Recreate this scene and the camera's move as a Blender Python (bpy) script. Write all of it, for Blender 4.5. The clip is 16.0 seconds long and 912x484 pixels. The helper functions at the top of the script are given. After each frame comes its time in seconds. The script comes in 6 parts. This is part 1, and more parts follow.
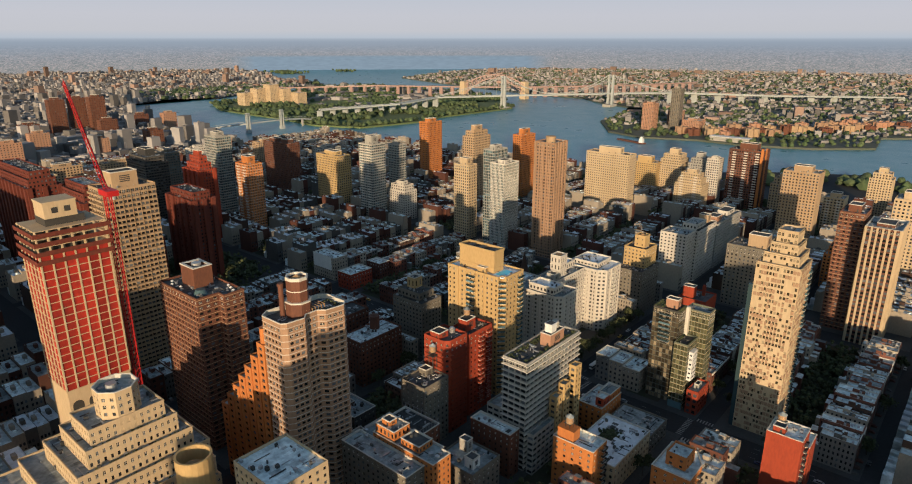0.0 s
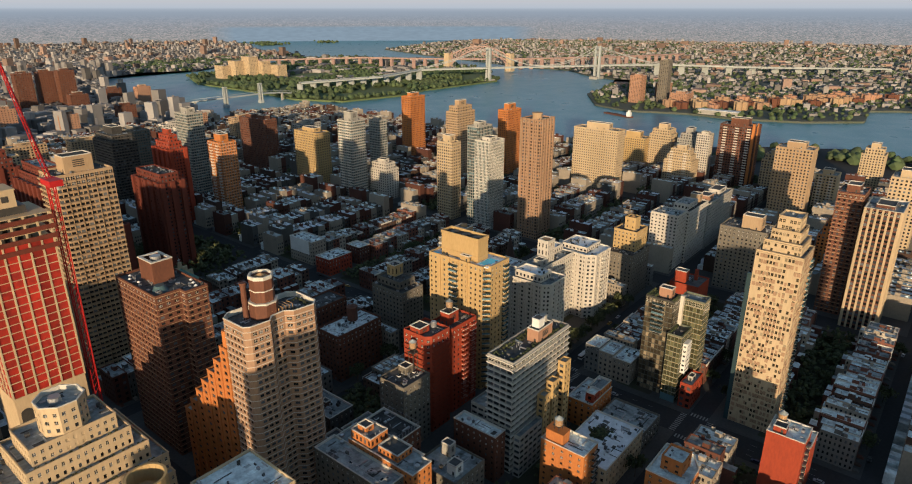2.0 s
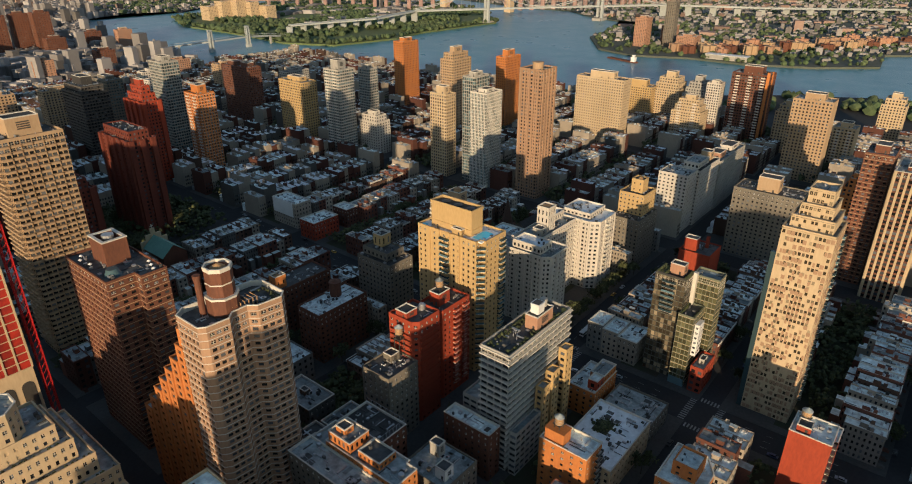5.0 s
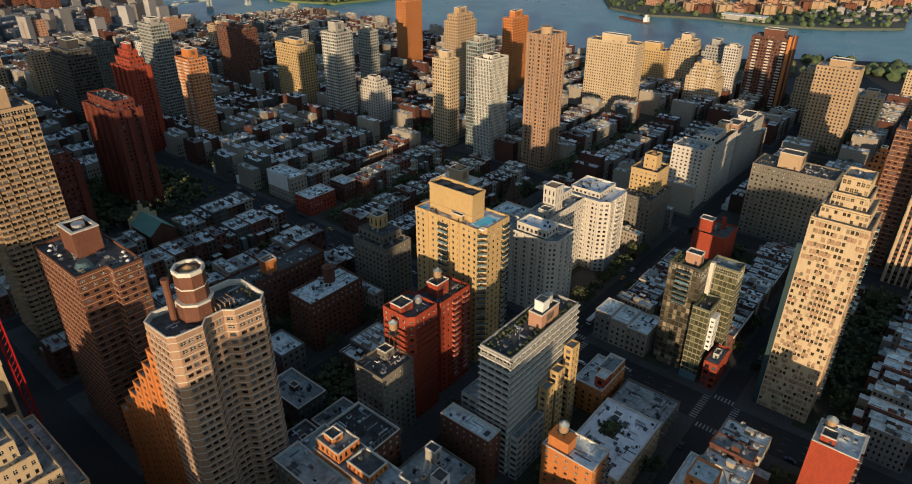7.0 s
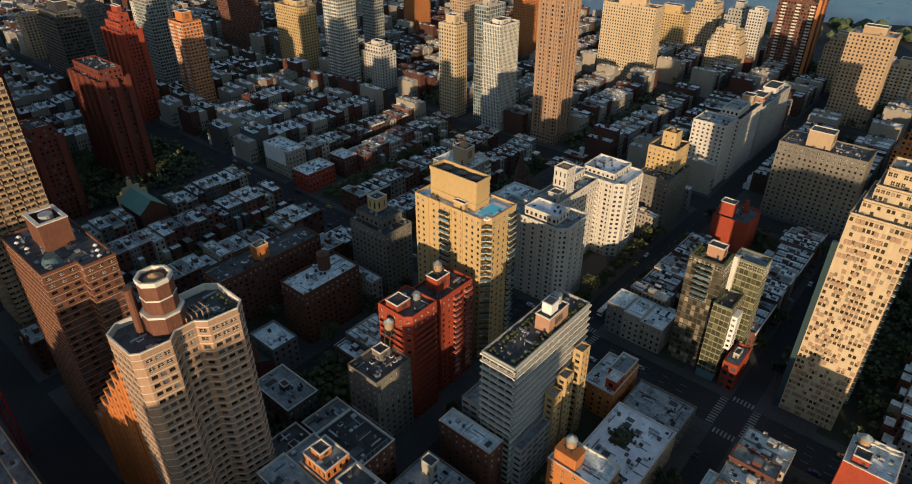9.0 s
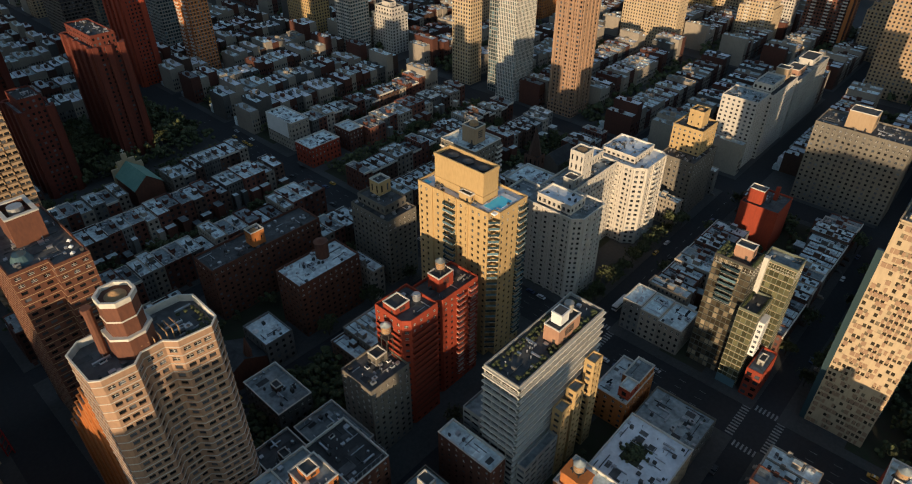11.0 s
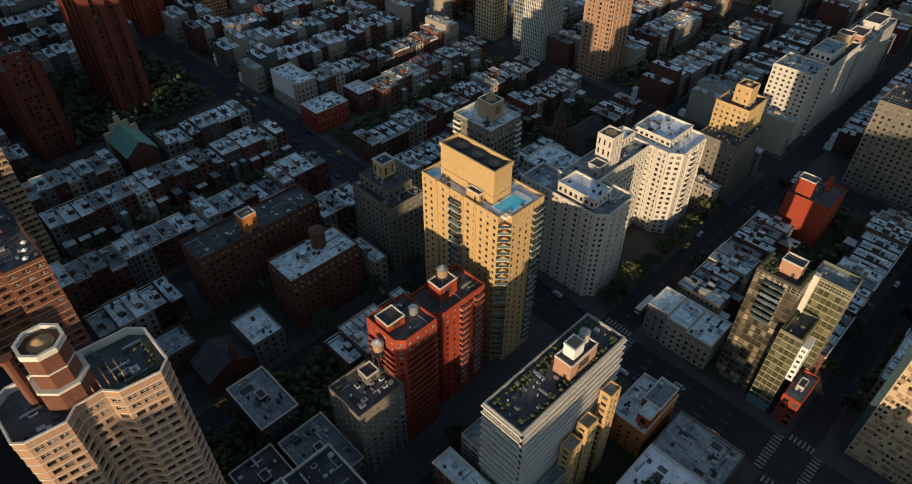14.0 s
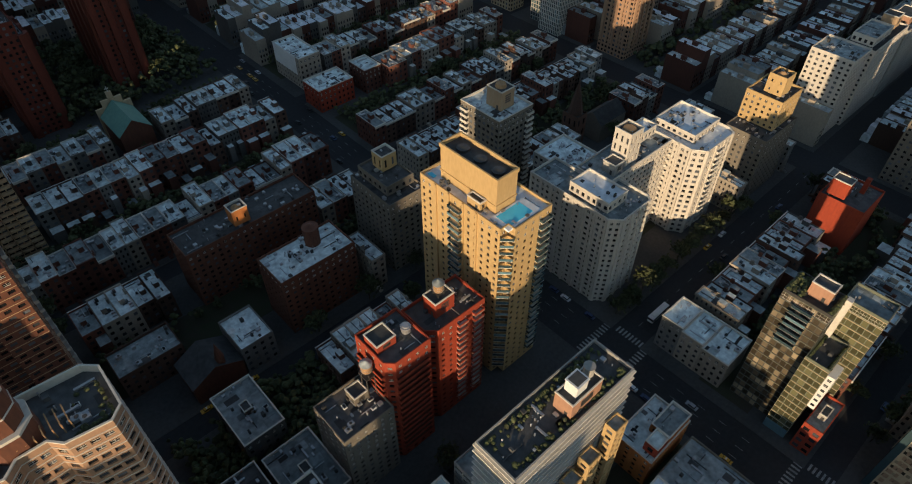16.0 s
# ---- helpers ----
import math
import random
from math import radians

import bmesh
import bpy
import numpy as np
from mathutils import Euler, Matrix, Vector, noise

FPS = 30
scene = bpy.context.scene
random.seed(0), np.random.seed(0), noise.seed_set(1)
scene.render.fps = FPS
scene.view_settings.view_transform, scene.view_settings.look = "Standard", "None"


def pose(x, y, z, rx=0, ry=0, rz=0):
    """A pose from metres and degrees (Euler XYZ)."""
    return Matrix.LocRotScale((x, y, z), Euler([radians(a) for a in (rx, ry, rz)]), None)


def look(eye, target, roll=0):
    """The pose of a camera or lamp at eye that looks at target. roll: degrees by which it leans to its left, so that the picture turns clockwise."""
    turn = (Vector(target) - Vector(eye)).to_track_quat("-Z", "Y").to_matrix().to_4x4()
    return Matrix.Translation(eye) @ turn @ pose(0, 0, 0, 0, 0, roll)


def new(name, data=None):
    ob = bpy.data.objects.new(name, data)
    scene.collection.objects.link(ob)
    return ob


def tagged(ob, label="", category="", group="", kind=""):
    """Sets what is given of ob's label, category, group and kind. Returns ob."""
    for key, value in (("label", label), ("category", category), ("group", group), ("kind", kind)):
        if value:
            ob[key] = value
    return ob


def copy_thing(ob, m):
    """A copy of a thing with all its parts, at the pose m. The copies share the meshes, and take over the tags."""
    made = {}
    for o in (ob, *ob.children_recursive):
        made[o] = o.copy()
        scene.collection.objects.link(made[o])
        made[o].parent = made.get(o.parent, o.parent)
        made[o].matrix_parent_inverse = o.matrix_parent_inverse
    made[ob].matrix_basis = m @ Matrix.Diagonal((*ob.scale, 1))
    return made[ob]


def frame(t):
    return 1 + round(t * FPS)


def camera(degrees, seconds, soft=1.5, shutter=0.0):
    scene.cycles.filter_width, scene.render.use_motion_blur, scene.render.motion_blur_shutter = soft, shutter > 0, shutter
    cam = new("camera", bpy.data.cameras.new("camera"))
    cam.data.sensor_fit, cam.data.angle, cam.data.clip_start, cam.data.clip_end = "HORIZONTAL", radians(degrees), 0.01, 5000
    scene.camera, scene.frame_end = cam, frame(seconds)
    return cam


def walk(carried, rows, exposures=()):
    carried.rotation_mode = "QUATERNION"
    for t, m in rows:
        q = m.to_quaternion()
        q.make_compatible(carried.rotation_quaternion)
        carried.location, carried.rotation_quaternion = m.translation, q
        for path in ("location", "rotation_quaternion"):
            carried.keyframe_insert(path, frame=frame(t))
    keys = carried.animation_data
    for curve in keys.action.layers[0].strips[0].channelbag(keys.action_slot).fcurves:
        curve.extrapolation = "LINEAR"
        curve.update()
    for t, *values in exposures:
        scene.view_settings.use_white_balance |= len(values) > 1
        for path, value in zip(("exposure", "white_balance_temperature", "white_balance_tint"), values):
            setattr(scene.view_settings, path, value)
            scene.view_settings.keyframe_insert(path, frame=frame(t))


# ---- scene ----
# ---- camera: seconds, x, y, z, pitch below level, heading from +x ----
# world axes follow the street grid: x along the streets, y along the avenues
cam = camera(70.93, 16.0, soft=1.08)
PATH = [
    (0.0, 0.53, 0.34, 204.84, -17.588, 40.654),
    (0.5, 5.43, 3.73, 204.78, -17.970, 40.383),
    (1.0, 10.68, 7.13, 204.90, -18.410, 39.851),
    (1.5, 15.59, 10.65, 205.15, -19.058, 39.507),
    (2.0, 20.45, 13.95, 205.30, -19.989, 39.349),
    (2.5, 25.27, 17.38, 205.48, -20.851, 39.206),
    (3.0, 30.28, 20.70, 205.45, -21.570, 39.091),
    (3.5, 35.43, 24.01, 205.45, -22.332, 39.014),
    (4.0, 40.56, 27.45, 205.46, -23.161, 39.041),
    (6.5, 66.52, 44.04, 207.60, -27.568, 39.613),
    (7.0, 71.74, 47.35, 207.81, -28.430, 39.819),
    (7.5, 76.88, 50.73, 207.76, -29.247, 40.080),
    (8.0, 82.37, 54.23, 207.72, -30.107, 40.292),
    (8.5, 87.58, 57.61, 207.77, -30.950, 40.517),
    (9.0, 93.16, 61.24, 207.87, -31.860, 40.800),
    (11.5, 120.45, 77.71, 209.56, -36.559, 43.009),
    (12.0, 125.65, 80.96, 209.75, -37.445, 43.479),
    (12.5, 130.83, 84.37, 209.80, -38.304, 43.951),
    (13.0, 136.05, 87.83, 209.74, -39.191, 44.419),
    (13.5, 141.23, 91.16, 209.84, -40.058, 44.912),
    (14.0, 146.59, 94.47, 209.84, -40.906, 45.395),
    (14.5, 151.79, 97.84, 210.02, -41.797, 45.884),
    (15.0, 156.85, 101.10, 210.23, -42.636, 46.372),
    (15.5, 162.29, 104.59, 210.34, -43.554, 46.862),
    (16.0, 167.68, 107.83, 210.41, -44.469, 47.441),
]
walk(cam, [(t, pose(x, y, z, 90 + p, 0, h - 90)) for t, x, y, z, p, h in PATH])

# ---- light: low evening sun, hazy sky ----
SUN_AZ, SUN_EL = -149.0, 8.5
world = bpy.data.worlds.new("world")
scene.world = world
world.use_nodes = True
wn = world.node_tree.nodes
sky = wn.new("ShaderNodeTexSky")
sky.sky_type, sky.sun_disc = "NISHITA", False
sky.sun_elevation, sky.sun_rotation = radians(SUN_EL), radians(90 - SUN_AZ)
sky.altitude, sky.air_density, sky.dust_density, sky.ozone_density = 200, 1.1, 0.3, 1.5
wn["Background"].inputs["Strength"].default_value = 0.155
world.node_tree.links.new(sky.outputs[0], wn["Background"].inputs["Color"])
sun_data = bpy.data.lights.new("sun", "SUN")
sun_data.energy, sun_data.angle, sun_data.color = 5.2, radians(0.6), (1.0, 0.76, 0.49)
sun = new("sun", sun_data)
sun.matrix_world = look((math.cos(radians(SUN_AZ)) * 900, math.sin(radians(SUN_AZ)) * 900, 900 * math.tan(radians(SUN_EL))), (0, 0, 0))
scene.view_settings.exposure = 0.19

# ---- materials ----
def nodes_of(name, rough=0.75, metal=0.0, spec=0.4):
    m = bpy.data.materials.new(name)
    m.use_nodes = True
    nt = m.node_tree
    b = nt.nodes["Principled BSDF"]
    b.inputs["Roughness"].default_value, b.inputs["Metallic"].default_value = rough, metal
    b.inputs["Specular IOR Level"].default_value = spec
    return m, nt, b


def surface(name, c1, c2, fine=1.5, broad=0.06, rough=0.8, bump=0.15, vary=0.0, island=0.0, metal=0.0, spec=0.3, streak=1.0):
    """Two colours mixed by broad stains and fine grain; vary: spread between objects; island: spread between loose pieces."""
    m, nt, b = nodes_of(name, rough, metal, spec)
    n, ln = nt.nodes, nt.links.new
    geo = n.new("ShaderNodeNewGeometry")
    scale = n.new("ShaderNodeVectorMath")
    scale.operation = "MULTIPLY"
    scale.inputs[1].default_value = (1, 1, 1 / streak)
    ln(geo.outputs["Position"], scale.inputs[0])
    big, small = n.new("ShaderNodeTexNoise"), n.new("ShaderNodeTexNoise")
    big.inputs["Scale"].default_value, big.inputs["Detail"].default_value = broad, 6
    small.inputs["Scale"].default_value, small.inputs["Detail"].default_value = fine, 4
    ln(scale.outputs[0], big.inputs["Vector"])
    ln(scale.outputs[0], small.inputs["Vector"])
    add = n.new("ShaderNodeMath")
    add.operation = "ADD"
    ln(big.outputs["Fac"], add.inputs[0])
    ln(small.outputs["Fac"], add.inputs[1])
    ramp = n.new("ShaderNodeMapRange")
    ramp.inputs["From Min"].default_value, ramp.inputs["From Max"].default_value = 0.7, 1.3
    ln(add.outputs[0], ramp.inputs["Value"])
    mix = n.new("ShaderNodeMix")
    mix.data_type = "RGBA"
    mix.inputs[6].default_value, mix.inputs[7].default_value = (*c1, 1), (*c2, 1)
    ln(ramp.outputs[0], mix.inputs[0])
    out = mix.outputs[2]
    for amount, source in ((vary, "object"), (island, "island")):
        if amount:
            if source == "object":
                src = n.new("ShaderNodeObjectInfo").outputs["Random"]
            else:
                src = geo.outputs["Random Per Island"]
            rng = n.new("ShaderNodeMapRange")
            rng.inputs["To Min"].default_value, rng.inputs["To Max"].default_value = 1 - amount, 1 + amount
            ln(src, rng.inputs["Value"])
            hsv = n.new("ShaderNodeHueSaturation")
            ln(rng.outputs[0], hsv.inputs["Value"])
            ln(out, hsv.inputs["Color"])
            out = hsv.outputs[0]
    ln(out, b.inputs["Base Color"])
    if bump:
        bp = n.new("ShaderNodeBump")
        bp.inputs["Strength"].default_value, bp.inputs["Distance"].default_value = bump, 0.2
        ln(small.outputs["Fac"], bp.inputs["Height"])
        ln(bp.outputs[0], b.inputs["Normal"])
    return m


def window_glass(name, tint, rough=0.08, vary=0.7):
    m, nt, b = nodes_of(name, rough, 0.0, 0.22)
    n, ln = nt.nodes, nt.links.new
    geo, info, hsv, rng = n.new("ShaderNodeNewGeometry"), n.new("ShaderNodeObjectInfo"), n.new("ShaderNodeHueSaturation"), n.new("ShaderNodeMapRange")
    add, frac = n.new("ShaderNodeMath"), n.new("ShaderNodeMath")
    frac.operation = "FRACT"
    ln(geo.outputs["Random Per Island"], add.inputs[0])
    ln(info.outputs["Random"], add.inputs[1])
    ln(add.outputs[0], frac.inputs[0])
    cube = n.new("ShaderNodeMath")
    cube.operation = "POWER"
    cube.inputs[1].default_value = 4.0
    ln(frac.outputs[0], cube.inputs[0])
    rng.inputs["To Min"].default_value, rng.inputs["To Max"].default_value = 0.5, 0.5 + vary * 8
    ln(cube.outputs[0], rng.inputs["Value"])
    hsv.inputs["Color"].default_value = (*tint, 1)
    ln(rng.outputs[0], hsv.inputs["Value"])
    ln(hsv.outputs[0], b.inputs["Base Color"])
    return m


W_TAN = surface("tan_brick", (0.40, 0.28, 0.17), (0.33, 0.22, 0.13), 1.2, 0.05, streak=3)
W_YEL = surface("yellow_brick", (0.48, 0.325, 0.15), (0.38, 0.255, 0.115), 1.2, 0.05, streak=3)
W_RED = surface("red_brick", (0.33, 0.052, 0.022), (0.22, 0.036, 0.018), 1.2, 0.06, streak=3)
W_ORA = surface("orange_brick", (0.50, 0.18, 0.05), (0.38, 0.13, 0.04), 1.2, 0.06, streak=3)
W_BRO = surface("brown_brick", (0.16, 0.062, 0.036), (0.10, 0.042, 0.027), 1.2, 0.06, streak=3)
W_PNK = surface("pinkish_brick", (0.40, 0.22, 0.14), (0.31, 0.17, 0.11), 1.2, 0.06, streak=3)
# red brick with the housing towers' shade put into its colour
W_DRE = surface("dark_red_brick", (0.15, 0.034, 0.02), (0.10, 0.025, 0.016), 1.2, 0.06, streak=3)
W_GTB = surface("greyish_tan_brick", (0.36, 0.225, 0.14), (0.26, 0.165, 0.105), 1.2, 0.06, streak=3)
W_TBR = surface("tawny_brick", (0.37, 0.225, 0.14), (0.27, 0.165, 0.105), 1.2, 0.06, streak=3)
W_WHI = surface("white_brick", (0.55, 0.50, 0.43), (0.43, 0.39, 0.34), 1.2, 0.05, streak=4)
W_CON = surface("concrete", (0.36, 0.34, 0.30), (0.26, 0.245, 0.22), 0.8, 0.05, streak=4)
W_CRE = surface("cream_stone", (0.51, 0.385, 0.245), (0.40, 0.30, 0.185), 1.0, 0.05, streak=4)
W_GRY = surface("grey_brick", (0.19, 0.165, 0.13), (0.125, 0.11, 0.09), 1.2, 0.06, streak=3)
W_DRK = surface("dark_cladding", (0.06, 0.055, 0.05), (0.04, 0.038, 0.036), 1.0, 0.08, rough=0.5)
W_GRN = surface("greenish_panels", (0.16, 0.17, 0.12), (0.11, 0.12, 0.09), 1.0, 0.07, rough=0.5)
TRIM = surface("pale_stone_trim", (0.60, 0.56, 0.49), (0.48, 0.445, 0.385), 1.0, 0.1)
H_BROWN = surface("brownstone", (0.10, 0.055, 0.038), (0.065, 0.038, 0.028), 1.2, 0.08, vary=0.45, streak=2)
H_REDBR = surface("old_red_brick", (0.15, 0.056, 0.036), (0.095, 0.038, 0.027), 1.2, 0.08, vary=0.4, streak=2)
H_PALE = surface("painted_brick", (0.33, 0.28, 0.22), (0.24, 0.205, 0.165), 1.2, 0.08, vary=0.4, streak=2)
H_GREY = surface("grey_stucco", (0.16, 0.15, 0.135), (0.11, 0.105, 0.096), 1.2, 0.08, vary=0.4, streak=2)
R_SIL = surface("silver_roof_coating", (0.76, 0.84, 0.83), (0.32, 0.365, 0.365), 0.55, 0.16, rough=0.6, vary=0.12, island=0.4)
R_GRY = surface("grey_roof_membrane", (0.31, 0.345, 0.345), (0.12, 0.135, 0.136), 0.55, 0.16, rough=0.8, vary=0.3, island=0.4)
R_TAR = surface("tar_roof", (0.085, 0.083, 0.08), (0.04, 0.04, 0.04), 0.55, 0.16, rough=0.85, vary=0.4, island=0.4)
R_WHT = surface("white_roof_membrane", (0.76, 0.79, 0.82), (0.50, 0.53, 0.56), 0.4, 0.1, rough=0.6)
ASPHALT = surface("asphalt", (0.036, 0.036, 0.037), (0.024, 0.024, 0.025), 0.6, 0.03, rough=0.9)
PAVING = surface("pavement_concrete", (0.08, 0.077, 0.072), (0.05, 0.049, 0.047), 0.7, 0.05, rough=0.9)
YARD = surface("garden_soil_and_grass", (0.035, 0.045, 0.02), (0.05, 0.04, 0.028), 0.3, 0.05, rough=0.95)
LEAF = surface("foliage", (0.04, 0.05, 0.018), (0.065, 0.07, 0.028), 0.8, 0.15, rough=0.7, island=0.5)
LEAF_FAR = surface("island_foliage", (0.045, 0.075, 0.03), (0.08, 0.10, 0.045), 0.05, 0.008, rough=0.8, island=0.4)
GRASS = surface("island_grass", (0.12, 0.15, 0.06), (0.09, 0.12, 0.05), 0.05, 0.006, rough=0.9)
BARK = surface("bark", (0.08, 0.06, 0.045), (0.05, 0.04, 0.03), 4, 0.5, rough=0.9)
STEEL = surface("galvanised_steel", (0.45, 0.45, 0.45), (0.34, 0.34, 0.35), 2, 0.3, rough=0.45, metal=0.6)
WHITE = surface("white_paint", (0.75, 0.74, 0.71), (0.62, 0.61, 0.58), 1.5, 0.2, rough=0.5)
TANKW = surface("weathered_cedar", (0.42, 0.25, 0.12), (0.27, 0.16, 0.08), 4, 0.5, rough=0.85, streak=6)
CRANE = surface("red_crane_paint", (0.45, 0.02, 0.02), (0.35, 0.015, 0.015), 1, 0.1, rough=0.5)
NETTING = surface("red_safety_netting", (0.34, 0.022, 0.012), (0.18, 0.014, 0.01), 0.5, 0.12, rough=0.8, island=0.35)
ROADPAINT = surface("worn_road_paint", (0.34, 0.33, 0.31), (0.14, 0.137, 0.13), 1.5, 0.3, rough=0.8)
COPPER = surface("green_copper_roof", (0.16, 0.32, 0.25), (0.11, 0.24, 0.20), 0.8, 0.15, rough=0.6)
POOL = surface("pool_water", (0.08, 0.50, 0.72), (0.10, 0.58, 0.80), 0.6, 0.1, rough=0.08)
BRIDGE = surface("pale_bridge_paint", (0.36, 0.38, 0.37), (0.29, 0.31, 0.30), 0.2, 0.02, rough=0.6)
ARCH = surface("reddish_bridge_paint", (0.34, 0.22, 0.19), (0.28, 0.19, 0.165), 0.2, 0.02, rough=0.6)
# far houses and brick: distance haze imitated by greyed base colours
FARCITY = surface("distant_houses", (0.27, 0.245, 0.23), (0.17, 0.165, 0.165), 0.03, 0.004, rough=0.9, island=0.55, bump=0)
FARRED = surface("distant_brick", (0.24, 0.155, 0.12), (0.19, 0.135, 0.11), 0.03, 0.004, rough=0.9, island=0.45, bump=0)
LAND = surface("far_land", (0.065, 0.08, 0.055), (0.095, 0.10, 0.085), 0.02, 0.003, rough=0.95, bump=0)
GLASS = window_glass("window_glass", (0.022, 0.024, 0.027))
GLASS_B = window_glass("blue_window_glass", (0.05, 0.085, 0.095), 0.05, 0.25)
GLASS_T = window_glass("tan_tinted_glass", (0.075, 0.06, 0.04), 0.08, 0.5)
GLASS_G = window_glass("olive_curtain_glass", (0.10, 0.095, 0.05), 0.06, 0.15)
RUBBER = surface("tyre_rubber", (0.02, 0.02, 0.02), (0.03, 0.03, 0.03), 3, 1, rough=0.9)
PAINT_CAR = [surface("car_paint_" + k, c, tuple(0.85 * q for q in c), 2, 0.5, rough=0.3, bump=0, spec=0.5) for k, c in
             (("white", (0.6, 0.6, 0.6)), ("black", (0.02, 0.02, 0.022)), ("silver", (0.3, 0.31, 0.32)), ("yellow", (0.6, 0.32, 0.03)), ("blue", (0.03, 0.05, 0.12)))]


def water_material():
    m, nt, b = nodes_of("river_water", 0.25, 0.0, 0.22)
    n, ln = nt.nodes, nt.links.new
    b.inputs["Base Color"].default_value = (0.045, 0.215, 0.285, 1)
    geo, big, small = n.new("ShaderNodeNewGeometry"), n.new("ShaderNodeTexNoise"), n.new("ShaderNodeTexNoise")
    big.inputs["Scale"].default_value, big.inputs["Detail"].default_value = 0.02, 9
    small.inputs["Scale"].default_value, small.inputs["Detail"].default_value = 0.25, 4
    rough = n.new("ShaderNodeMapRange")
    rough.inputs["To Min"].default_value, rough.inputs["To Max"].default_value = 0.2, 0.42
    bp = n.new("ShaderNodeBump")
    bp.inputs["Strength"].default_value, bp.inputs["Distance"].default_value = 0.6, 0.8
    for t in (big, small):
        ln(geo.outputs["Position"], t.inputs["Vector"])
    ln(big.outputs["Fac"], rough.inputs["Value"])
    ln(rough.outputs[0], b.inputs["Roughness"])
    ln(small.outputs["Fac"], bp.inputs["Height"])
    ln(bp.outputs[0], b.inputs["Normal"])
    return m


WATER = water_material()


def backdrop_material():
    """Emission by height: painted haze over far land, then evening sky opposite the sun."""
    m = bpy.data.materials.new("far_haze")
    m.use_nodes = True
    nt = m.node_tree
    nt.nodes.clear()
    n, ln = nt.nodes, nt.links.new
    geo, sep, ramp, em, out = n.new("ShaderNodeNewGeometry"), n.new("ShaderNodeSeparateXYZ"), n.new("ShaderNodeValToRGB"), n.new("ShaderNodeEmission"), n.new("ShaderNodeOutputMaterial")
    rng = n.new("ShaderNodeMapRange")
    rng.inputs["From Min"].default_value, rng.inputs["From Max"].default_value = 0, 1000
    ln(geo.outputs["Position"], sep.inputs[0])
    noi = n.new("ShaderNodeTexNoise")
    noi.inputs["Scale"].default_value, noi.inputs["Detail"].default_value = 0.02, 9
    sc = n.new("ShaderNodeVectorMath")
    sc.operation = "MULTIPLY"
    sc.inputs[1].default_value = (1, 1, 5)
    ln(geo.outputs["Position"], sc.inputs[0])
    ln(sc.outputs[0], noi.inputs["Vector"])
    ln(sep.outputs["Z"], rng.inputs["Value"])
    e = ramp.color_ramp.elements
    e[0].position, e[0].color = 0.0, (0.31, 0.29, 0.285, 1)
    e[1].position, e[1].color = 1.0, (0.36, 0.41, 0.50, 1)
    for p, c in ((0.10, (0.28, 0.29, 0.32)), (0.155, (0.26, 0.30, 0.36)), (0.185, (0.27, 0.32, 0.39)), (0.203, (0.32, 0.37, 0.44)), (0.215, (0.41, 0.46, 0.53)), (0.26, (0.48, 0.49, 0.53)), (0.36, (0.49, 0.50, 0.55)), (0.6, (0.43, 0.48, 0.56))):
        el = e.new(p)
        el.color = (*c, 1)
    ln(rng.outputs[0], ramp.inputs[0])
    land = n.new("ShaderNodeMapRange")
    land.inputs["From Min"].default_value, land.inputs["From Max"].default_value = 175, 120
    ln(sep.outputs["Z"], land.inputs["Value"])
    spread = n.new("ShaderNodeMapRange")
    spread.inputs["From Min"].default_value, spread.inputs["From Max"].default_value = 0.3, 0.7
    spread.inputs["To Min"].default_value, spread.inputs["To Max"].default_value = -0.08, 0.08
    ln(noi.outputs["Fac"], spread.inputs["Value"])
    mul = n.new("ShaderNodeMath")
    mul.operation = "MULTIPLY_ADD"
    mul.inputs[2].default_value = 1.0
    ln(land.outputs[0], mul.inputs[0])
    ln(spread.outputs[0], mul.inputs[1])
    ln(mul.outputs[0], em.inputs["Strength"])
    # far roofs as fine specks, and a broad sound of water between the shores
    vor = n.new("ShaderNodeTexVoronoi")
    vs = n.new("ShaderNodeVectorMath")
    vs.operation = "MULTIPLY"
    vs.inputs[1].default_value = (0.022, 0.022, 0.12)
    ln(geo.outputs["Position"], vs.inputs[0])
    ln(vs.outputs[0], vor.inputs["Vector"])
    grey = n.new("ShaderNodeSeparateColor")
    ln(vor.outputs["Color"], grey.inputs[0])
    tone = n.new("ShaderNodeValToRGB")
    for k, (q, c) in enumerate(((0.0, (0.5, 0.62, 0.62)), (0.35, (0.78, 0.86, 0.86)), (0.65, (1.0, 0.98, 0.98)), (1.0, (1.45, 1.30, 1.22)))):
        el = tone.color_ramp.elements[k] if k < 2 else tone.color_ramp.elements.new(q)
        el.position, el.color = q, (*c, 1)
    ln(grey.outputs[0], tone.inputs[0])
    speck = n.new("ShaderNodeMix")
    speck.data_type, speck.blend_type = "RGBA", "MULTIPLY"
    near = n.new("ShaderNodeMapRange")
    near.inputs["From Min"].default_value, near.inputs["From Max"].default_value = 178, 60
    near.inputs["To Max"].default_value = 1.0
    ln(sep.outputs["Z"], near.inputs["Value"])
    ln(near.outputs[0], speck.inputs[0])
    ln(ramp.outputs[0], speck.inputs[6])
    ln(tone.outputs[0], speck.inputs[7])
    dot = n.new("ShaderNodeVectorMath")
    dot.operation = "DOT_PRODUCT"
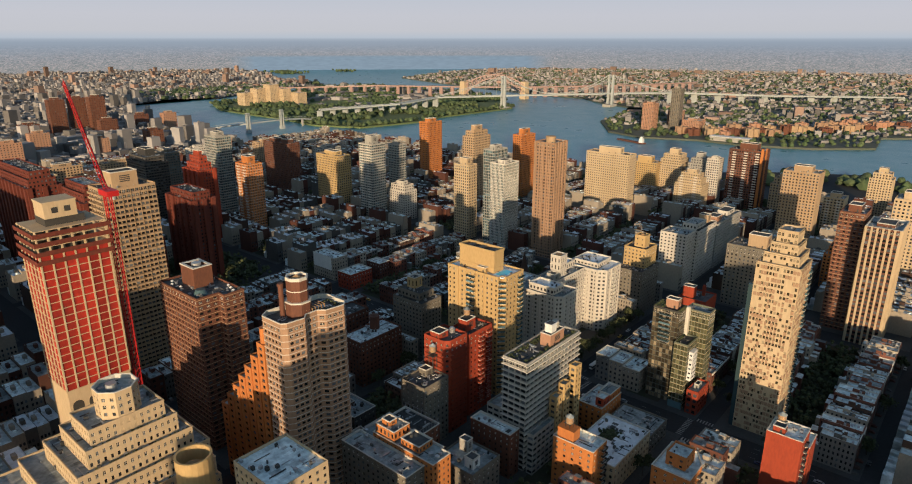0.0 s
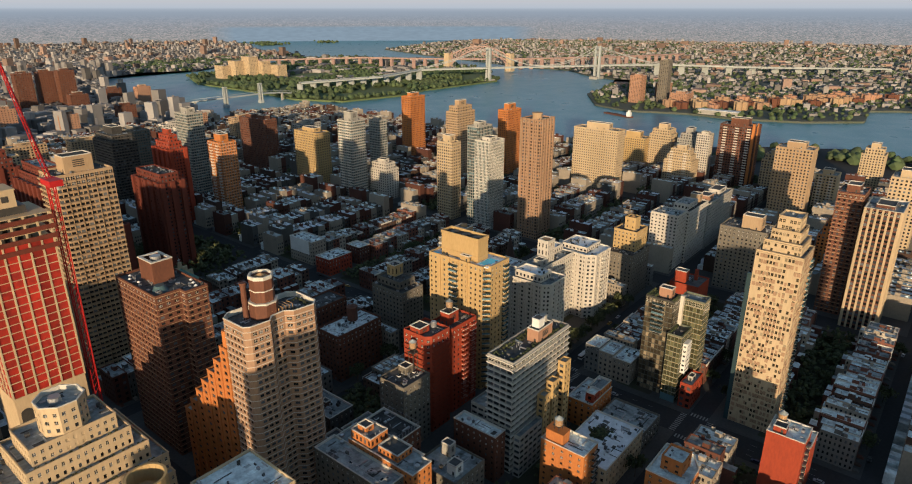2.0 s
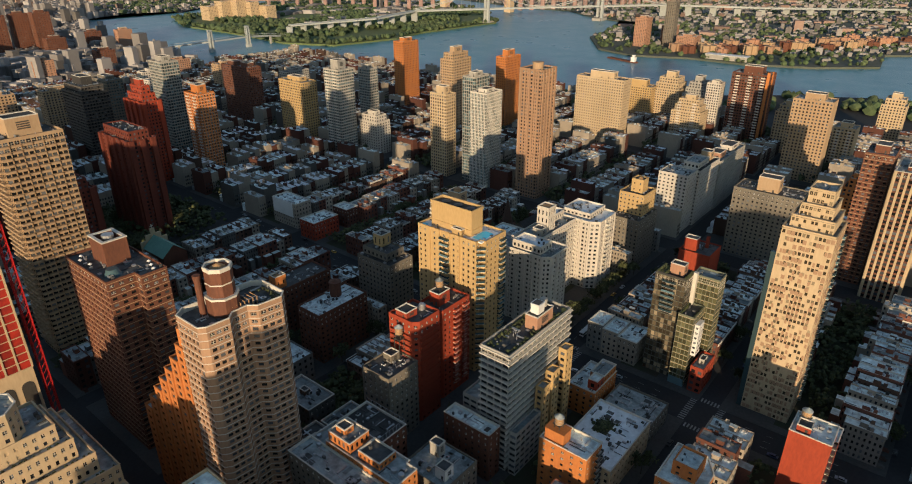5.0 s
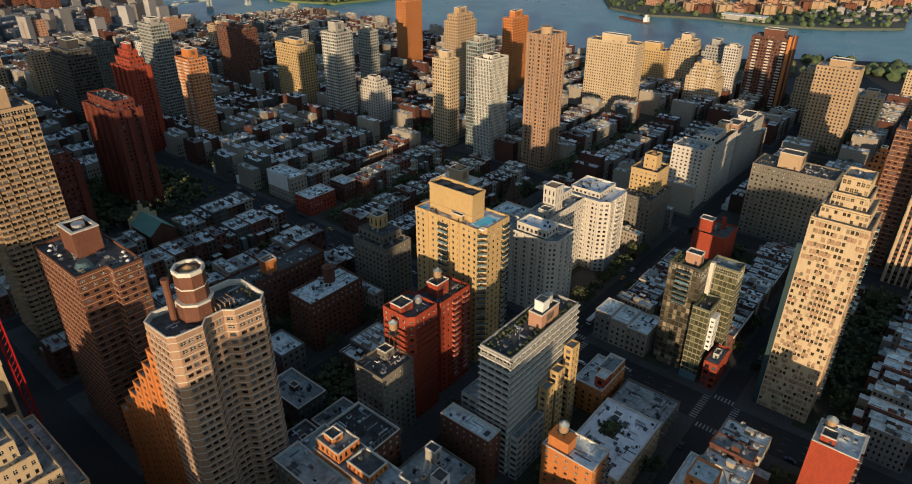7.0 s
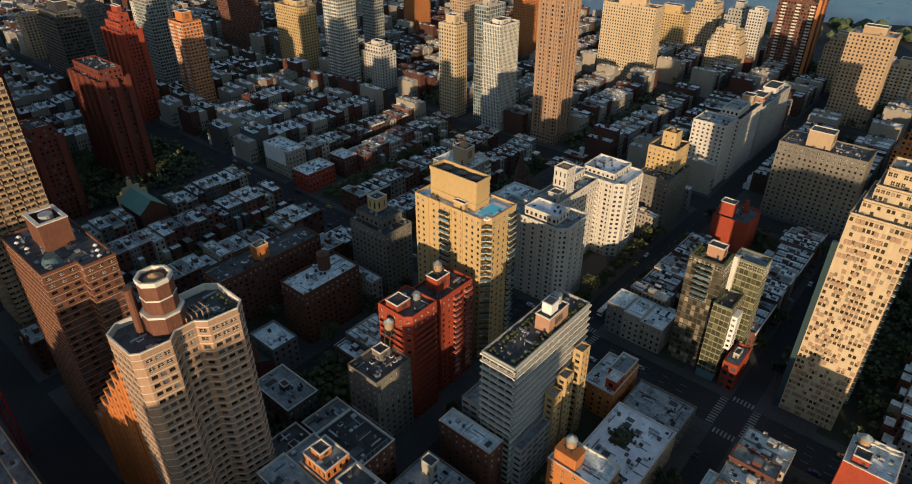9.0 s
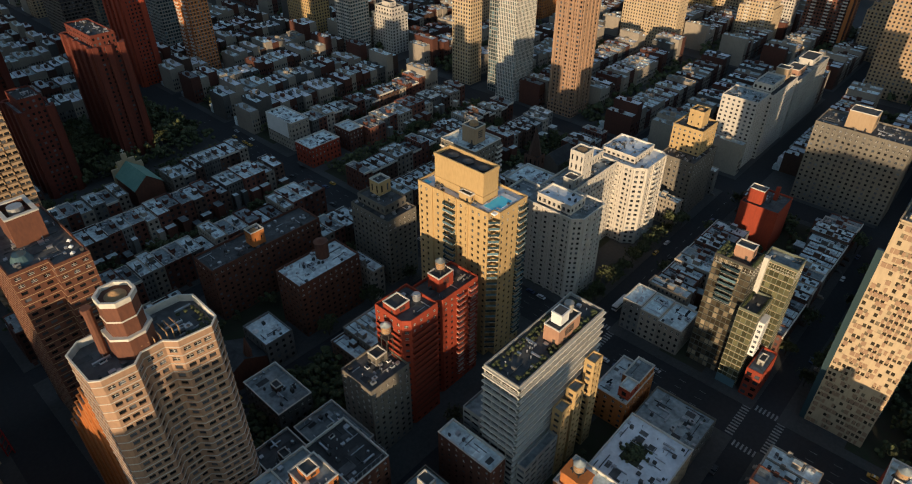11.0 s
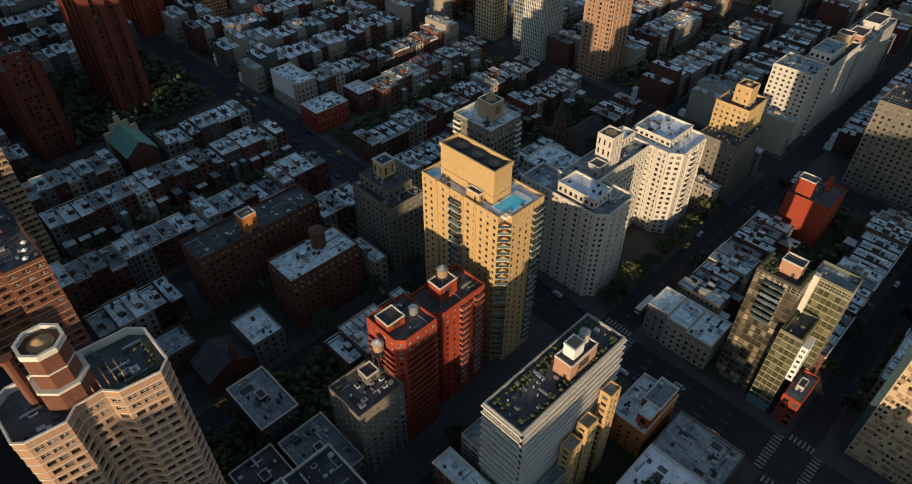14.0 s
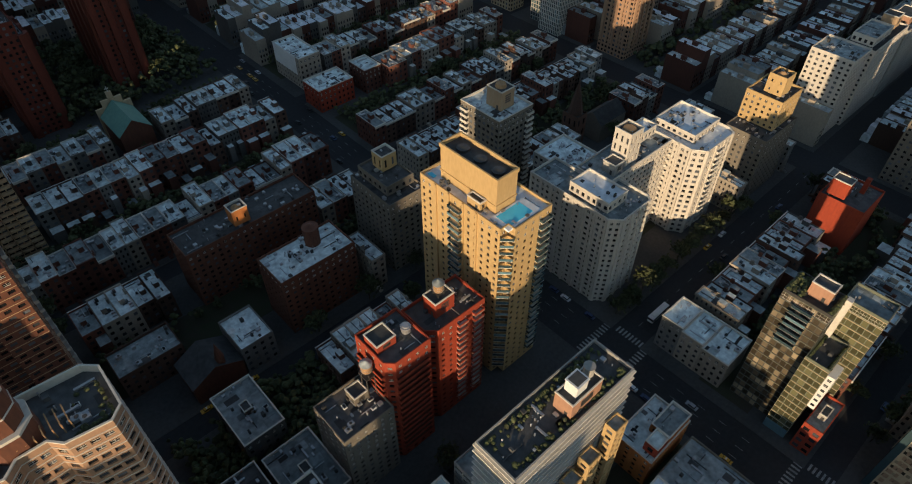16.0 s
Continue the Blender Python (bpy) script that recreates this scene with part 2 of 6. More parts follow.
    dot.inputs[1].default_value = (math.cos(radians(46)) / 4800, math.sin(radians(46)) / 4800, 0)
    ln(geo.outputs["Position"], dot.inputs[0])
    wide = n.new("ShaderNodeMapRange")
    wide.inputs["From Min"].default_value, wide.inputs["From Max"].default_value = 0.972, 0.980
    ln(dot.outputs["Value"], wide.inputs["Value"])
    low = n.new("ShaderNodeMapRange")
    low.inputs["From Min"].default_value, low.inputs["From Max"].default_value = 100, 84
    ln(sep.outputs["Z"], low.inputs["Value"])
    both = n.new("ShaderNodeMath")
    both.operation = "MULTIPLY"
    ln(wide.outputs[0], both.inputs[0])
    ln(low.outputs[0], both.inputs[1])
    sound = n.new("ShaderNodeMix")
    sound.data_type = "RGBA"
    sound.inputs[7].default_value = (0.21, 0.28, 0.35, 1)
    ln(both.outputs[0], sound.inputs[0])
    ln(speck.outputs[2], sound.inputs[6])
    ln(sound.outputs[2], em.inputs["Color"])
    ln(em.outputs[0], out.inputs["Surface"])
    return m


# ---- mesh helpers ----
class Shape:
    def __init__(self):
        self.v, self.f, self.m = [], [], []

    def face(self, pts, mi=0):
        k = len(self.v)
        self.v.extend(pts)
        self.f.append(tuple(range(k, k + len(pts))))
        self.m.append(mi)

    def box(self, x0, x1, y0, y1, z0, z1, mi=0, top=None, bottom=True):
        k = len(self.v)
        self.v.extend([(x0, y0, z0), (x1, y0, z0), (x1, y1, z0), (x0, y1, z0), (x0, y0, z1), (x1, y0, z1), (x1, y1, z1), (x0, y1, z1)])
        fs = [(0, 1, 5, 4), (1, 2, 6, 5), (2, 3, 7, 6), (3, 0, 4, 7), (4, 5, 6, 7)] + ([(3, 2, 1, 0)] if bottom else [])
        ms = [mi] * 4 + [mi if top is None else top] + ([mi] if bottom else [])
        self.f.extend([tuple(k + i for i in q) for q in fs])
        self.m.extend(ms)
        return self

    def prism(self, poly, z0, z1, mi=0, top=None, shrink=1.0):
        k, n = len(self.v), len(poly)
        cx, cy = sum(p[0] for p in poly) / n, sum(p[1] for p in poly) / n
        self.v.extend([(x, y, z0) for x, y in poly] + [(cx + (x - cx) * shrink, cy + (y - cy) * shrink, z1) for x, y in poly])
        for i in range(n):
            j = (i + 1) % n
            self.f.append((k + i, k + j, k + n + j, k + n + i))
            self.m.append(mi)
        self.f.append(tuple(k + n + i for i in range(n)))
        self.m.append(mi if top is None else top)
        self.f.append(tuple(k + n - 1 - i for i in range(n)))
        self.m.append(mi)
        return self

    def cyl(self, cx, cy, r0, r1, z0, z1, n=12, mi=0):
        ring = [(cx + r0 * math.cos(2 * math.pi * i / n), cy + r0 * math.sin(2 * math.pi * i / n)) for i in range(n)]
        return self.prism(ring, z0, z1, mi, shrink=max(r1, 0.01) / r0)

    def beam(self, a, b, w, mi=0):
        """A square bar from a to b."""
        a, b = Vector(a), Vector(b)
        d = (b - a).normalized()
        s = d.cross(Vector((0, 0, 1)) if abs(d.z) < 0.95 else Vector((1, 0, 0))).normalized() * w / 2
        u = d.cross(s).normalized() * w / 2
        k = len(self.v)
        self.v.extend([tuple(p + sx * s + sy * u) for p in (a, b) for sx, sy in ((-1, -1), (1, -1), (1, 1), (-1, 1))])
        for q in ((0, 1, 2, 3), (7, 6, 5, 4), (0, 4, 5, 1), (1, 5, 6, 2), (2, 6, 7, 3), (3, 7, 4, 0)):
            self.f.append(tuple(k + i for i in q))
            self.m.append(mi)
        return self

    def mesh(self, name, mats, at=(0, 0, 0)):
        me = bpy.data.meshes.new(name)
        v = np.array(self.v, dtype=float) - np.array(at)
        me.from_pydata(v.tolist(), [], self.f)
        for m in mats:
            me.materials.append(m)
        if len(mats) > 1:
            me.polygons.foreach_set("material_index", self.m)
        me.update()
        return me


def thing(name, label, category, at, group=""):
    ob = new(name)
    ob.location = at
    ob.empty_display_size = 0.5
    return tagged(ob, label, category, group)


def part(name, shape, mats, parent, label="", kind="", at=None):
    """A mesh in world metres under a thing."""
    where = parent.location if at is None else at
    ob = new(name, shape.mesh(name, mats if isinstance(mats, (list, tuple)) else [mats], where))
    ob.parent = parent
    return tagged(ob, label, kind=kind)


def structure(name, shape, mats, label):
    ob = new(name, shape.mesh(name, mats if isinstance(mats, (list, tuple)) else [mats]))
    return tagged(ob, label, kind="structure")


def stuff(name, shape, mats, label, category):
    ob = new(name, shape.mesh(name, mats if isinstance(mats, (list, tuple)) else [mats]))
    return tagged(ob, label, category, kind="stuff")


def rect(x0, x1, y0, y1):
    return [(x0, y0), (x1, y0), (x1, y1), (x0, y1)]


def walls(s, poly, z0, z1, floor_h, bay, ww, wh, rec=0.25, mi=0, sill=0.5, rng=None, drop=0.0, edge=0.0):
    """Storeys of recessed openings round a counter-clockwise outline. Returns the openings: centre, direction along the wall, width, height."""
    holes, n = [], len(poly)
    floors = max(1, round((z1 - z0) / floor_h))
    fh = (z1 - z0) / floors
    for i in range(n):
        (ax, ay), (bx, by) = poly[i], poly[(i + 1) % n]
        length = math.hypot(bx - ax, by - ay)
        ux, uy = (bx - ax) / length, (by - ay) / length
        nx, ny = uy, -ux

        def at(d, z, r=0.0):
            return (ax + ux * d - nx * r, ay + uy * d - ny * r, z)

        bays = int((length - 2 * edge) // bay)
        if bays < 1:
            s.face([at(0, z0), at(length, z0), at(length, z1), at(0, z1)], mi)
            continue
        step = (length - 2 * edge) / bays
        for k in range(floors):
            a, b = z0 + k * fh, z0 + (k + 1) * fh
            lo = a + fh * (1 - wh) * sill
            hi = lo + fh * wh
            s.face([at(0, a), at(length, a), at(length, lo), at(0, lo)], mi)
            s.face([at(0, hi), at(length, hi), at(length, b), at(0, b)], mi)
            left = 0.0
            for j in range(bays):
                if drop and rng.random() < drop:
                    continue
                c = edge + (j + 0.5) * step
                l, r = c - step * ww / 2, c + step * ww / 2
                s.face([at(left, lo), at(l, lo), at(l, hi), at(left, hi)], mi)
                s.face([at(l, lo), at(r, lo), at(r, lo, rec), at(l, lo, rec)], mi)
                s.face([at(l, hi, rec), at(r, hi, rec), at(r, hi), at(l, hi)], mi)
                s.face([at(l, lo), at(l, lo, rec), at(l, hi, rec), at(l, hi)], mi)
                s.face([at(r, lo, rec), at(r, lo), at(r, hi), at(r, hi, rec)], mi)
                holes.append((at(c, (lo + hi) / 2, rec), (ux, uy), step * ww, fh * wh))
                left = r
            s.face([at(left, lo), at(length, lo), at(length, hi), at(left, hi)], mi)
    return holes


window_meshes = {}


def window_part(parent, hole, glass, frame):
    (x, y, z), (ux, uy), w, h = hole
    key = (round(w, 1), round(h, 1), glass.name, frame.name)
    if key not in window_meshes:
        s = Shape()
        s.face([(-w / 2, -0.01, -h / 2), (w / 2, -0.01, -h / 2), (w / 2, -0.01, h / 2), (-w / 2, -0.01, h / 2)], 0)
        s.box(-0.05, 0.05, -0.08, 0, -h / 2, h / 2, 1)
        s.box(-w / 2, w / 2, -0.08, 0, -0.04, 0.04, 1)
        s.box(-w / 2, w / 2, -0.14, 0, -h / 2, -h / 2 + 0.1, 1)
        window_meshes[key] = s.mesh("window", [glass, frame])
    ob = new("window", window_meshes[key])
    ob.parent = parent
    ob.location = Vector((x, y, z)) - parent.location
    ob.rotation_euler = (0, 0, math.atan2(uy, ux))
    return ob


def panes(parent, holes, glass, frame=None, single=0):
    """The window panes: the first ones as parts, the rest joined."""
    frame = frame or TRIM
    holes = sorted(holes, key=lambda q: -q[0][2])
    for h in holes[:single]:
        window_part(parent, h, glass, frame)
    if holes[single:]:
        s = Shape()
        for (x, y, z), (ux, uy), w, h in holes[single:]:
            s.face([(x - ux * w / 2, y - uy * w / 2, z - h / 2), (x + ux * w / 2, y + uy * w / 2, z - h / 2),
                    (x + ux * w / 2, y + uy * w / 2, z + h / 2), (x - ux * w / 2, y - uy * w / 2, z + h / 2)])
        part("window_panes", s, glass, parent, kind="stuff")


def inset(poly, d):
    """A convex-ish outline moved in by d."""
    out, n = [], len(poly)
    for i in range(n):
        (ax, ay), (bx, by), (cx, cy) = poly[i - 1], poly[i], poly[(i + 1) % n]
        u = Vector((bx - ax, by - ay)).normalized()
        w = Vector((cx - bx, cy - by)).normalized()
        n1, n2 = Vector((-u.y, u.x)), Vector((-w.y, w.x))
        k = n1 + n2
        k = k / max(0.3, k.dot(n1))
        out.append((bx + k.x * d, by + k.y * d))
    return out


def roof_clutter(s, poly, z, r, density=1.0):
    """Membrane patches, kerbs, pipe runs, hatches and vents over a roof; materials: 0 roof, 1 steel, 2 tar."""
    xs, ys = [q[0] for q in poly], [q[1] for q in poly]
    x0, x1, y0, y1 = min(xs) + 1.2, max(xs) - 1.2, min(ys) + 1.2, max(ys) - 1.2
    if x1 - x0 < 2 or y1 - y0 < 2:
        return
    for k in range(int(min(90, density * (x1 - x0) * (y1 - y0) / 11))):
        x, y, kind = r.uniform(x0, x1), r.uniform(y0, y1), r.random()
        a, b = r.uniform(0.3, 0.9), r.uniform(0.3, 0.9)
        if kind < 0.34:
            a, b = r.uniform(0.8, 2.6), r.uniform(0.6, 1.8)
            lift, h, mi = 0.012 + 0.004 * (k % 9), 0.0, (0 if kind < 0.26 else 2)
        elif kind < 0.52:
            lift, h, mi = 0.0, r.uniform(0.4, 1.3), 1
        elif kind < 0.66:
            lift, h, mi = 0.0, r.uniform(0.5, 1.8), 2
            a, b = a * 0.8, b * 0.8
        elif kind < 0.82:
            a, b = (r.uniform(1.5, 4), 0.12) if r.random() < 0.5 else (0.12, r.uniform(1.5, 4))
            lift, h, mi = 0.0, r.uniform(0.2, 0.45), r.choice((1, 2))
        else:
            a = b = 0.16
            lift, h, mi = 0.0, r.uniform(0.7, 1.6), 1
        c = [(max(x0 - 0.6, x - a), max(y0 - 0.6, y - b)), (min(x1 + 0.6, x + a), min(y1 + 0.6, y + b))]
        if all(inside(px, py, poly) for px in (c[0][0], c[1][0]) for py in (c[0][1], c[1][1])):
            s.box(c[0][0], c[1][0], c[0][1], c[1][1], z + 0.002, z + max(lift, h), mi, bottom=False)


def roof_top(parent, poly, z, wall, roof, coping=None, para=1.1):
    """A worn and cluttered roof inside a parapet with a coping."""
    s = Shape()
    s.face([(x, y, z) for x, y in inset(poly, 0.35)], 0)
    far = parent.name.startswith(("apartment_tower", "western_tower"))
    c = s if far else Shape()
    roof_clutter(c, poly, z, random.Random(int(poly[0][0] * 31 + poly[0][1] * 17 + z * 7)))
    part("roof", s, [roof, STEEL, R_TAR] if far else roof, parent)
    if not far and c.v:
        part("roof_clutter", c, [roof, STEEL, R_TAR], parent, "patches, pipes, kerbs and vents", "stuff")
    inner, n = inset(poly, 0.35), len(poly)
    s = Shape()
    out = inset(poly, -0.12) if coping else poly
    for i in range(n):
        j = (i + 1) % n
        a, b, c, d = out[i], out[j], inner[j], inner[i]
        if coping:
            s.face([(*a, z + para - 0.35), (*b, z + para - 0.35), (*b, z + para), (*a, z + para)])
            s.face([(*poly[i], z + para - 0.35), (*poly[j], z + para - 0.35), (*b, z + para - 0.35), (*a, z + para - 0.35)])
        s.face([(*a, z + para), (*b, z + para), (*c, z + para), (*d, z + para)])
        s.face([(*c, z), (*d, z), (*d, z + para), (*c, z + para)])
    part("parapet", s, coping or wall, parent)


def volume(parent, poly, z0, z1, wall, roof=None, floor_h=2.95, bay=3.2, ww=0.5, wh=0.5, rec=0.25, glass=None, single=0, coping=None, para=1.1, band=None, edge=0.0, sill=0.5, frame=None, drop=0.0, rng=None):
    """One block of a building: walls with openings, panes, roof and parapet, and a proud band at each floor where asked."""
    s = Shape()
    holes = walls(s, poly, z0, z1, floor_h, bay, ww, wh, rec, 0, sill, rng, drop, edge)
    n = len(poly)
    for i in range(n):
        a, b = poly[i], poly[(i + 1) % n]
        s.face([(*a, z1), (*b, z1), (*b, z1 + para), (*a, z1 + para)])
    part("wall", s, wall, parent)
    panes(parent, holes, glass or GLASS, frame, single)
    roof_top(parent, poly, z1, wall, roof or R_GRY, coping, para)
    if band:
        mat_b, thick, out = band
        floors = max(1, round((z1 - z0) / floor_h))
        fh = (z1 - z0) / floors
        joined = Shape() if parent.name.startswith("apartment_tower") else None
        for k in range(1, floors + 1):
            q, z = inset(poly, -out), z0 + k * fh
            b = Shape() if joined is None else joined
            for i in range(n):
                j = (i + 1) % n
                b.face([(*q[i], z - thick), (*q[j], z - thick), (*q[j], z), (*q[i], z)])
                b.face([(*q[i], z), (*q[j], z), (*poly[j], z), (*poly[i], z)])
                b.face([(*poly[i], z - thick), (*poly[j], z - thick), (*q[j], z - thick), (*q[i], z - thick)])
            if joined is None:
                part("floor_band", b, mat_b, parent)
        if joined is not None:
            part("banding", joined, mat_b, parent, kind="stuff")


def piers(parent, poly, z0, z1, step, wide, out, mat):
    """Flat vertical piers proud of the walls, about one to each step."""
    s, n = Shape(), len(poly)
    for i in range(n):
        a, b = Vector(poly[i]), Vector(poly[(i + 1) % n])
        length = (b - a).length
        u = (b - a) / length
        o = Vector((u.y, -u.x)) * out
        for k in range(int(length // step) + 1):
            c = a + u * (wide / 2 + (length - wide) * k / max(1, int(length // step)))
            p, q = c - u * wide / 2, c + u * wide / 2
            s.prism([tuple(p), tuple(p + o), tuple(q + o), tuple(q)][::-1], z0, z1)
    part("pilaster_field", s, mat, parent, kind="stuff")


balcony_meshes = {}


def balcony(parent, x, y, z, facing, w, d, slab, rail):
    """A slab with a railing, out from a wall point towards facing (degrees)."""
    key = (w, d, slab.name, rail.name)
    if key not in balcony_meshes:
        s = Shape()
        s.box(0, d, -w / 2, w / 2, -0.2, 0, 0)
        s.box(d - 0.08, d, -w / 2, w / 2, 0, 1.05, 1, bottom=False)
        s.box(0, d - 0.08, -w / 2, -w / 2 + 0.08, 0, 1.05, 1, bottom=False)
        s.box(0, d - 0.08, w / 2 - 0.08, w / 2, 0, 1.05, 1, bottom=False)
        balcony_meshes[key] = s.mesh("balcony", [slab, rail])
    ob = new("balcony", balcony_meshes[key])
    ob.parent = parent
    ob.location = Vector((x, y, z)) - parent.location
    ob.rotation_euler = (0, 0, radians(facing))
    return ob


def bulkhead(parent, x0, x1, y0, y1, z0, z1, wall, roof=None, louvre=True, open_top=False):
    """A lift and stair house on a roof, with a coping, a door and louvres."""
    s = Shape()
    s.box(x0, x1, y0, y1, z0, z1 - (0.0 if not open_top else 0.0), 0, 1)
    s.box(x0 - 0.12, x1 + 0.12, y0 - 0.12, y0 + 0.25, z1, z1 + 0.5, 2)
    s.box(x0 - 0.12, x1 + 0.12, y1 - 0.25, y1 + 0.12, z1, z1 + 0.5, 2)
    s.box(x0 - 0.12, x0 + 0.25, y0 + 0.25, y1 - 0.25, z1, z1 + 0.5, 2)
    s.box(x1 - 0.25, x1 + 0.12, y0 + 0.25, y1 - 0.25, z1, z1 + 0.5, 2)
    part("bulkhead", s, [wall, R_TAR, TRIM], parent)
    if louvre:
        s = Shape()
        h = z1 - z0
        s.box(x0 - 0.06, x0, y0 + (y1 - y0) * 0.2, y0 + (y1 - y0) * 0.2 + 1.0, z0 + 0.1, z0 + min(2.2, h * 0.7))
        part("roof_door", s, W_DRK, parent)
        s = Shape()
        for k in range(4):
            s.box(x0 + (x1 - x0) * 0.3, x0 + (x1 - x0) * 0.7, y0 - 0.1, y0, z0 + h * 0.35 + k * h * 0.12, z0 + h * 0.35 + k * h * 0.12 + h * 0.07)
        part("louvre", s, W_DRK, parent)


unit_mesh = {}


def roof_units(parent, x0, x1, y0, y1, z, count, rng):
    """Air units, vents and pipes loose over a roof."""
    if not unit_mesh:
        s = Shape().box(-1, 1, -0.7, 0.7, 0.25, 1.3, 0)
        s.cyl(0, 0, 0.5, 0.5, 1.3, 1.4, 10, 1)
        s.box(-0.9, -0.7, -0.6, 0.6, 0, 0.25, 1).box(0.7, 0.9, -0.6, 0.6, 0, 0.25, 1)
        unit_mesh["air_unit"] = s.mesh("air_unit", [STEEL, W_DRK])
        s = Shape().cyl(0, 0, 0.18, 0.18, 0, 1.0, 8, 0).cyl(0, 0, 0.32, 0.05, 1.0, 1.3, 8, 0)
        unit_mesh["vent_pipe"] = s.mesh("vent_pipe", [STEEL])
        s = Shape().box(-0.9, 0.9, -0.6, 0.6, 0, 0.45, 0).box(-0.75, 0.75, -0.45, 0.45, 0.45, 0.55, 1)
        unit_mesh["skylight"] = s.mesh("skylight", [WHITE, GLASS])
        s = Shape().box(-2.2, 2.2, -0.3, 0.3, 0.3, 0.8, 0).box(-2.2, -1.7, -0.3, 0.3, 0, 0.3, 0).box(1.7, 2.2, -0.3, 0.3, 0, 0.3, 0)
        unit_mesh["duct"] = s.mesh("duct", [STEEL])
    kinds = ["air_unit", "vent_pipe", "vent_pipe", "skylight", "duct"]
    for _ in range(int(count * 0.7 + 0.5)):
        k = rng.choice(kinds)
        ob = new(k, unit_mesh[k])
        ob.parent = parent
        ob.location = Vector((rng.uniform(x0 + 2, x1 - 2), rng.uniform(y0 + 1.5, y1 - 1.5), z + 0.004)) - parent.location
        ob.rotation_euler = (0, 0, rng.choice((0, math.pi / 2)))


def water_tank_proto():
    root = thing("water_tank", "round weathered cedar rooftop water tank on steel legs", "water tank", (0, 0, 0), "rooftop water tanks")
    s = Shape().cyl(0, 0, 1.75, 1.85, 2.2, 5.4, 16)
    part("barrel", s, TANKW, root)
    part("tank_roof", Shape().cyl(0, 0, 2.05, 0.05, 5.4, 6.9, 16), R_GRY, root)
    for k in range(4):
        s = Shape()
        for z in (2.5, 3.3, 4.1, 4.9):
            s.cyl(0, 0, 1.9, 1.9, z, z + 0.08, 16)
        if k == 0:
            part("hoop", s, STEEL, root)
        x, y = 1.2 * (1 if k % 2 else -1), 1.2 * (1 if k > 1 else -1)
        part("leg", Shape().box(x - 0.12, x + 0.12, y - 0.12, y + 0.12, 0, 2.0), W_DRK, root)
    part("platform", Shape().box(-1.9, 1.9, -1.9, 1.9, 2.0, 2.2), W_DRK, root)
    return root


tank_proto = [None]


def water_tank(x, y, z):
    if tank_proto[0] is None:
        tank_proto[0] = water_tank_proto()
        tank_proto[0].location = (x, y, z)
        return tank_proto[0]
    return copy_thing(tank_proto[0], pose(x, y, z, 0, 0, (x * 7) % 90))


TAKEN = []  # footprints that row houses leave free

# ---- setting: ground, water, far shores ----
CELL, STREET0 = 80.5, 97.5
STREETS = [STREET0 + CELL * k for k in range(-6, 16)]
AVENUES = [-83, 121, 316, 494, 690]
MANHATTAN = [(-4800, -4800), (1500, -4800), (1260, -1500), (1150, 93), (1173, 163), (1108, 275), (911, 508), (804, 709), (720, 1196), (690, 1356), (802, 1914),
             (930, 2200), (1101, 2290), (1250, 2215), (1500, 2380), (2000, 2560), (2073, 3033), (2460, 3855), (2500, 4700), (-4800, 4800)]
ISLAND = [(1112, 2015), (1034, 1830), (1024, 1541), (997, 1325), (1044, 1203), (1217, 1173), (1343, 1204), (1657, 1192), (1799, 1319), (1969, 1471), (2050, 1700), (2100, 2100), (1980, 2420), (1560, 2290), (1300, 2110)]
QUEENS = [(1544, 823), (1377, 712), (1338, 614), (1379, 501), (1371, 402), (1414, 284), (1492, 192), (1660, 207), (1703, 156), (1750, -300), (1900, -4600), (4900, -4600),
          (4900, 3300), (3600, 3000), (2605, 2639), (2388, 2139), (2132, 1397), (2121, 1213), (1978, 1042), (1923, 930), (1916, 830), (1745, 861)]


def land_slab(name, poly, z, mats, label):
    """Land with a quay wall down into the water; the outline is filled by triangles."""
    bm = bmesh.new()
    top = [bm.verts.new((x, y, z)) for x, y in poly]
    low = [bm.verts.new((x, y, -9)) for x, y in poly]
    bm.faces.new(top)
    for i in range(len(poly)):
        j = (i + 1) % len(poly)
        bm.faces.new((low[i], low[j], top[j], top[i]))
    bmesh.ops.triangulate(bm, faces=[f for f in bm.faces if len(f.verts) > 4])
    bmesh.ops.recalc_face_normals(bm, faces=bm.faces)
    me = bpy.data.meshes.new(name)
    bm.to_mesh(me)
    bm.free()
    me.materials.append(mats)
    return tagged(new(name, me), label, kind="structure")


land_slab("ground", MANHATTAN, 0.0, ASPHALT, "dark worn asphalt ground of the city")
land_slab("ground_island", ISLAND, 0.0, GRASS, "grassy island in the river")
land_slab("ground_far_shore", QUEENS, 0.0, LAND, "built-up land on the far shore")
structure("water", Shape().box(-4900, 4950, -4900, 4950, -12, -4), WATER, "rippled blue-grey river water")
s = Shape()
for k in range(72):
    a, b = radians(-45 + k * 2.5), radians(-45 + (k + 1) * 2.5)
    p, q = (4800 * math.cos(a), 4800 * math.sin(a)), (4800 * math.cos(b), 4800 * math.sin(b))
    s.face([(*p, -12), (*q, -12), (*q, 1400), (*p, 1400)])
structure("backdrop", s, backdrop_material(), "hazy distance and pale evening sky")

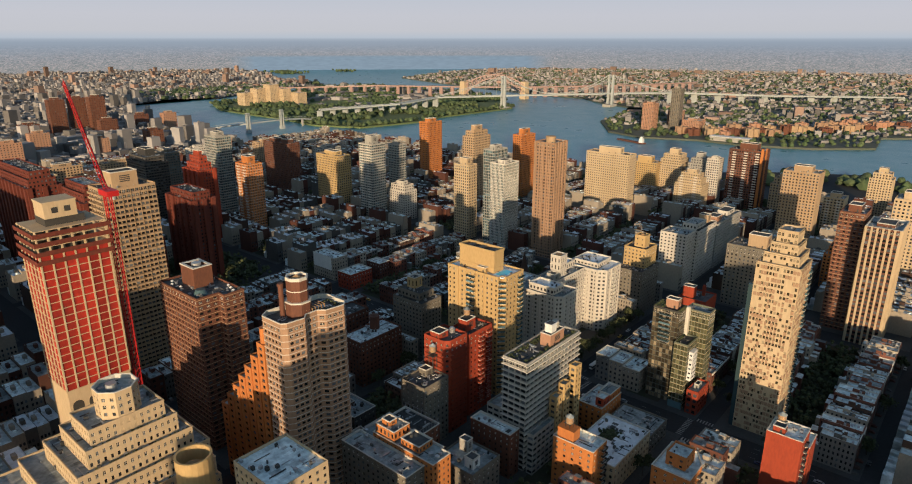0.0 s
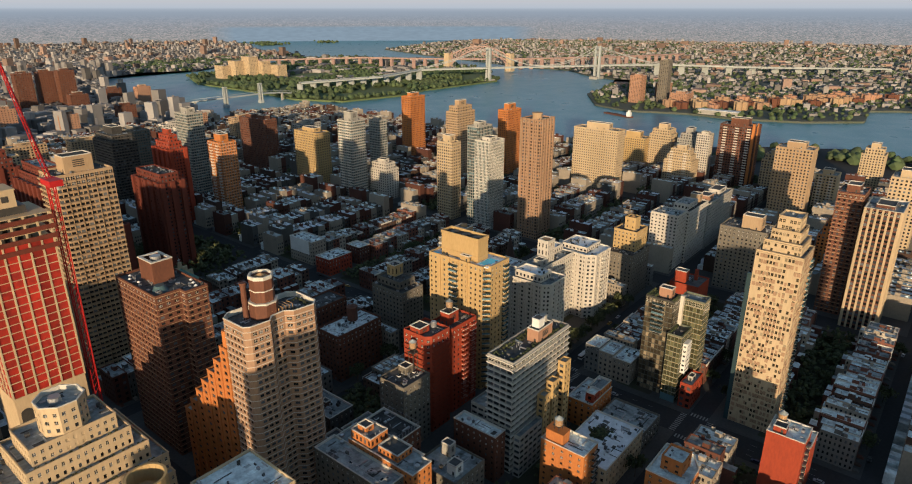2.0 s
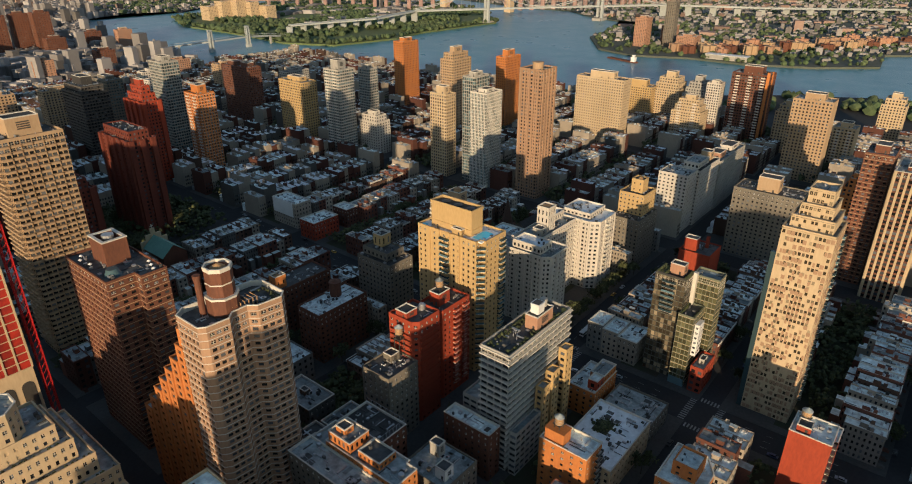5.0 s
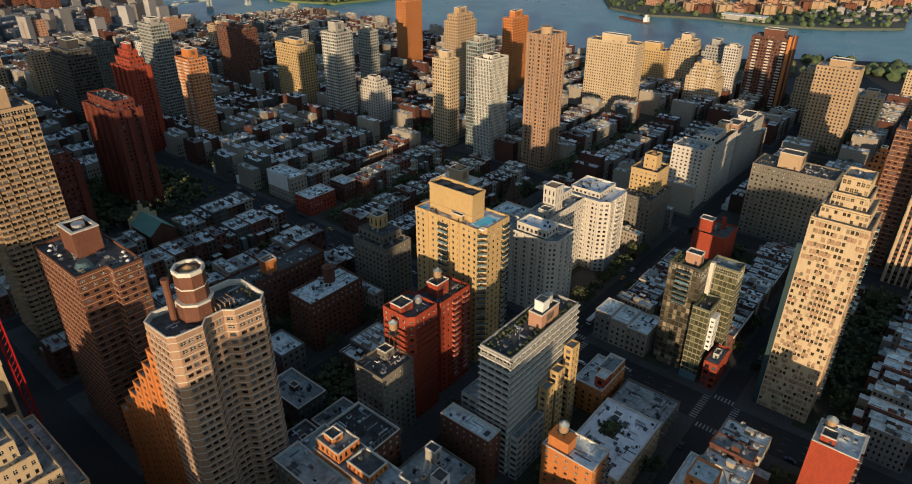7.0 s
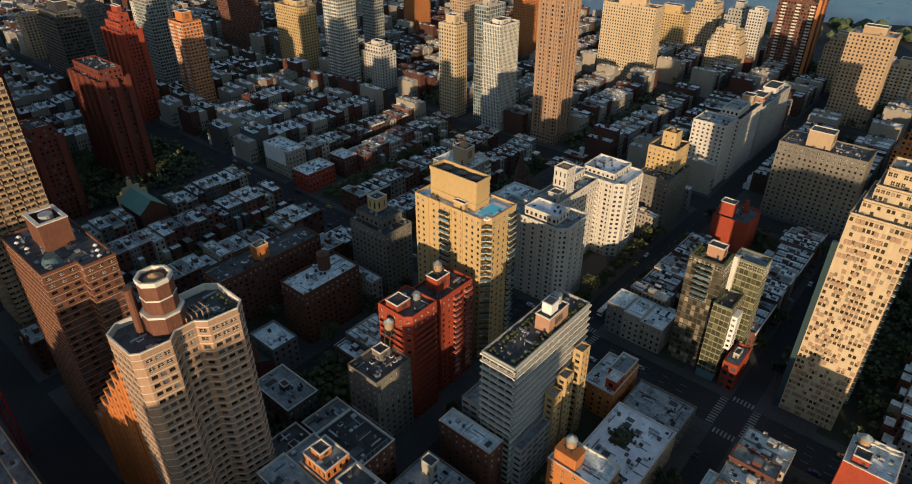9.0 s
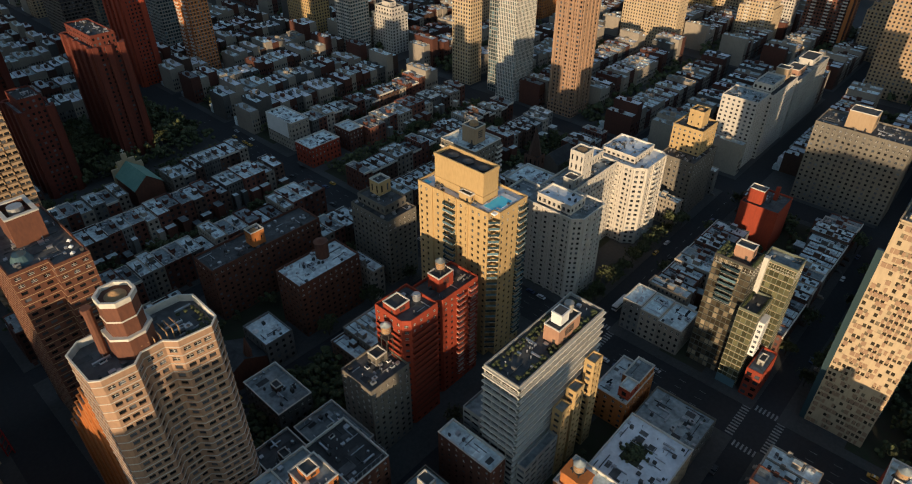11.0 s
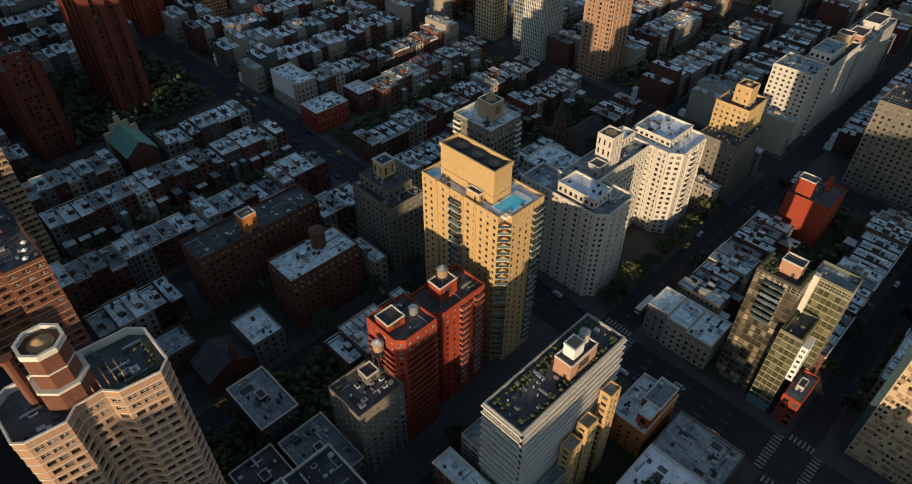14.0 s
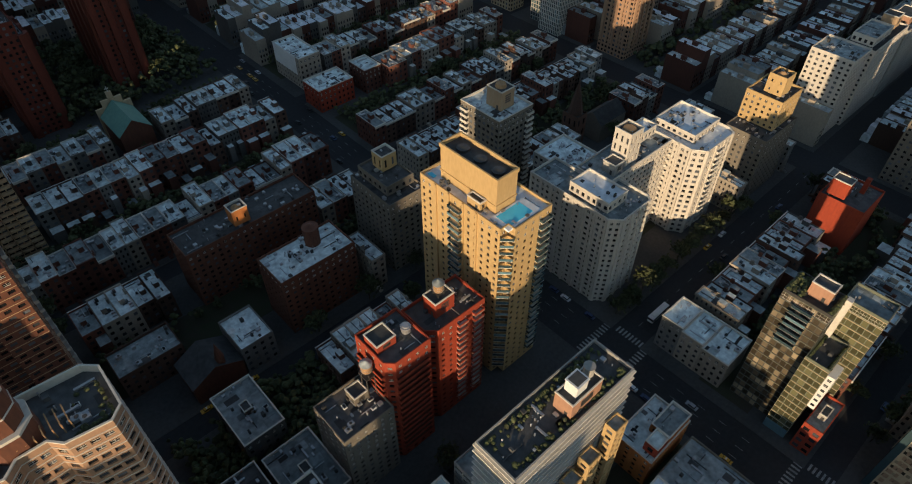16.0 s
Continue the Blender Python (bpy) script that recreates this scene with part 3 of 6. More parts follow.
# pavements with kerbs: one slab to each city block
PAVE = []
for xa, xb in zip(AVENUES, AVENUES[1:] + [900]):
    for ya, yb in zip(STREETS, STREETS[1:]):
        x0, x1, y0, y1 = xa + 9.5, xb - 9.5, ya + (7.0 if abs(ya - 178) < 1 else 5.0), yb - (7.0 if abs(yb - 178) < 1 else 5.0)
        if x1 > 1500 or y1 > 1200 or (x0 > 800 and y0 > 560):
            continue
        PAVE.append((x0, x1, y0, y1))
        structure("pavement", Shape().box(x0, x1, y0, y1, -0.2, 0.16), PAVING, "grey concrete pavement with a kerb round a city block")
        s = Shape().box(x0 + 5, x1 - 5, y0 + 24, y1 - 24, 0.1, 0.2)
        if x0 < 480 and x1 > 115 and 0 < y1 and y0 < 560:
            structure("garden_ground", s, YARD, "dark back garden soil and grass")

# painted crossings and lane lines on the avenue
s = Shape()
for ya in (97.5, 178.0):
    half = 7.0 if ya == 178.0 else 5.0
    for sy in (-1, 1):
        for k in range(11):
            x = 307.5 + k * 1.75
            s.box(x, x + 0.8, ya + sy * (half + 2) - 1.6, ya + sy * (half + 2) + 1.6, 0.0, 0.006)
    for sx in (-1, 1):
        for k in range(int(half * 2 / 1.6)):
            y = ya - half + 0.3 + k * 1.6
            s.box(316 + sx * 11.5 - 1.6, 316 + sx * 11.5 + 1.6, y, y + 0.75, 0.0, 0.006)
for y in range(-60, 520, 9):
    if min(abs(y - q) for q in STREETS) > 14:
        for x in (311.5, 316, 320.5):
            s.box(x - 0.08, x + 0.08, y, y + 3, 0.0, 0.006)
for x in range(335, 480, 9):
    s.box(x, x + 3, 177.9, 178.1, 0.0, 0.006)
structure("road_markings", s, ROADPAINT, "worn white road paint, crossings and lane lines")


# ---- far shore: bridges ----
def suspension_bridge():
    a, b = Vector((1640, 1214, 0)), Vector((1930, 1000, 0))
    d = (b - a).normalized()
    side = Vector((-d.y, d.x, 0))
    root = thing("suspension_bridge", "pale grey steel suspension bridge with twin portal towers over the river", "bridge", a)
    for p in (a, b):
        s = Shape()
        for sgn in (-1, 1):
            q = p + side * 14 * sgn
            s.prism([(q.x - 4, q.y - 4), (q.x + 4, q.y - 4), (q.x + 4, q.y + 4), (q.x - 4, q.y + 4)], -10, 96, shrink=0.75)
        for z in (36, 70, 90):
            s.beam(p + side * 14 + Vector((0, 0, z)), p - side * 14 + Vector((0, 0, z)), 5)
        part("tower", s, BRIDGE, root)
        part("pier", Shape().prism(rect(p.x - 22, p.x + 22, p.y - 14, p.y + 14), -10, 4), W_CON, root)
    ends = [a - d * 215, b + d * 215]
    for e0, e1, n in ((ends[0], a, 8), (a, b, 16), (b, ends[1], 8)):
        for sgn in (-1, 1):
            s, h, prev = Shape(), Shape(), None
            for k in range(n + 1):
                t = k / n
                z = 40 + (56 * (2 * t - 1) ** 2 if n == 16 else 56 * (t if e1 == a else 1 - t) ** 1.3)
                p = e0.lerp(e1, t) + side * 14 * sgn + Vector((0, 0, z))
                if prev is not None:
                    s.beam(prev, p, 1.5)
                h.beam(p, (p.x, p.y, 38), 0.5)
                prev = p
            part("cable", s, BRIDGE, root)
            part("hangers", h, BRIDGE, root, kind="stuff")
    far = [Vector((1090, 1420, 24)), Vector((1300, 1330, 30)), ends[0] + Vector((0, 0, 37)), a + Vector((0, 0, 38)), b + Vector((0, 0, 38)), ends[1] + Vector((0, 0, 37)), Vector((2330, 620, 26)), Vector((2700, 300, 14))]
    for p, q in zip(far, far[1:]):
        u = (q - p).normalized()
        w = Vector((-u.y, u.x, 0)).normalized() * 11
        s = Shape()
        for dz in (0, -3):
            s.face([tuple(p - w + Vector((0, 0, dz))), tuple(q - w + Vector((0, 0, dz))), tuple(q + w + Vector((0, 0, dz))), tuple(p + w + Vector((0, 0, dz)))])
        for sg in (-1, 1):
            s.face([tuple(p + w * sg + Vector((0, 0, -3))), tuple(q + w * sg + Vector((0, 0, -3))), tuple(q + w * sg + Vector((0, 0, 1))), tuple(p + w * sg + Vector((0, 0, 1)))])
        part("deck", s, BRIDGE, root)
    for p, q in ((far[0], far[2]), (far[5], far[7])):
        for k in range(11):
            c = p.lerp(q, k / 10)
            part("viaduct_pier", Shape().box(c.x - 2, c.x + 2, c.y - 10, c.y + 10, 0, c.z - 4), BRIDGE, root)


def arch_bridge():
    a, b = Vector((1840, 1542, 0)), Vector((1975, 1368, 0))
    root = thing("railway_arch_bridge", "reddish steel railway arch bridge with stone towers", "bridge", a)
    d = (b - a).normalized()
    w = Vector((-d.y, d.x, 0)) * 9
    for p in (a, b):
        part("stone_tower", Shape().prism(rect(p.x - 13, p.x + 13, p.y - 13, p.y + 13), -8, 58, shrink=0.8), W_CRE, root)
    for sgn in (-1, 1):
        s, up0, lo0 = Shape(), None, None
        for k in range(15):
            t = k / 14
            p = a.lerp(b, t) + w * sgn
            up, lo = p + Vector((0, 0, 44 + 38 * (1 - (2 * t - 1) ** 2))), p + Vector((0, 0, 8 + 62 * (1 - (2 * t - 1) ** 2)))
            s.beam(up, lo, 2.2)
            s.beam(lo, (lo.x, lo.y, 38), 1.2)
            if up0 is not None:
                s.beam(up0, up, 3.5)
                s.beam(lo0, lo, 3.5)
                s.beam(lo0, up, 1.6)
            up0, lo0 = up, lo
        part("arch_truss", s, ARCH, root, kind="stuff")
    line = [Vector((1400, 2190, 26)), Vector((1605, 2045, 28)), Vector((1743, 1900, 32)), a + Vector((0, 0, 38)), b + Vector((0, 0, 38)), Vector((2320, 1180, 34)), Vector((2800, 1050, 28))]
    for p, q in zip(line, line[1:]):
        part("deck", Shape().beam(p, q, 5), ARCH, root)
        if (p - a).length > 60 or (q - b).length > 90:
            n = max(2, int((q - p).length / 42))
            for k in range(n):
                c = p.lerp(q, k / n)
                part("viaduct_pier", Shape().box(c.x - 3, c.x + 3, c.y - 7, c.y + 7, 0, c.z - 3), ARCH, root)


def foot_bridge():
    root = thing("lift_footbridge", "pale green steel lift footbridge over the narrow channel", "bridge", (822, 1340, 0))
    for x, y in ((822, 1340), (920, 1349)):
        s = Shape()
        for dx, dy in ((-3, -3), (3, -3), (-3, 3), (3, 3)):
            s.box(x + dx - 1, x + dx + 1, y + dy - 1, y + dy + 1, -6, 40)
        s.box(x - 4, x + 4, y - 4, y + 4, 38, 42).box(x - 5, x + 5, y - 5, y + 5, -8, 3)
        part("lift_tower", s, BRIDGE, root)
    pts = [(690, 1400, 6), (760, 1362, 14), (822, 1340, 18), (920, 1349, 18), (985, 1356, 14), (1050, 1365, 4)]
    for p, q in zip(pts, pts[1:]):
        s = Shape().beam(p, q, 3.5)
        s.beam((p[0], p[1], p[2] + 5), (q[0], q[1], q[2] + 5), 0.8)
        part("deck", s, BRIDGE, root)
    for x, y, z in pts[1:-1]:
        part("pier", Shape().box(x - 2, x + 2, y - 2, y + 2, -8, z), W_CON, root)


suspension_bridge()
arch_bridge()
foot_bridge()


def inside(x, y, poly):
    hit, j = False, len(poly) - 1
    for i in range(len(poly)):
        (ax, ay), (bx, by) = poly[i], poly[j]
        if (ay > y) != (by > y) and x < (bx - ax) * (y - ay) / (by - ay) + ax:
            hit = not hit
        j = i
    return hit


# ---- far shore: woods, houses and blocks ----
rng = random.Random(4)


def clump(s, x, y, z, r, rng, mi=0):
    """A rough many-sided lump of leaves."""
    k, n = len(s.v), 5
    for lev, (zz, rr) in enumerate(((-0.5, 0.7), (0.15, 1.0), (0.65, 0.6))):
        for i in range(n):
            a = 2 * math.pi * (i + lev * 0.5) / n
            q = r * rr * rng.uniform(0.75, 1.25)
            s.v.append((x + q * math.cos(a), y + q * math.sin(a), z + r * zz * rng.uniform(0.7, 1.2)))
    s.v.append((x, y, z + r * rng.uniform(0.8, 1.15)))
    for lev in range(2):
        for i in range(n):
            a, b = k + lev * n + i, k + lev * n + (i + 1) % n
            c, d = a + n, b + n
            s.f.extend([(a, b, c), (b, d, c)])
            s.m.extend([mi, mi])
    for i in range(n):
        s.f.append((k + 2 * n + i, k + 2 * n + (i + 1) % n, k + 3 * n))
        s.m.append(mi)


s = Shape()
shore = [(1112, 2015), (1034, 1830), (1024, 1541), (997, 1325), (1044, 1203), (1217, 1173), (1343, 1204), (1657, 1192)]
count = 0
while count < 2600:
    x, y = rng.uniform(1000, 2050), rng.uniform(1180, 2380)
    if not inside(x, y, ISLAND) or noise.noise((x * 0.006, y * 0.006, 0)) < rng.uniform(-0.25, 0.2):
        continue
    clump(s, x, y, rng.uniform(3, 6), rng.uniform(5, 10), rng)
    count += 1
for (ax, ay), (bx, by) in zip(shore, shore[1:]):
    for k in range(int(math.hypot(bx - ax, by - ay) / 7)):
        t = rng.random()
        clump(s, ax + (bx - ax) * t + rng.uniform(6, 30), ay + (by - ay) * t + rng.uniform(6, 26), 4, rng.uniform(4, 8), rng)
for cx, cy, n in ((2560, 3700, 60), (2500, 3560, 60), (2900, 3500, 25)):
    for _ in range(n):
        clump(s, cx + rng.gauss(0, 40), cy + rng.gauss(0, 50), 2, rng.uniform(6, 12), rng)
while count < 3100:
    x, y = rng.uniform(1050, 2000), rng.uniform(2220, 2700)
    if inside(x, y, MANHATTAN):
        clump(s, x, y, 4, rng.uniform(6, 11), rng)
        count += 1
stuff("island_woods", s, LEAF_FAR, "green trees over the river island and its shore", "trees")

s = Shape()
count = 0
while count < 9000:
    x, y = rng.uniform(1345, 4300), rng.uniform(-1500, 2700)
    if inside(x, y, QUEENS) and rng.random() < (1.2 if x < 1950 else 0.5):
        clump(s, x, y, 3, rng.uniform(3, 7), rng)
        count += 1
for _ in range(900):
    x, y = rng.uniform(830, 1170), rng.uniform(-500, 560)
    if inside(x + 12, y, MANHATTAN) and not inside(x + 110, y + 40, MANHATTAN):
        clump(s, x, y, 5, rng.uniform(4, 9), rng)
stuff("far_shore_trees", s, LEAF_FAR, "green trees along the river banks and far streets", "trees")


def far_blocks(name, poly, bounds, n, mat, label, lo, hi, clear=None, low=3.0, high=9.0):
    s, count, tries = Shape(), 0, 0
    while count < n and tries < n * 30:
        tries += 1
        x, y = rng.uniform(bounds[0], bounds[1]), rng.uniform(bounds[2], bounds[3])
        if not inside(x, y, poly) or (clear and clear(x, y)):
            continue
        a, b, h = rng.uniform(lo, hi), rng.uniform(lo, hi), rng.uniform(low, high)
        if rng.random() < 0.06:
            h *= 2.6
        u = Matrix.Rotation(radians(rng.choice((18, 108)) + rng.uniform(-6, 6)), 2)
        c = [u @ Vector(q) for q in ((-a, -b), (a, -b), (a, b), (-a, b))]
        s.prism([(x + q.x, y + q.y) for q in c], 0, h)
        if rng.random() < 0.4:
            s.box(x - 1.5, x + 1.5, y - 1.5, y + 1.5, h, h + 2.5)
        count += 1
    stuff(name, s, mat, label, "houses")


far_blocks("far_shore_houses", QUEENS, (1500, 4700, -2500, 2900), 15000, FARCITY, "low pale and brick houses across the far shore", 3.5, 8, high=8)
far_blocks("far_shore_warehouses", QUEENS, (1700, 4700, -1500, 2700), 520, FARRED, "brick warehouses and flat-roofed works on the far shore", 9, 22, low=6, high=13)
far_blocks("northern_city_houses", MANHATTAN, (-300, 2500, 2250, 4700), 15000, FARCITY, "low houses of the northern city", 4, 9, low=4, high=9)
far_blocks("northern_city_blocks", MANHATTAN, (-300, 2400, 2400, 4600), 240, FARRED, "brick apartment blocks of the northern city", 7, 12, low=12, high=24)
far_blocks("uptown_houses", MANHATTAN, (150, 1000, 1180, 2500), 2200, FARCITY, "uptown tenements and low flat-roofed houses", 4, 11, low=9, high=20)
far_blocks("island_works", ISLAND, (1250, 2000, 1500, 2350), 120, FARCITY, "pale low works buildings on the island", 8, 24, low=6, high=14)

# ---- near buildings ----
rng = random.Random(11)


def claim(x0, x1, y0, y1):
    TAKEN.append((x0, x1, y0, y1))


def white_banded_tower():
    """The tall tower with pale bands, two chamfered wings and an octagonal tank house."""
    root = thing("banded_apartment_tower", "tall brick tower with pale bands, chamfered wings and roof terrace", "apartment tower", (148, 212, 0))
    poly = [(132.5, 206.5), (134.5, 204.8), (142.5, 203.9), (145.2, 206.6), (150.8, 206.6), (153.2, 203.8), (162, 202.6), (164.8, 205.2), (165, 217.5), (162, 220.5), (136, 222), (132.3, 219)]
    volume(root, poly, 0, 94, W_TBR, R_TAR, 2.95, 2.3, 0.7, 0.46, 0.35, single=46, coping=TRIM, para=2.2, band=(W_WHI, 0.22, 0.14), edge=0.45)
    oc = lambda cx, cy, r, n=8: [(cx + r * math.cos(math.pi * (2 * i + 1) / n), cy + r * math.sin(math.pi * (2 * i + 1) / n)) for i in range(n)]
    s = Shape().prism(oc(146, 212.5, 5.5), 94, 100.4, 0).prism(oc(146, 212.5, 5.75), 100.4, 101.1, 1).prism(oc(146, 212.5, 4.6), 101.1, 105.5, 0).prism(oc(146, 212.5, 4.75), 105.5, 105.9, 1).prism(oc(146, 212.5, 4.6), 105.9, 110.5, 0)
    part("tank_house", s, [W_BRO, TRIM], root, "octagonal brick tank house with pale bands")
    s = Shape()
    outer, inner = oc(146, 212.5, 4.8), oc(146, 212.5, 4.1)
    for i in range(8):
        j = (i + 1) % 8
        s.face([(*outer[i], 110.2), (*outer[j], 110.2), (*outer[j], 111.6), (*outer[i], 111.6)])
        s.face([(*outer[i], 111.6), (*outer[j], 111.6), (*inner[j], 111.6), (*inner[i], 111.6)])
        s.face([(*inner[j], 110.52), (*inner[i], 110.52), (*inner[i], 111.6), (*inner[j], 111.6)])
    part("tank_house_rim", s, TRIM, root)
    part("tank_lid", Shape().cyl(146, 212.5, 2.6, 0.3, 110.52, 111.9, 16), TANKW, root)
    part("chimney", Shape().cyl(139.6, 215, 1.1, 1.1, 94, 108, 10).cyl(139.6, 215, 1.35, 1.35, 108, 109.2, 10), W_BRO, root)
    for k in range(7):
        x = 146 + k * 1.6
        part("pergola_post", Shape().box(x, x + 0.25, 207.6, 207.9, 94, 97), TANKW, root)
        part("pergola_slat", Shape().box(x, x + 0.25, 207.4, 212.4, 97, 97.2), TANKW, root)
    roof_units(root, 134, 142, 206, 218, 94, 4, rng)
    roof_units(root, 154, 163, 205, 218, 94, 8, rng)
    s = Shape()
    for _ in range(60):
        clump(s, rng.choice((rng.uniform(155, 163), 162.9)), rng.choice((205.4, rng.uniform(206, 216))), 94.6, rng.uniform(0.3, 0.7), rng)
    part("planting", s, LEAF, root, kind="stuff")
    claim(128, 168, 198, 224)
    wing = thing("stepped_orange_building", "orange brick apartment wing stepping down in planted terraces", "apartment building", (138, 236, 0))
    tops = [80, 72.5, 66, 59.5, 53, 46.5, 40]
    for k, z in enumerate(tops):
        y0 = 222.3 + k * 5.2
        y1 = y0 + 5.2
        poly = rect(133.5 - 0.5 * k, 150, y0 + 0.02, y1)
        volume(wing, poly, 0 if k == 0 else 0.0, z, W_ORA, R_GRY, 3.1, 2.7, 0.42, 0.5, 0.3, para=1.0, coping=W_ORA)
    part("chimney_pair", Shape().cyl(135.5, 224.5, 1.6, 1.6, 80, 88, 10).cyl(139.5, 224.5, 1.6, 1.6, 80, 88, 10), W_ORA, wing)
    claim(128, 152, 222, 262)


def pool_building():
    root = thing("yellow_brick_tower", "yellow brick apartment tower with stacked balconies and a rooftop pool", "apartment tower", (284, 221, 0))
    poly = [(274, 203.5), (277.5, 203.5), (277.5, 200.5), (294.5, 200.5), (294.5, 241.5), (274, 241.5)]
    volume(root, poly, 0, 75, W_YEL, R_WHT, 2.95, 3.1, 0.36, 0.46, 0.25, single=46, coping=W_YEL)
    # lighter fin piers on the long face
    for y in (213.5, 219.8, 226.5, 233):
        part("pier", Shape().box(273.4, 274, y, y + 0.7, 0, 76), W_YEL, root)
    for k in range(2, 25):
        z = 2.95 * k * 75 / (2.95 * 25)
        balcony(root, 273.4, 223, z, 180, 5.6, 1.5, TRIM, GLASS_B)
        balcony(root, 275.7, 202.0, z, 225, 4.4, 1.2, TRIM, GLASS_B)
        balcony(root, 291.2, 200.5, z, 270, 4.6, 1.5, TRIM, GLASS_B)
    s = Shape().box(278.5, 287.5, 210, 236, 75, 87.5, 0, 1)
    s.box(278.2, 287.8, 209.7, 236.3, 78, 78.6, 0)
    part("plant_house", s, [W_YEL, R_TAR], root)
    s = Shape()
    s.box(278.2, 287.8, 209.7, 210.3, 87.5, 89, 0).box(278.2, 287.8, 235.7, 236.3, 87.5, 89, 0).box(278.2, 278.8, 210.3, 235.7, 87.5, 89, 0).box(287.2, 287.8, 210.3, 235.7, 87.5, 89, 0)
    part("plant_house_parapet", s, W_YEL, root)
    for y in (214, 222, 230):
        part("cooling_fan", Shape().cyl(283, y, 2.3, 2.3, 87.5, 88.3, 16).cyl(283, y, 1.9, 0.3, 88.3, 88.6, 16), W_DRK, root)
    s = Shape().box(275.6, 290.4, 201.6, 209.6, 75.0, 75.7, 0)
    part("pool_deck", s, R_WHT, root)
    part("pool", Shape().box(277.4, 287.8, 202.7, 208.8, 75.6, 75.74), POOL, root, "turquoise rooftop swimming pool")
    part("small_pool", Shape().box(276, 277.6, 237, 240, 75.2, 75.35), POOL, root)
    bulkhead(root, 275.5, 278, 214, 220, 75, 78.5, W_YEL)
    roof_units(root, 288.5, 294, 212, 240, 75, 8, rng)
    s = Shape()
    for k in range(14):
        s.box(289 + (k % 2) * 2.2, 289.6 + (k % 2) * 2.2, 203 + (k // 2) * 0.9, 203.6 + (k // 2) * 0.9, 75.0, 75.4)
    part("deck_chairs", s, WHITE, root, kind="stuff")
    claim(270, 299, 194, 246)


def red_pair():
    root = thing("red_brick_apartments", "red brick apartment pair with rounded striped balconies and dark roofs", "apartment building", (246, 208, 0))
    volume(root, [(225, 201.5), (227.5, 199), (241, 199), (241, 215.5), (225, 215.5)], 0, 54, W_RED, R_TAR, 2.95, 3.0, 0.4, 0.45, 0.3, single=40, para=1.3)
    volume(root, [(243.5, 205), (247, 202), (267, 202), (267, 216.5), (243.5, 216.5)], 0, 49.5, W_RED, R_TAR, 2.95, 3.0, 0.4, 0.45, 0.3, single=40, para=1.3)
    part("link", Shape().box(241, 243.5, 206, 214, 0, 46, 0), W_BRO, root)
    for k in range(2, 17):
        z = k * 2.95
        balcony(root, 256.5, 202, z, 270, 4.2, 1.5, TRIM, W_RED)
        balcony(root, 263.5, 202, z, 270, 4.2, 1.5, TRIM, W_RED)
        if k < 17:
            balcony(root, 233.5, 199, z, 270, 12.5, 1.2, W_BRO, W_RED)
            balcony(root, 225, 208, z, 180, 12.5, 1.2, W_BRO, W_RED)
    bulkhead(root, 226, 233, 205.5, 212, 54, 57.5, W_RED)
    bulkhead(root, 250, 258, 207, 213, 49.5, 56, W_RED)
    part("cooling_tower", Shape().cyl(238, 207, 1.5, 1.7, 54, 56.4, 14).cyl(238, 207, 1.2, 1.2, 56.4, 57, 14), STEEL, root)
    roof_units(root, 259, 266, 203, 215, 49.5, 5, rng)
    claim(220, 270, 195, 220)
    water_tank(254, 210, 56.05)
    # grey block in front with its own tank
    g = thing("grey_brick_apartments", "dim grey brick apartment block with cluttered roof", "apartment building", (220, 207, 0))
    volume(g, rect(206, 224.5, 198, 214.5), 0, 36, W_GRY, R_TAR, 3.0, 2.8, 0.42, 0.5, 0.25, single=100)
    bulkhead(g, 216, 221, 206, 211, 36, 40, W_GRY)
    roof_units(g, 207, 223, 199, 213, 36, 22, rng)
    water_tank(222.4, 207, 46.5)
    part("tank_stand", Shape().box(220.6, 224.2, 205.2, 208.8, 46, 46.5).box(220.8, 221.1, 205.4, 205.7, 36, 46).box(223.7, 224, 205.4, 205.7, 36, 46).box(220.8, 221.1, 208.3, 208.6, 36, 46).box(223.7, 224, 208.3, 208.6, 36, 46), W_DRK, g)
    claim(204, 226, 196, 217)


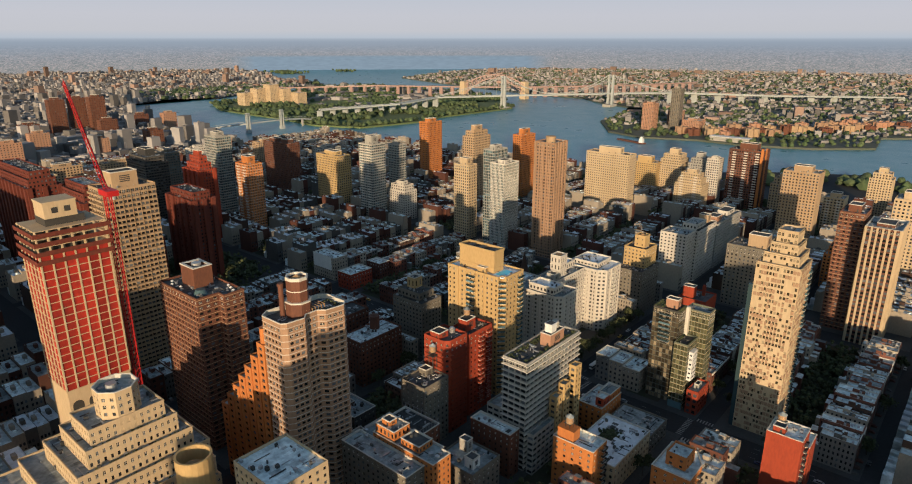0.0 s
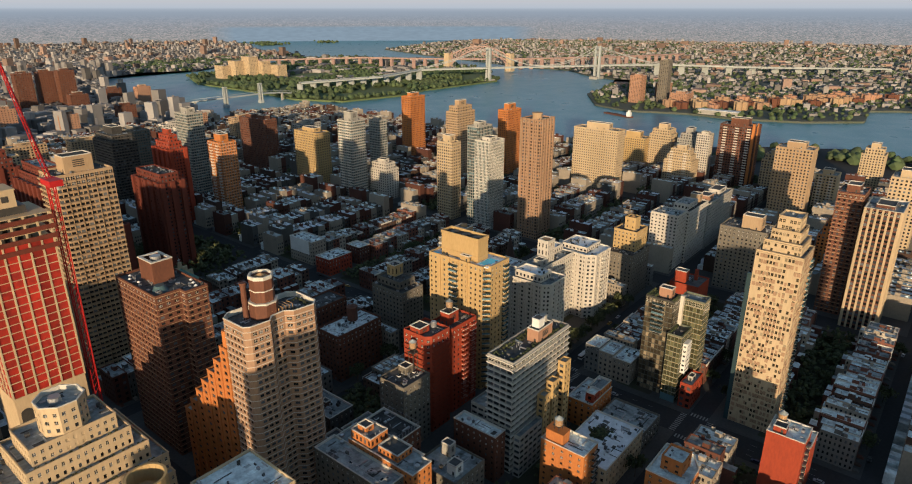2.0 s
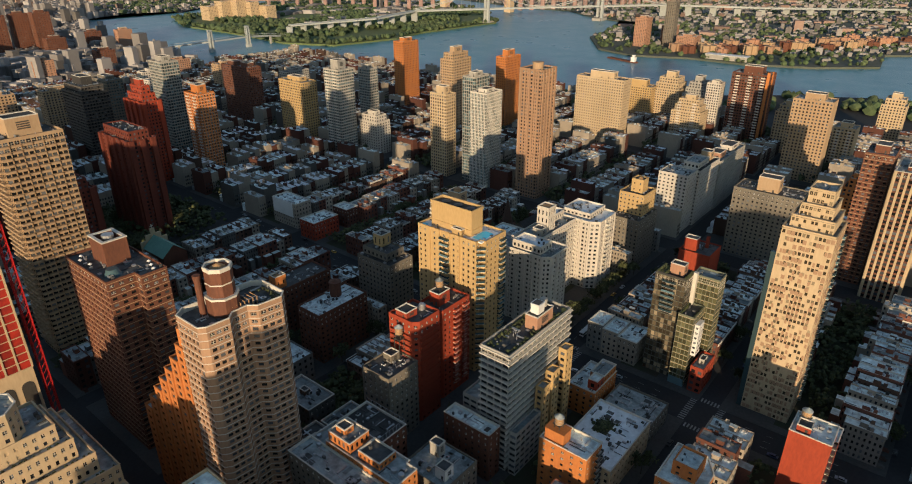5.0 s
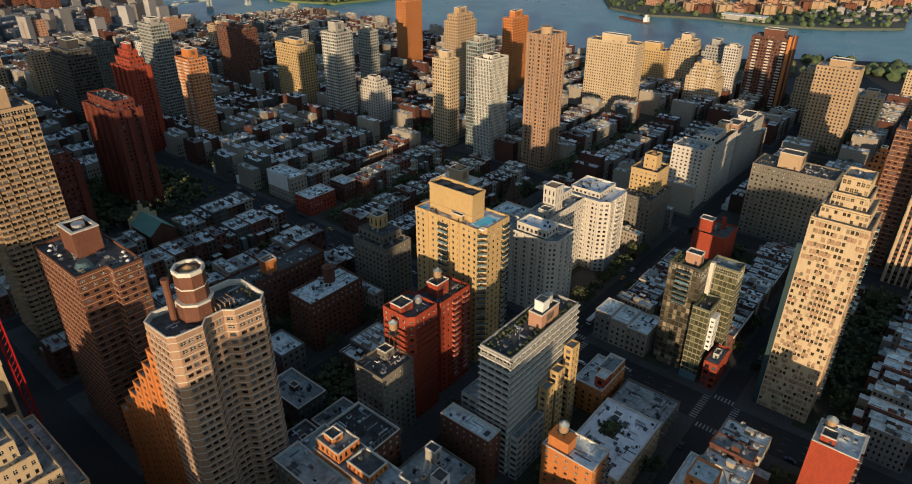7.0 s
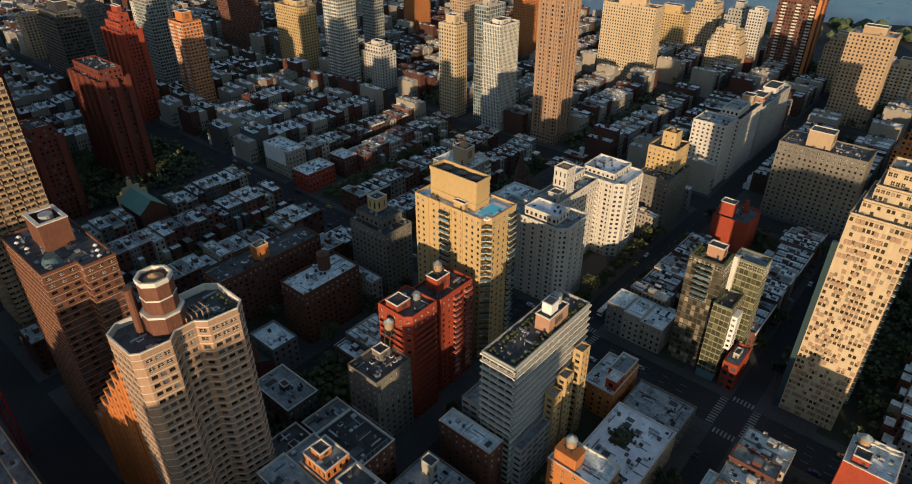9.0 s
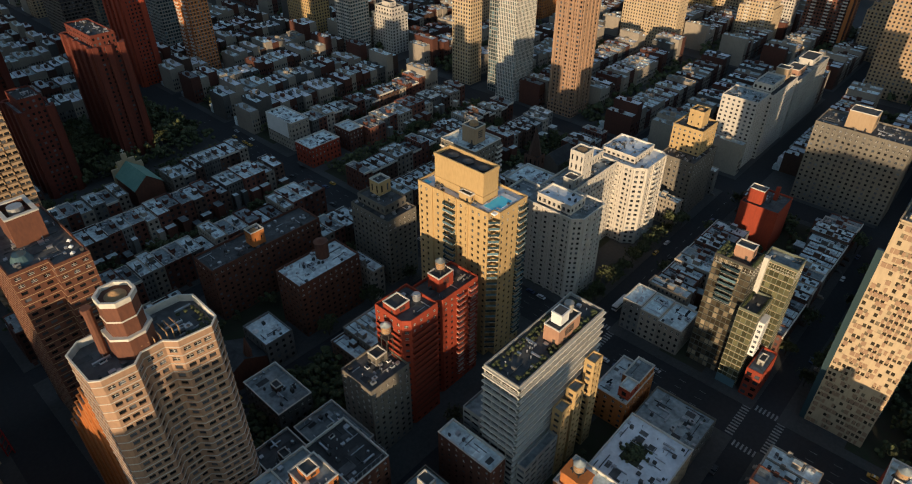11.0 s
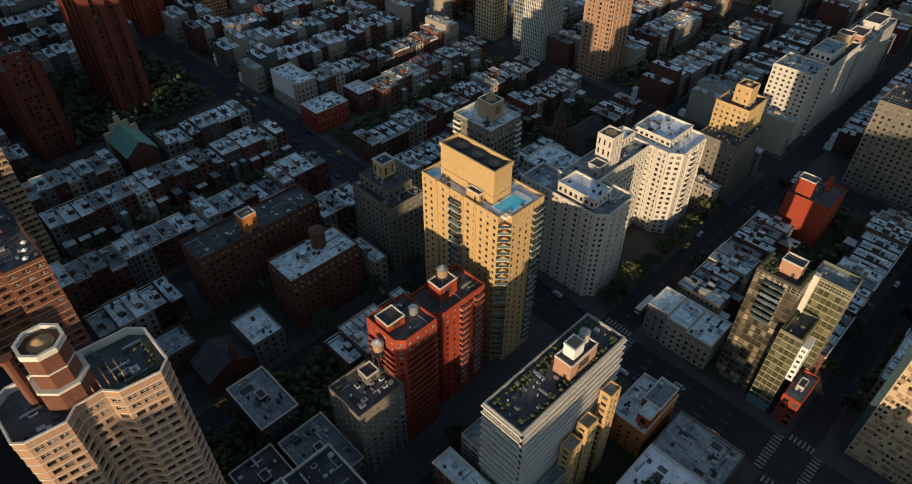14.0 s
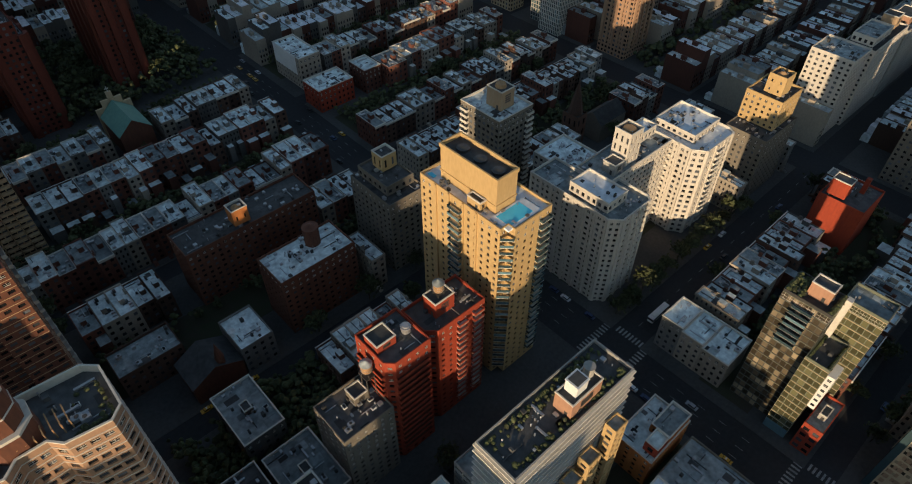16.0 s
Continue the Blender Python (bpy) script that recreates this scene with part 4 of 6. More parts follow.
def long_banded_slab():
    root = thing("long_balcony_building", "long grey apartment slab with white balcony bands and planted roof", "apartment building", (250, 157, 0))
    poly = rect(226, 274, 150, 164)
    volume(root, poly, 0, 58.5, W_CON, R_TAR, 3.05, 3.4, 0.9, 0.68, 0.5, single=46, coping=W_CON, para=1.2)
    for k in range(1, 20):
        z = k * 58.5 / 19
        part("balcony_band", Shape().box(225, 274.4, 149.15, 150, z - 0.22, z + 0.28, 0), TRIM, root)
        if k > 8:
            part("balcony_band", Shape().box(225.3, 226, 149.15, 164.4, z - 0.22, z + 0.28, 0), TRIM, root)
    # wider base with terraces
    volume(root, [(229, 164.05), (258, 164.05), (258, 175.5), (229, 175.5)], 0, 27, W_CON, R_GRY, 3.05, 3.4, 0.8, 0.5, 0.3)
    for x, z in ((245, 34), (252.5, 38), (263, 44)):
        volume(root, rect(x, x + 5.5, 144.5, 148.55), 0, z, W_YEL, R_GRY, 3.05, 2.6, 0.5, 0.5, 0.3)
    volume(root, rect(226.2, 244.9, 145.0, 148.55), 0, 22, W_CON, R_GRY, 3.05, 3.2, 0.8, 0.5, 0.3)
    bulkhead(root, 249, 261.5, 152, 158, 58.5, 65, W_PNK)
    part("water_box", Shape().box(251.5, 256, 153.2, 157.2, 65.02, 69.2, 0).box(251.3, 256.2, 153, 157.4, 69.2, 69.6, 0), WHITE, root, "white boxed water tank with dark top")
    part("water_box_top", Shape().box(251.8, 255.7, 153.5, 156.9, 69.6, 69.7), R_TAR, root)
    part("round_tank", Shape().cyl(260, 156, 1.6, 1.6, 65.02, 68.2, 14).cyl(260, 156, 1.7, 1.7, 68.2, 68.5, 14), W_CON, root)
    s = Shape()
    for _ in range(170):
        x = rng.uniform(228, 272)
        clump(s, x, rng.choice((rng.uniform(159, 163), rng.uniform(151, 153), rng.uniform(151.5, 162.5) if x > 262 else 162)), 59.0, rng.uniform(0.4, 1.0), rng)
    part("roof_garden", s, LEAF, root, kind="stuff")
    roof_units(root, 228, 247, 152, 162, 58.5, 8, rng)
    claim(222, 277, 141, 178)
    b = thing("brown_brick_house", "plain brown brick building with blue-grey roof", "building", (221.5, 164, 0))
    volume(b, rect(216.5, 224.3, 152, 176), 0, 24, W_BRO, R_SIL, 3.2, 3.4, 0.3, 0.42, 0.25, single=40, coping=TRIM)
    claim(214, 226, 150, 178)


def white_roof_hall():
    root = thing("white_roof_building", "low building with a white roof and ragged planted light well", "building", (259, 121, 0))
    volume(root, rect(239.5, 278, 108.5, 133), 0, 14.5, W_CRE, R_WHT, 3.5, 3.4, 0.4, 0.5, 0.3, single=36, coping=TRIM, para=0.9)
    s, g = Shape(), Shape()
    s.box(258, 268, 120, 127, 14.5, 14.56)
    for _ in range(90):
        clump(g, rng.gauss(263, 2.2), rng.gauss(123.3, 1.7), 14.9, rng.uniform(0.4, 1.1), rng)
    part("planting_bed", s, YARD, root)
    part("roof_planting", g, LEAF, root, kind="stuff")
    roof_units(root, 242, 257, 110, 131, 14.5, 8, rng)
    roof_units(root, 268, 277, 110, 131, 14.5, 4, rng)
    claim(237, 280, 106, 136)
    o = thing("orange_brick_building", "bright orange brick building with fire-escape balconies and stepped roof", "building", (232, 126, 0))
    volume(o, rect(226, 238.8, 113, 134), 0, 27.5, W_ORA, R_SIL, 3.1, 3.6, 0.3, 0.4, 0.25, single=36, coping=TRIM)
    part("stair_house", Shape().box(227.2, 233, 124, 132.5, 27.5, 33, 0).box(227, 233.2, 123.8, 132.7, 33, 33.4, 0), W_ORA, o)
    for k in range(1, 9):
        balcony(o, 236, 113, k * 3.1, 270, 4.2, 1.3, TRIM, W_DRK)
    roof_units(o, 233, 238.5, 114, 124, 27.5, 4, rng)
    water_tank(230, 128, 33.45)
    claim(223, 240, 110, 136)
    c = thing("small_orange_house", "small orange brick building with walled roof terraces", "building", (291, 143, 0))
    volume(c, rect(279.5, 302, 136.8, 151), 0, 14.5, W_ORA, R_SIL, 3.2, 3.0, 0.35, 0.5, 0.25, single=40, coping=TRIM)
    volume(c, rect(289, 301.6, 137.2, 144.5), 15.0, 18.4, W_ORA, R_GRY, 3.2, 3.0, 0.4, 0.5, 0.25, coping=TRIM, para=1.2)
    volume(c, rect(282, 288.6, 137.2, 142), 15.0, 19.4, W_RED, R_SIL, 3.2, 3.0, 0.4, 0.5, 0.25, coping=TRIM, para=1.0)
    roof_units(c, 280, 289, 144, 150.5, 14.5, 6, rng)
    claim(278, 303, 135, 153)
    d = thing("low_corner_building", "low dark corner building with a plain grey roof", "building", (290, 121, 0))
    volume(d, rect(279.5, 301, 109, 134), 0, 9.5, W_GRY, R_GRY, 3.4, 3.4, 0.5, 0.5, 0.3, single=30)
    roof_units(d, 281, 300, 111, 132, 9.5, 9, rng)
    claim(278, 303, 106, 135.5)
    e = thing("orange_tank_building", "orange brick building with a rooftop frame and water tank", "building", (245, 84, 0))
    volume(e, [(236, 73), (250, 73), (258, 78), (258, 90), (236, 90)], 0, 27, W_ORA, R_SIL, 3.1, 3.6, 0.3, 0.42, 0.25, single=36, coping=TRIM)
    volume(e, rect(241, 251, 77, 86), 27.6, 33, W_ORA, R_SIL, 3.1, 3.6, 0.3, 0.42, 0.25)
    for k in range(1, 9):
        balcony(e, 247, 73, k * 3.0, 270, 4.0, 1.3, TRIM, W_DRK)
    water_tank(253, 84, 27.05)
    claim(232, 262, 68, 92)
    f = thing("red_wall_building", "tall plain red party-wall building with grey roof terraces", "building", (290, 49, 0))
    volume(f, rect(283, 297, 42, 57), 0, 35, W_RED, R_SIL, 3.1, 30, 0.3, 0.4, 0.25, coping=TRIM)
    volume(f, rect(297.05, 311, 41, 56), 0, 25, W_RED, R_SIL, 3.1, 3.4, 0.35, 0.45, 0.25, coping=TRIM)
    for k in range(1, 11):
        balcony(f, 290, 42, k * 3.1, 270, 4.0, 1.3, TRIM, W_DRK)
    bulkhead(f, 285, 290, 50, 55, 35, 38, W_RED)
    roof_units(f, 285, 296, 43, 50, 35, 5, rng)
    roof_units(f, 298, 310, 42, 55, 25, 8, rng)
    water_tank(293, 53.5, 35.05)
    claim(280, 313, 38, 60)


def mosaic_tower():
    root = thing("patterned_tower", "slender tan tower with chequered panels, windows and stepped crown", "apartment tower", (346, 75, 0))
    r = random.Random(5)
    holes = []
    stages = [(rect(335, 357, 64, 85), 0, 96), (rect(338, 357, 66, 83), 96, 101), (rect(341, 357, 68, 81), 101, 106), (rect(344, 356, 69.5, 79.5), 106, 112)]
    for poly, z0, z1 in stages:
        s = Shape()
        holes += walls(s, poly, z0, z1, 2.95, 1.5, 0.72, 0.58, 0.22, 0, 0.5, r, 0.36, 0.2)
        part("wall", s, W_CRE, root)
        roof_top(root, poly, z1, W_CRE, R_GRY, W_CRE, 1.0)
    panes(root, holes, GLASS_T, W_CRE, 64)
    s = Shape()
    for k in range(32):
        for x in np.arange(335.2, 356, 1.7):
            if r.random() < 0.5:
                s.box(x, x + r.choice((0.9, 1.5)), 63.86, 64, k * 3.0 + 0.5, k * 3.0 + 2.4)
        for y in np.arange(64.2, 84, 1.7):
            if r.random() < 0.5:
                s.box(334.86, 335, y, y + r.choice((0.9, 1.5)), k * 3.0 + 0.5, k * 3.0 + 2.4)
    part("facing_panel_field", s, W_GTB, root, "darker raised facing panels", "stuff")
    for k in range(1, 31):
        balcony(root, 356.99, 66.5, k * 3.0, 0, 4.0, 1.2, TRIM, GLASS_B)
        balcony(root, 354.8, 64, k * 3.0, 270, 3.6, 1.2, TRIM, GLASS_B)
    part("glazed_corner", Shape().box(335, 336.4, 85.02, 87.2, 0, 84), GLASS_B, root, "glazed corner bay")
    claim(331, 360, 60, 90)


def glass_building():
    root = thing("glass_apartment_building", "olive glass apartment building with staggered blocks and white fin", "apartment building", (343, 122, 0))
    kw = dict(glass=GLASS_G, floor_h=3.0, bay=1.9, ww=0.86, wh=0.8, rec=0.12)
    volume(root, rect(335, 346.5, 121, 136.5), 0, 57, W_DRK, R_TAR, single=46, band=(W_GRN, 0.2, 0.08), **{**kw, "glass": GLASS_T})
    volume(root, rect(347.2, 357, 108.5, 122), 0, 55.5, W_GRN, R_GRY, single=40, band=(W_CRE, 0.2, 0.08), **kw)
    volume(root, rect(331.5, 346, 113, 120.95), 0, 40, W_GRN, R_TAR, band=(W_CRE, 0.2, 0.08), **kw)
    part("white_fin", Shape().box(344.8, 347.1, 119.2, 121.4, 0, 58), TRIM, root, "tall white stone fin")
    s = Shape().box(334.5, 341, 110.6, 112.95, 18, 36)
    part("projecting_bay", s, WHITE, root, "white framed projecting bay")
    hol = walls(Shape(), rect(334.4, 341.1, 110.5, 113), 18.6, 35.4, 2.8, 2.0, 0.5, 0.42, 0.02)
    panes(root, hol, GLASS, WHITE, 20)
    for k in range(7):
        balcony(root, 335, 128.8, 38 + k * 2.7, 180, 6.5, 1.6, STEEL, GLASS_B)
    bulkhead(root, 339, 344, 124, 131, 57, 62.5, W_PNK)
    volume(root, rect(330.5, 347, 104, 110.5), 0, 14, W_RED, R_GRY, 3.4, 2.6, 0.6, 0.55, 0.25)
    bulkhead(root, 336, 341, 106, 108.5, 14, 16.5, W_CON)
    g = Shape()
    for _ in range(170):
        clump(g, rng.uniform(335.8, 346), rng.choice((121.8, 135.6, rng.uniform(131.5, 136))), 57.6, rng.uniform(0.5, 1.2), rng)
        clump(g, rng.uniform(332, 345), rng.choice((113.6, 120.2)), 40.5, rng.uniform(0.3, 0.8), rng)
    part("roof_planting", g, LEAF, root, kind="stuff")
    part("glazed_shopfront", Shape().box(330.9, 331.45, 113, 120.9, 0.2, 4.2), GLASS_B, root)
    claim(321, 360, 102, 139)
    for i, (y0, y1, z, m) in enumerate(((140, 151, 14, H_PALE), (151.05, 160, 15.5, H_PALE), (160.05, 169, 17, H_GREY))):
        q = thing("corner_row_building", "four-storey cream corner building with blue-grey roof", "building", (340, y0 + 5, 0), "buildings along the avenue")
        volume(q, rect(332, 349 - i * 1.5, y0, y1), 0.1, z, m, R_SIL, 3.4, 2.7, 0.42, 0.5, 0.25, single=30, coping=TRIM, para=0.8)
        roof_units(q, 333, 346, y0, y1, z, 5, rng)
    claim(331, 350, 139, 170)


def white_complex():
    root = thing("white_brick_apartments", "large white brick apartment complex of joined wings with terraces", "apartment building", (376, 216, 0))
    kw = dict(floor_h=2.95, bay=2.6, ww=0.56, wh=0.52, rec=0.35, coping=TRIM)
    volume(root, [(331, 200.5), (334.8, 196.4), (352, 196.4), (354, 198.5), (354, 213), (346, 213), (346, 240), (331, 240)], 0, 46, W_WHI, R_GRY, single=46, **kw)
    volume(root, rect(346.1, 392, 213.1, 229), 0, 47, W_WHI, R_GRY, single=48, **kw)
    volume(root, [(392.1, 203.5), (396, 198), (416.5, 198), (419, 201), (419, 228), (392.1, 228)], 0, 46.5, W_WHI, R_WHT, single=46, **kw)
    volume(root, rect(333.5, 345.5, 203, 222), 46.6, 50.5, W_WHI, R_WHT, **kw)
    volume(root, rect(346.5, 366, 229.1, 252), 0, 42, W_CON, R_SIL, **kw)
    volume(root, rect(361, 369.5, 215.5, 223.5), 47.6, 62, W_WHI, R_TAR, floor_h=4.5, bay=2.4, ww=0.35, wh=0.6, rec=0.3, coping=TRIM, para=1.4)
    volume(root, rect(371, 390, 221, 228.5), 47.6, 51.5, W_WHI, R_WHT, **kw)
    volume(root, rect(397, 417, 206, 226), 47.1, 49.8, W_WHI, R_WHT, **kw)
    part("tank_lid", Shape().cyl(365.2, 219.5, 3.0, 2.6, 62.05, 63, 16), TANKW, root)
    for k in range(1, 15):
        balcony(root, 406, 198, k * 3.05, 270, 4.4, 1.3, TRIM, TRIM)
        balcony(root, 419, 206, k * 3.05, 0, 4.4, 1.3, TRIM, TRIM)
        balcony(root, 392.1, 214, k * 3.05, 180, 4.4, 1.3, TRIM, TRIM)
        balcony(root, 354, 206, k * 3.05, 0, 4.4, 1.3, TRIM, TRIM)
    piers(root, [(392.1, 203.5), (396, 198), (416.5, 198), (419, 201), (419, 228), (392.1, 228)], 0, 47.4, 5.2, 1.0, 0.5, W_WHI)
    piers(root, [(331, 200.5), (334.8, 196.4), (352, 196.4), (354, 198.5), (354, 212.8), (346, 212.8), (346, 240), (331, 240)], 0, 46.9, 5.2, 1.0, 0.5, W_WHI)
    bulkhead(root, 353, 359, 215, 221, 47, 52, W_CON)
    roof_units(root, 398, 416, 208, 225, 49.8, 12, rng)
    roof_units(root, 348, 364, 231, 250, 42, 14, rng)
    roof_units(root, 334, 353, 198, 203, 46, 5, rng)
    claim(328, 424, 193, 256)
    y = thing("yellow_setback_building", "yellow brick setback building with a tank house on top", "apartment building", (453, 200, 0))
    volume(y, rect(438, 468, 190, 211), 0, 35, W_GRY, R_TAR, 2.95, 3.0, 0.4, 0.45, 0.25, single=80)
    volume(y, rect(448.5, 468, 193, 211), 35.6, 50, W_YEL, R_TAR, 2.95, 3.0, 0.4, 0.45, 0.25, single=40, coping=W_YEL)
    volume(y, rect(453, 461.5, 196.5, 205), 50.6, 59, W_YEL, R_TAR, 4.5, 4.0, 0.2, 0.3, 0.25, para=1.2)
    part("tank_lid", Shape().cyl(457.2, 200.7, 2.6, 0.6, 59.05, 60.6, 14), TANKW, y)
    claim(434, 472, 187, 214)
    w = thing("long_white_apartments", "long white brick apartment house with roof gardens and penthouses", "apartment building", (575, 196, 0))
    volume(w, rect(519, 540, 189, 212), 0, 46, W_WHI, R_GRY, 2.95, 3.0, 0.45, 0.46, 0.25)
    volume(w, rect(540.1, 585, 187, 204), 0, 45, W_WHI, R_TAR, 2.95, 3.0, 0.45, 0.46, 0.25, single=36)
    volume(w, rect(543, 566, 190, 202), 46.2, 50, W_WHI, R_GRY, 2.95, 3.0, 0.5, 0.5, 0.25)
    bulkhead(w, 572, 580, 191, 199, 46.2, 53, W_TAN)
    roof_units(w, 520, 539, 190, 210, 46, 14, rng)
    claim(514, 590, 184, 214)
    v = thing("grey_street_apartments", "grey apartment house with orange penthouse walls", "apartment building", (618, 196, 0))
    volume(v, rect(585.1, 650, 186, 204), 0, 42, W_CON, R_GRY, 2.95, 3.0, 0.45, 0.46, 0.25)
    bulkhead(v, 590, 605, 189, 198, 43.2, 48, W_PNK)
    bulkhead(v, 620, 640, 189, 199, 43.2, 47, W_WHI)
    claim(584, 655, 182, 206)


def brown_tower():
    root = thing("brown_brick_tower", "brown brick tower with pale floor lines and walled tank house", "apartment tower", (146, 300, 0))
    volume(root, [(135.5, 281), (147, 281), (147, 276), (158, 276), (158, 319), (135.5, 319)], 0, 84.5, W_BRO, R_TAR, 2.95, 3.1, 0.5, 0.42, 0.25, single=46, coping=W_BRO, band=(W_TAN, 0.22, 0.05))
    for k in range(17):
        balcony(root, 158, 296, 14 + k * 4.1, 0, 5, 1.2, TRIM, TRIM)
    s = Shape()
    for a, b, c, d in ((143, 153, 296, 297), (143, 153, 308, 309), (143, 144, 297, 308), (152, 153, 297, 308)):
        s.box(a, b, c, d, 84.5, 95)
    s.box(144, 152, 297, 308, 84.5, 92.5)
    part("tank_house", s, W_BRO, root)
    part("tank_house_coping", Shape().box(142.8, 153.2, 295.8, 297.2, 95, 95.5).box(142.8, 153.2, 307.8, 309.2, 95, 95.5).box(142.8, 144.2, 297.2, 307.8, 95, 95.5).box(151.8, 153.2, 297.2, 307.8, 95, 95.5), TRIM, root)
    part("round_tank", Shape().cyl(148, 302, 2.4, 2.4, 92.5, 96.2, 14), STEEL, root)
    part("glass_canopy", Shape().cyl(141.5, 288, 3.6, 2.2, 84.5, 87.2, 16), GLASS_B, root, "ribbed glass roof canopy")
    for x, y in ((138, 310), (140, 314), (139, 303), (155, 283), (156, 287), (154, 279)):
        part("satellite_dish", Shape().cyl(x, y, 0.9, 0.2, 85.3, 85.9, 10).box(x - 0.08, x + 0.08, y - 0.08, y + 0.08, 84.5, 85.4), WHITE, root)
    roof_units(root, 137, 146, 283, 295, 84.5, 6, rng)
    claim(130, 162, 272, 323)


def construction_tower():
    root = thing("tower_under_construction", "unfinished concrete tower wrapped in red netting above an arched base", "construction site", (94, 312, 0))
    x0, x1, y0, y1 = 80, 108, 301, 323
    s = Shape()
    s.box(x0, x1, y0, y1, 0, 52, 0)
    part("base", s, W_CRE, root)
    for k in range(4):
        cx = x0 + 3.5 + k * 7
        s = Shape().box(cx - 2.4, cx + 2.4, y0 - 0.1, y0, 30, 44)
        for j in range(8):
            a, b = math.pi * j / 8, math.pi * (j + 1) / 8
            s.face([(cx + 2.4 * math.cos(a), y0 - 0.1, 44 + 2.4 * math.sin(a)), (cx, y0 - 0.1, 44), (cx + 2.4 * math.cos(b), y0 - 0.1, 44 + 2.4 * math.sin(b))])
        part("arched_opening", s, W_DRK, root)
    for k in range(22):
        z = 52 + k * 3.6
        part("floor_slab", Shape().box(x0 - 0.3, x1 + 0.3, y0 - 0.3, y1 + 0.3, z, z + 0.3), W_CRE, root)
        s = Shape()
        if k < 18:
            for j in range(6):
                xa = x0 + j * 28 / 6
                s.box(xa + 0.25, xa + 28 / 6 - 0.25, y0, y0 + 0.1, z + 0.3, z + 3.6)
            for j in range(5):
                ya = y0 + j * 22 / 5
                s.box(x0, x0 + 0.1, ya + 0.25, ya + 22 / 5 - 0.25, z + 0.3, z + 3.6)
                s.box(x1 - 0.1, x1, ya + 0.25, ya + 22 / 5 - 0.25, z + 0.3, z + 3.6)
            part("netting", s, NETTING, root)
        else:
            s.box(x0 + 6, x1 - 6, y0 + 5, y1 - 5, z + 0.3, z + 3.6)
            part("core", s, W_DRK, root)
    for j in range(7):
        xa = x0 + j * 28 / 6
        part("column", Shape().box(xa - 0.35, xa + 0.35, y0 - 0.35, y0 + 0.35, 52, 128), W_CRE, root)
    for j in range(1, 6):
        ya = y0 + j * 22 / 5
        part("column", Shape().box(x0 - 0.35, x0 + 0.35, ya - 0.35, ya + 0.35, 52, 128), W_CRE, root)
    s = Shape().box(x0 + 6, x1 - 9, y0 + 4, y1 - 6, 131.3, 138, 0).box(x0 + 5.7, x1 - 8.7, y0 + 3.7, y1 - 5.7, 138, 138.6, 0)
    s.box(x0 + 9, x0 + 11.5, y0 + 3.9, y0 + 4, 133.5, 136, 1).box(x1 - 14, x1 - 11.5, y0 + 3.9, y0 + 4, 133.5, 136, 1)
    part("plant_hoarding", s, [W_CRE, W_DRK], root, "stained yellowish hoarding round the top plant")
    for z in (113, 117, 121, 125):
        part("scaffold_screen", Shape().box(x0 - 1.5, x1 + 1.5, y0 - 1.5, y0 - 1.3, z, z + 2.0), W_DRE, root)
        part("scaffold_screen", Shape().box(x0 - 1.5, x0 - 1.3, y0 - 1.3, y1 + 1.5, z, z + 2.0), W_DRE, root)
    claim(74, 116, 295, 330)
    c = thing("hoist_mast", "red lattice hoist mast and leaning crane jib", "crane", (112, 304, 0))
    s = Shape()
    for dx, dy in ((-1.2, -1.2), (1.2, -1.2), (-1.2, 1.2), (1.2, 1.2)):
        s.box(112 + dx - 0.2, 112 + dx + 0.2, 304 + dy - 0.2, 304 + dy + 0.2, 0, 140)
    for k in range(47):
        z = k * 3
        s.beam((110.8, 302.8, z), (113.2, 302.8, z + 3), 0.22)
        s.beam((110.8, 305.2, z), (110.8, 302.8, z + 3), 0.22)
    part("mast", s, CRANE, c)
    s = Shape()
    a, b = Vector((112, 304, 140)), Vector((111, 330, 186))
    for o in ((-0.9, 0, 0), (0.9, 0, 0), (0, 0, 1.6)):
        s.beam(a + Vector(o), b + Vector(o) * 0.5, 0.3)
    for k in range(24):
        p, q = a.lerp(b, k / 24), a.lerp(b, (k + 1) / 24)
        s.beam(p + Vector((-0.9, 0, 0)), q + Vector((0.9, 0, 0)), 0.2)
        s.beam(p + Vector((0.9, 0, 0)), q + Vector((0, 0, 1.5)), 0.2)
    part("jib", s, CRANE, c)
    part("machinery_deck", Shape().box(109.5, 114.5, 297, 307, 138, 140.5), CRANE, c)
    part("cab", Shape().box(113.4, 115.4, 304, 306.5, 135, 138), WHITE, c)


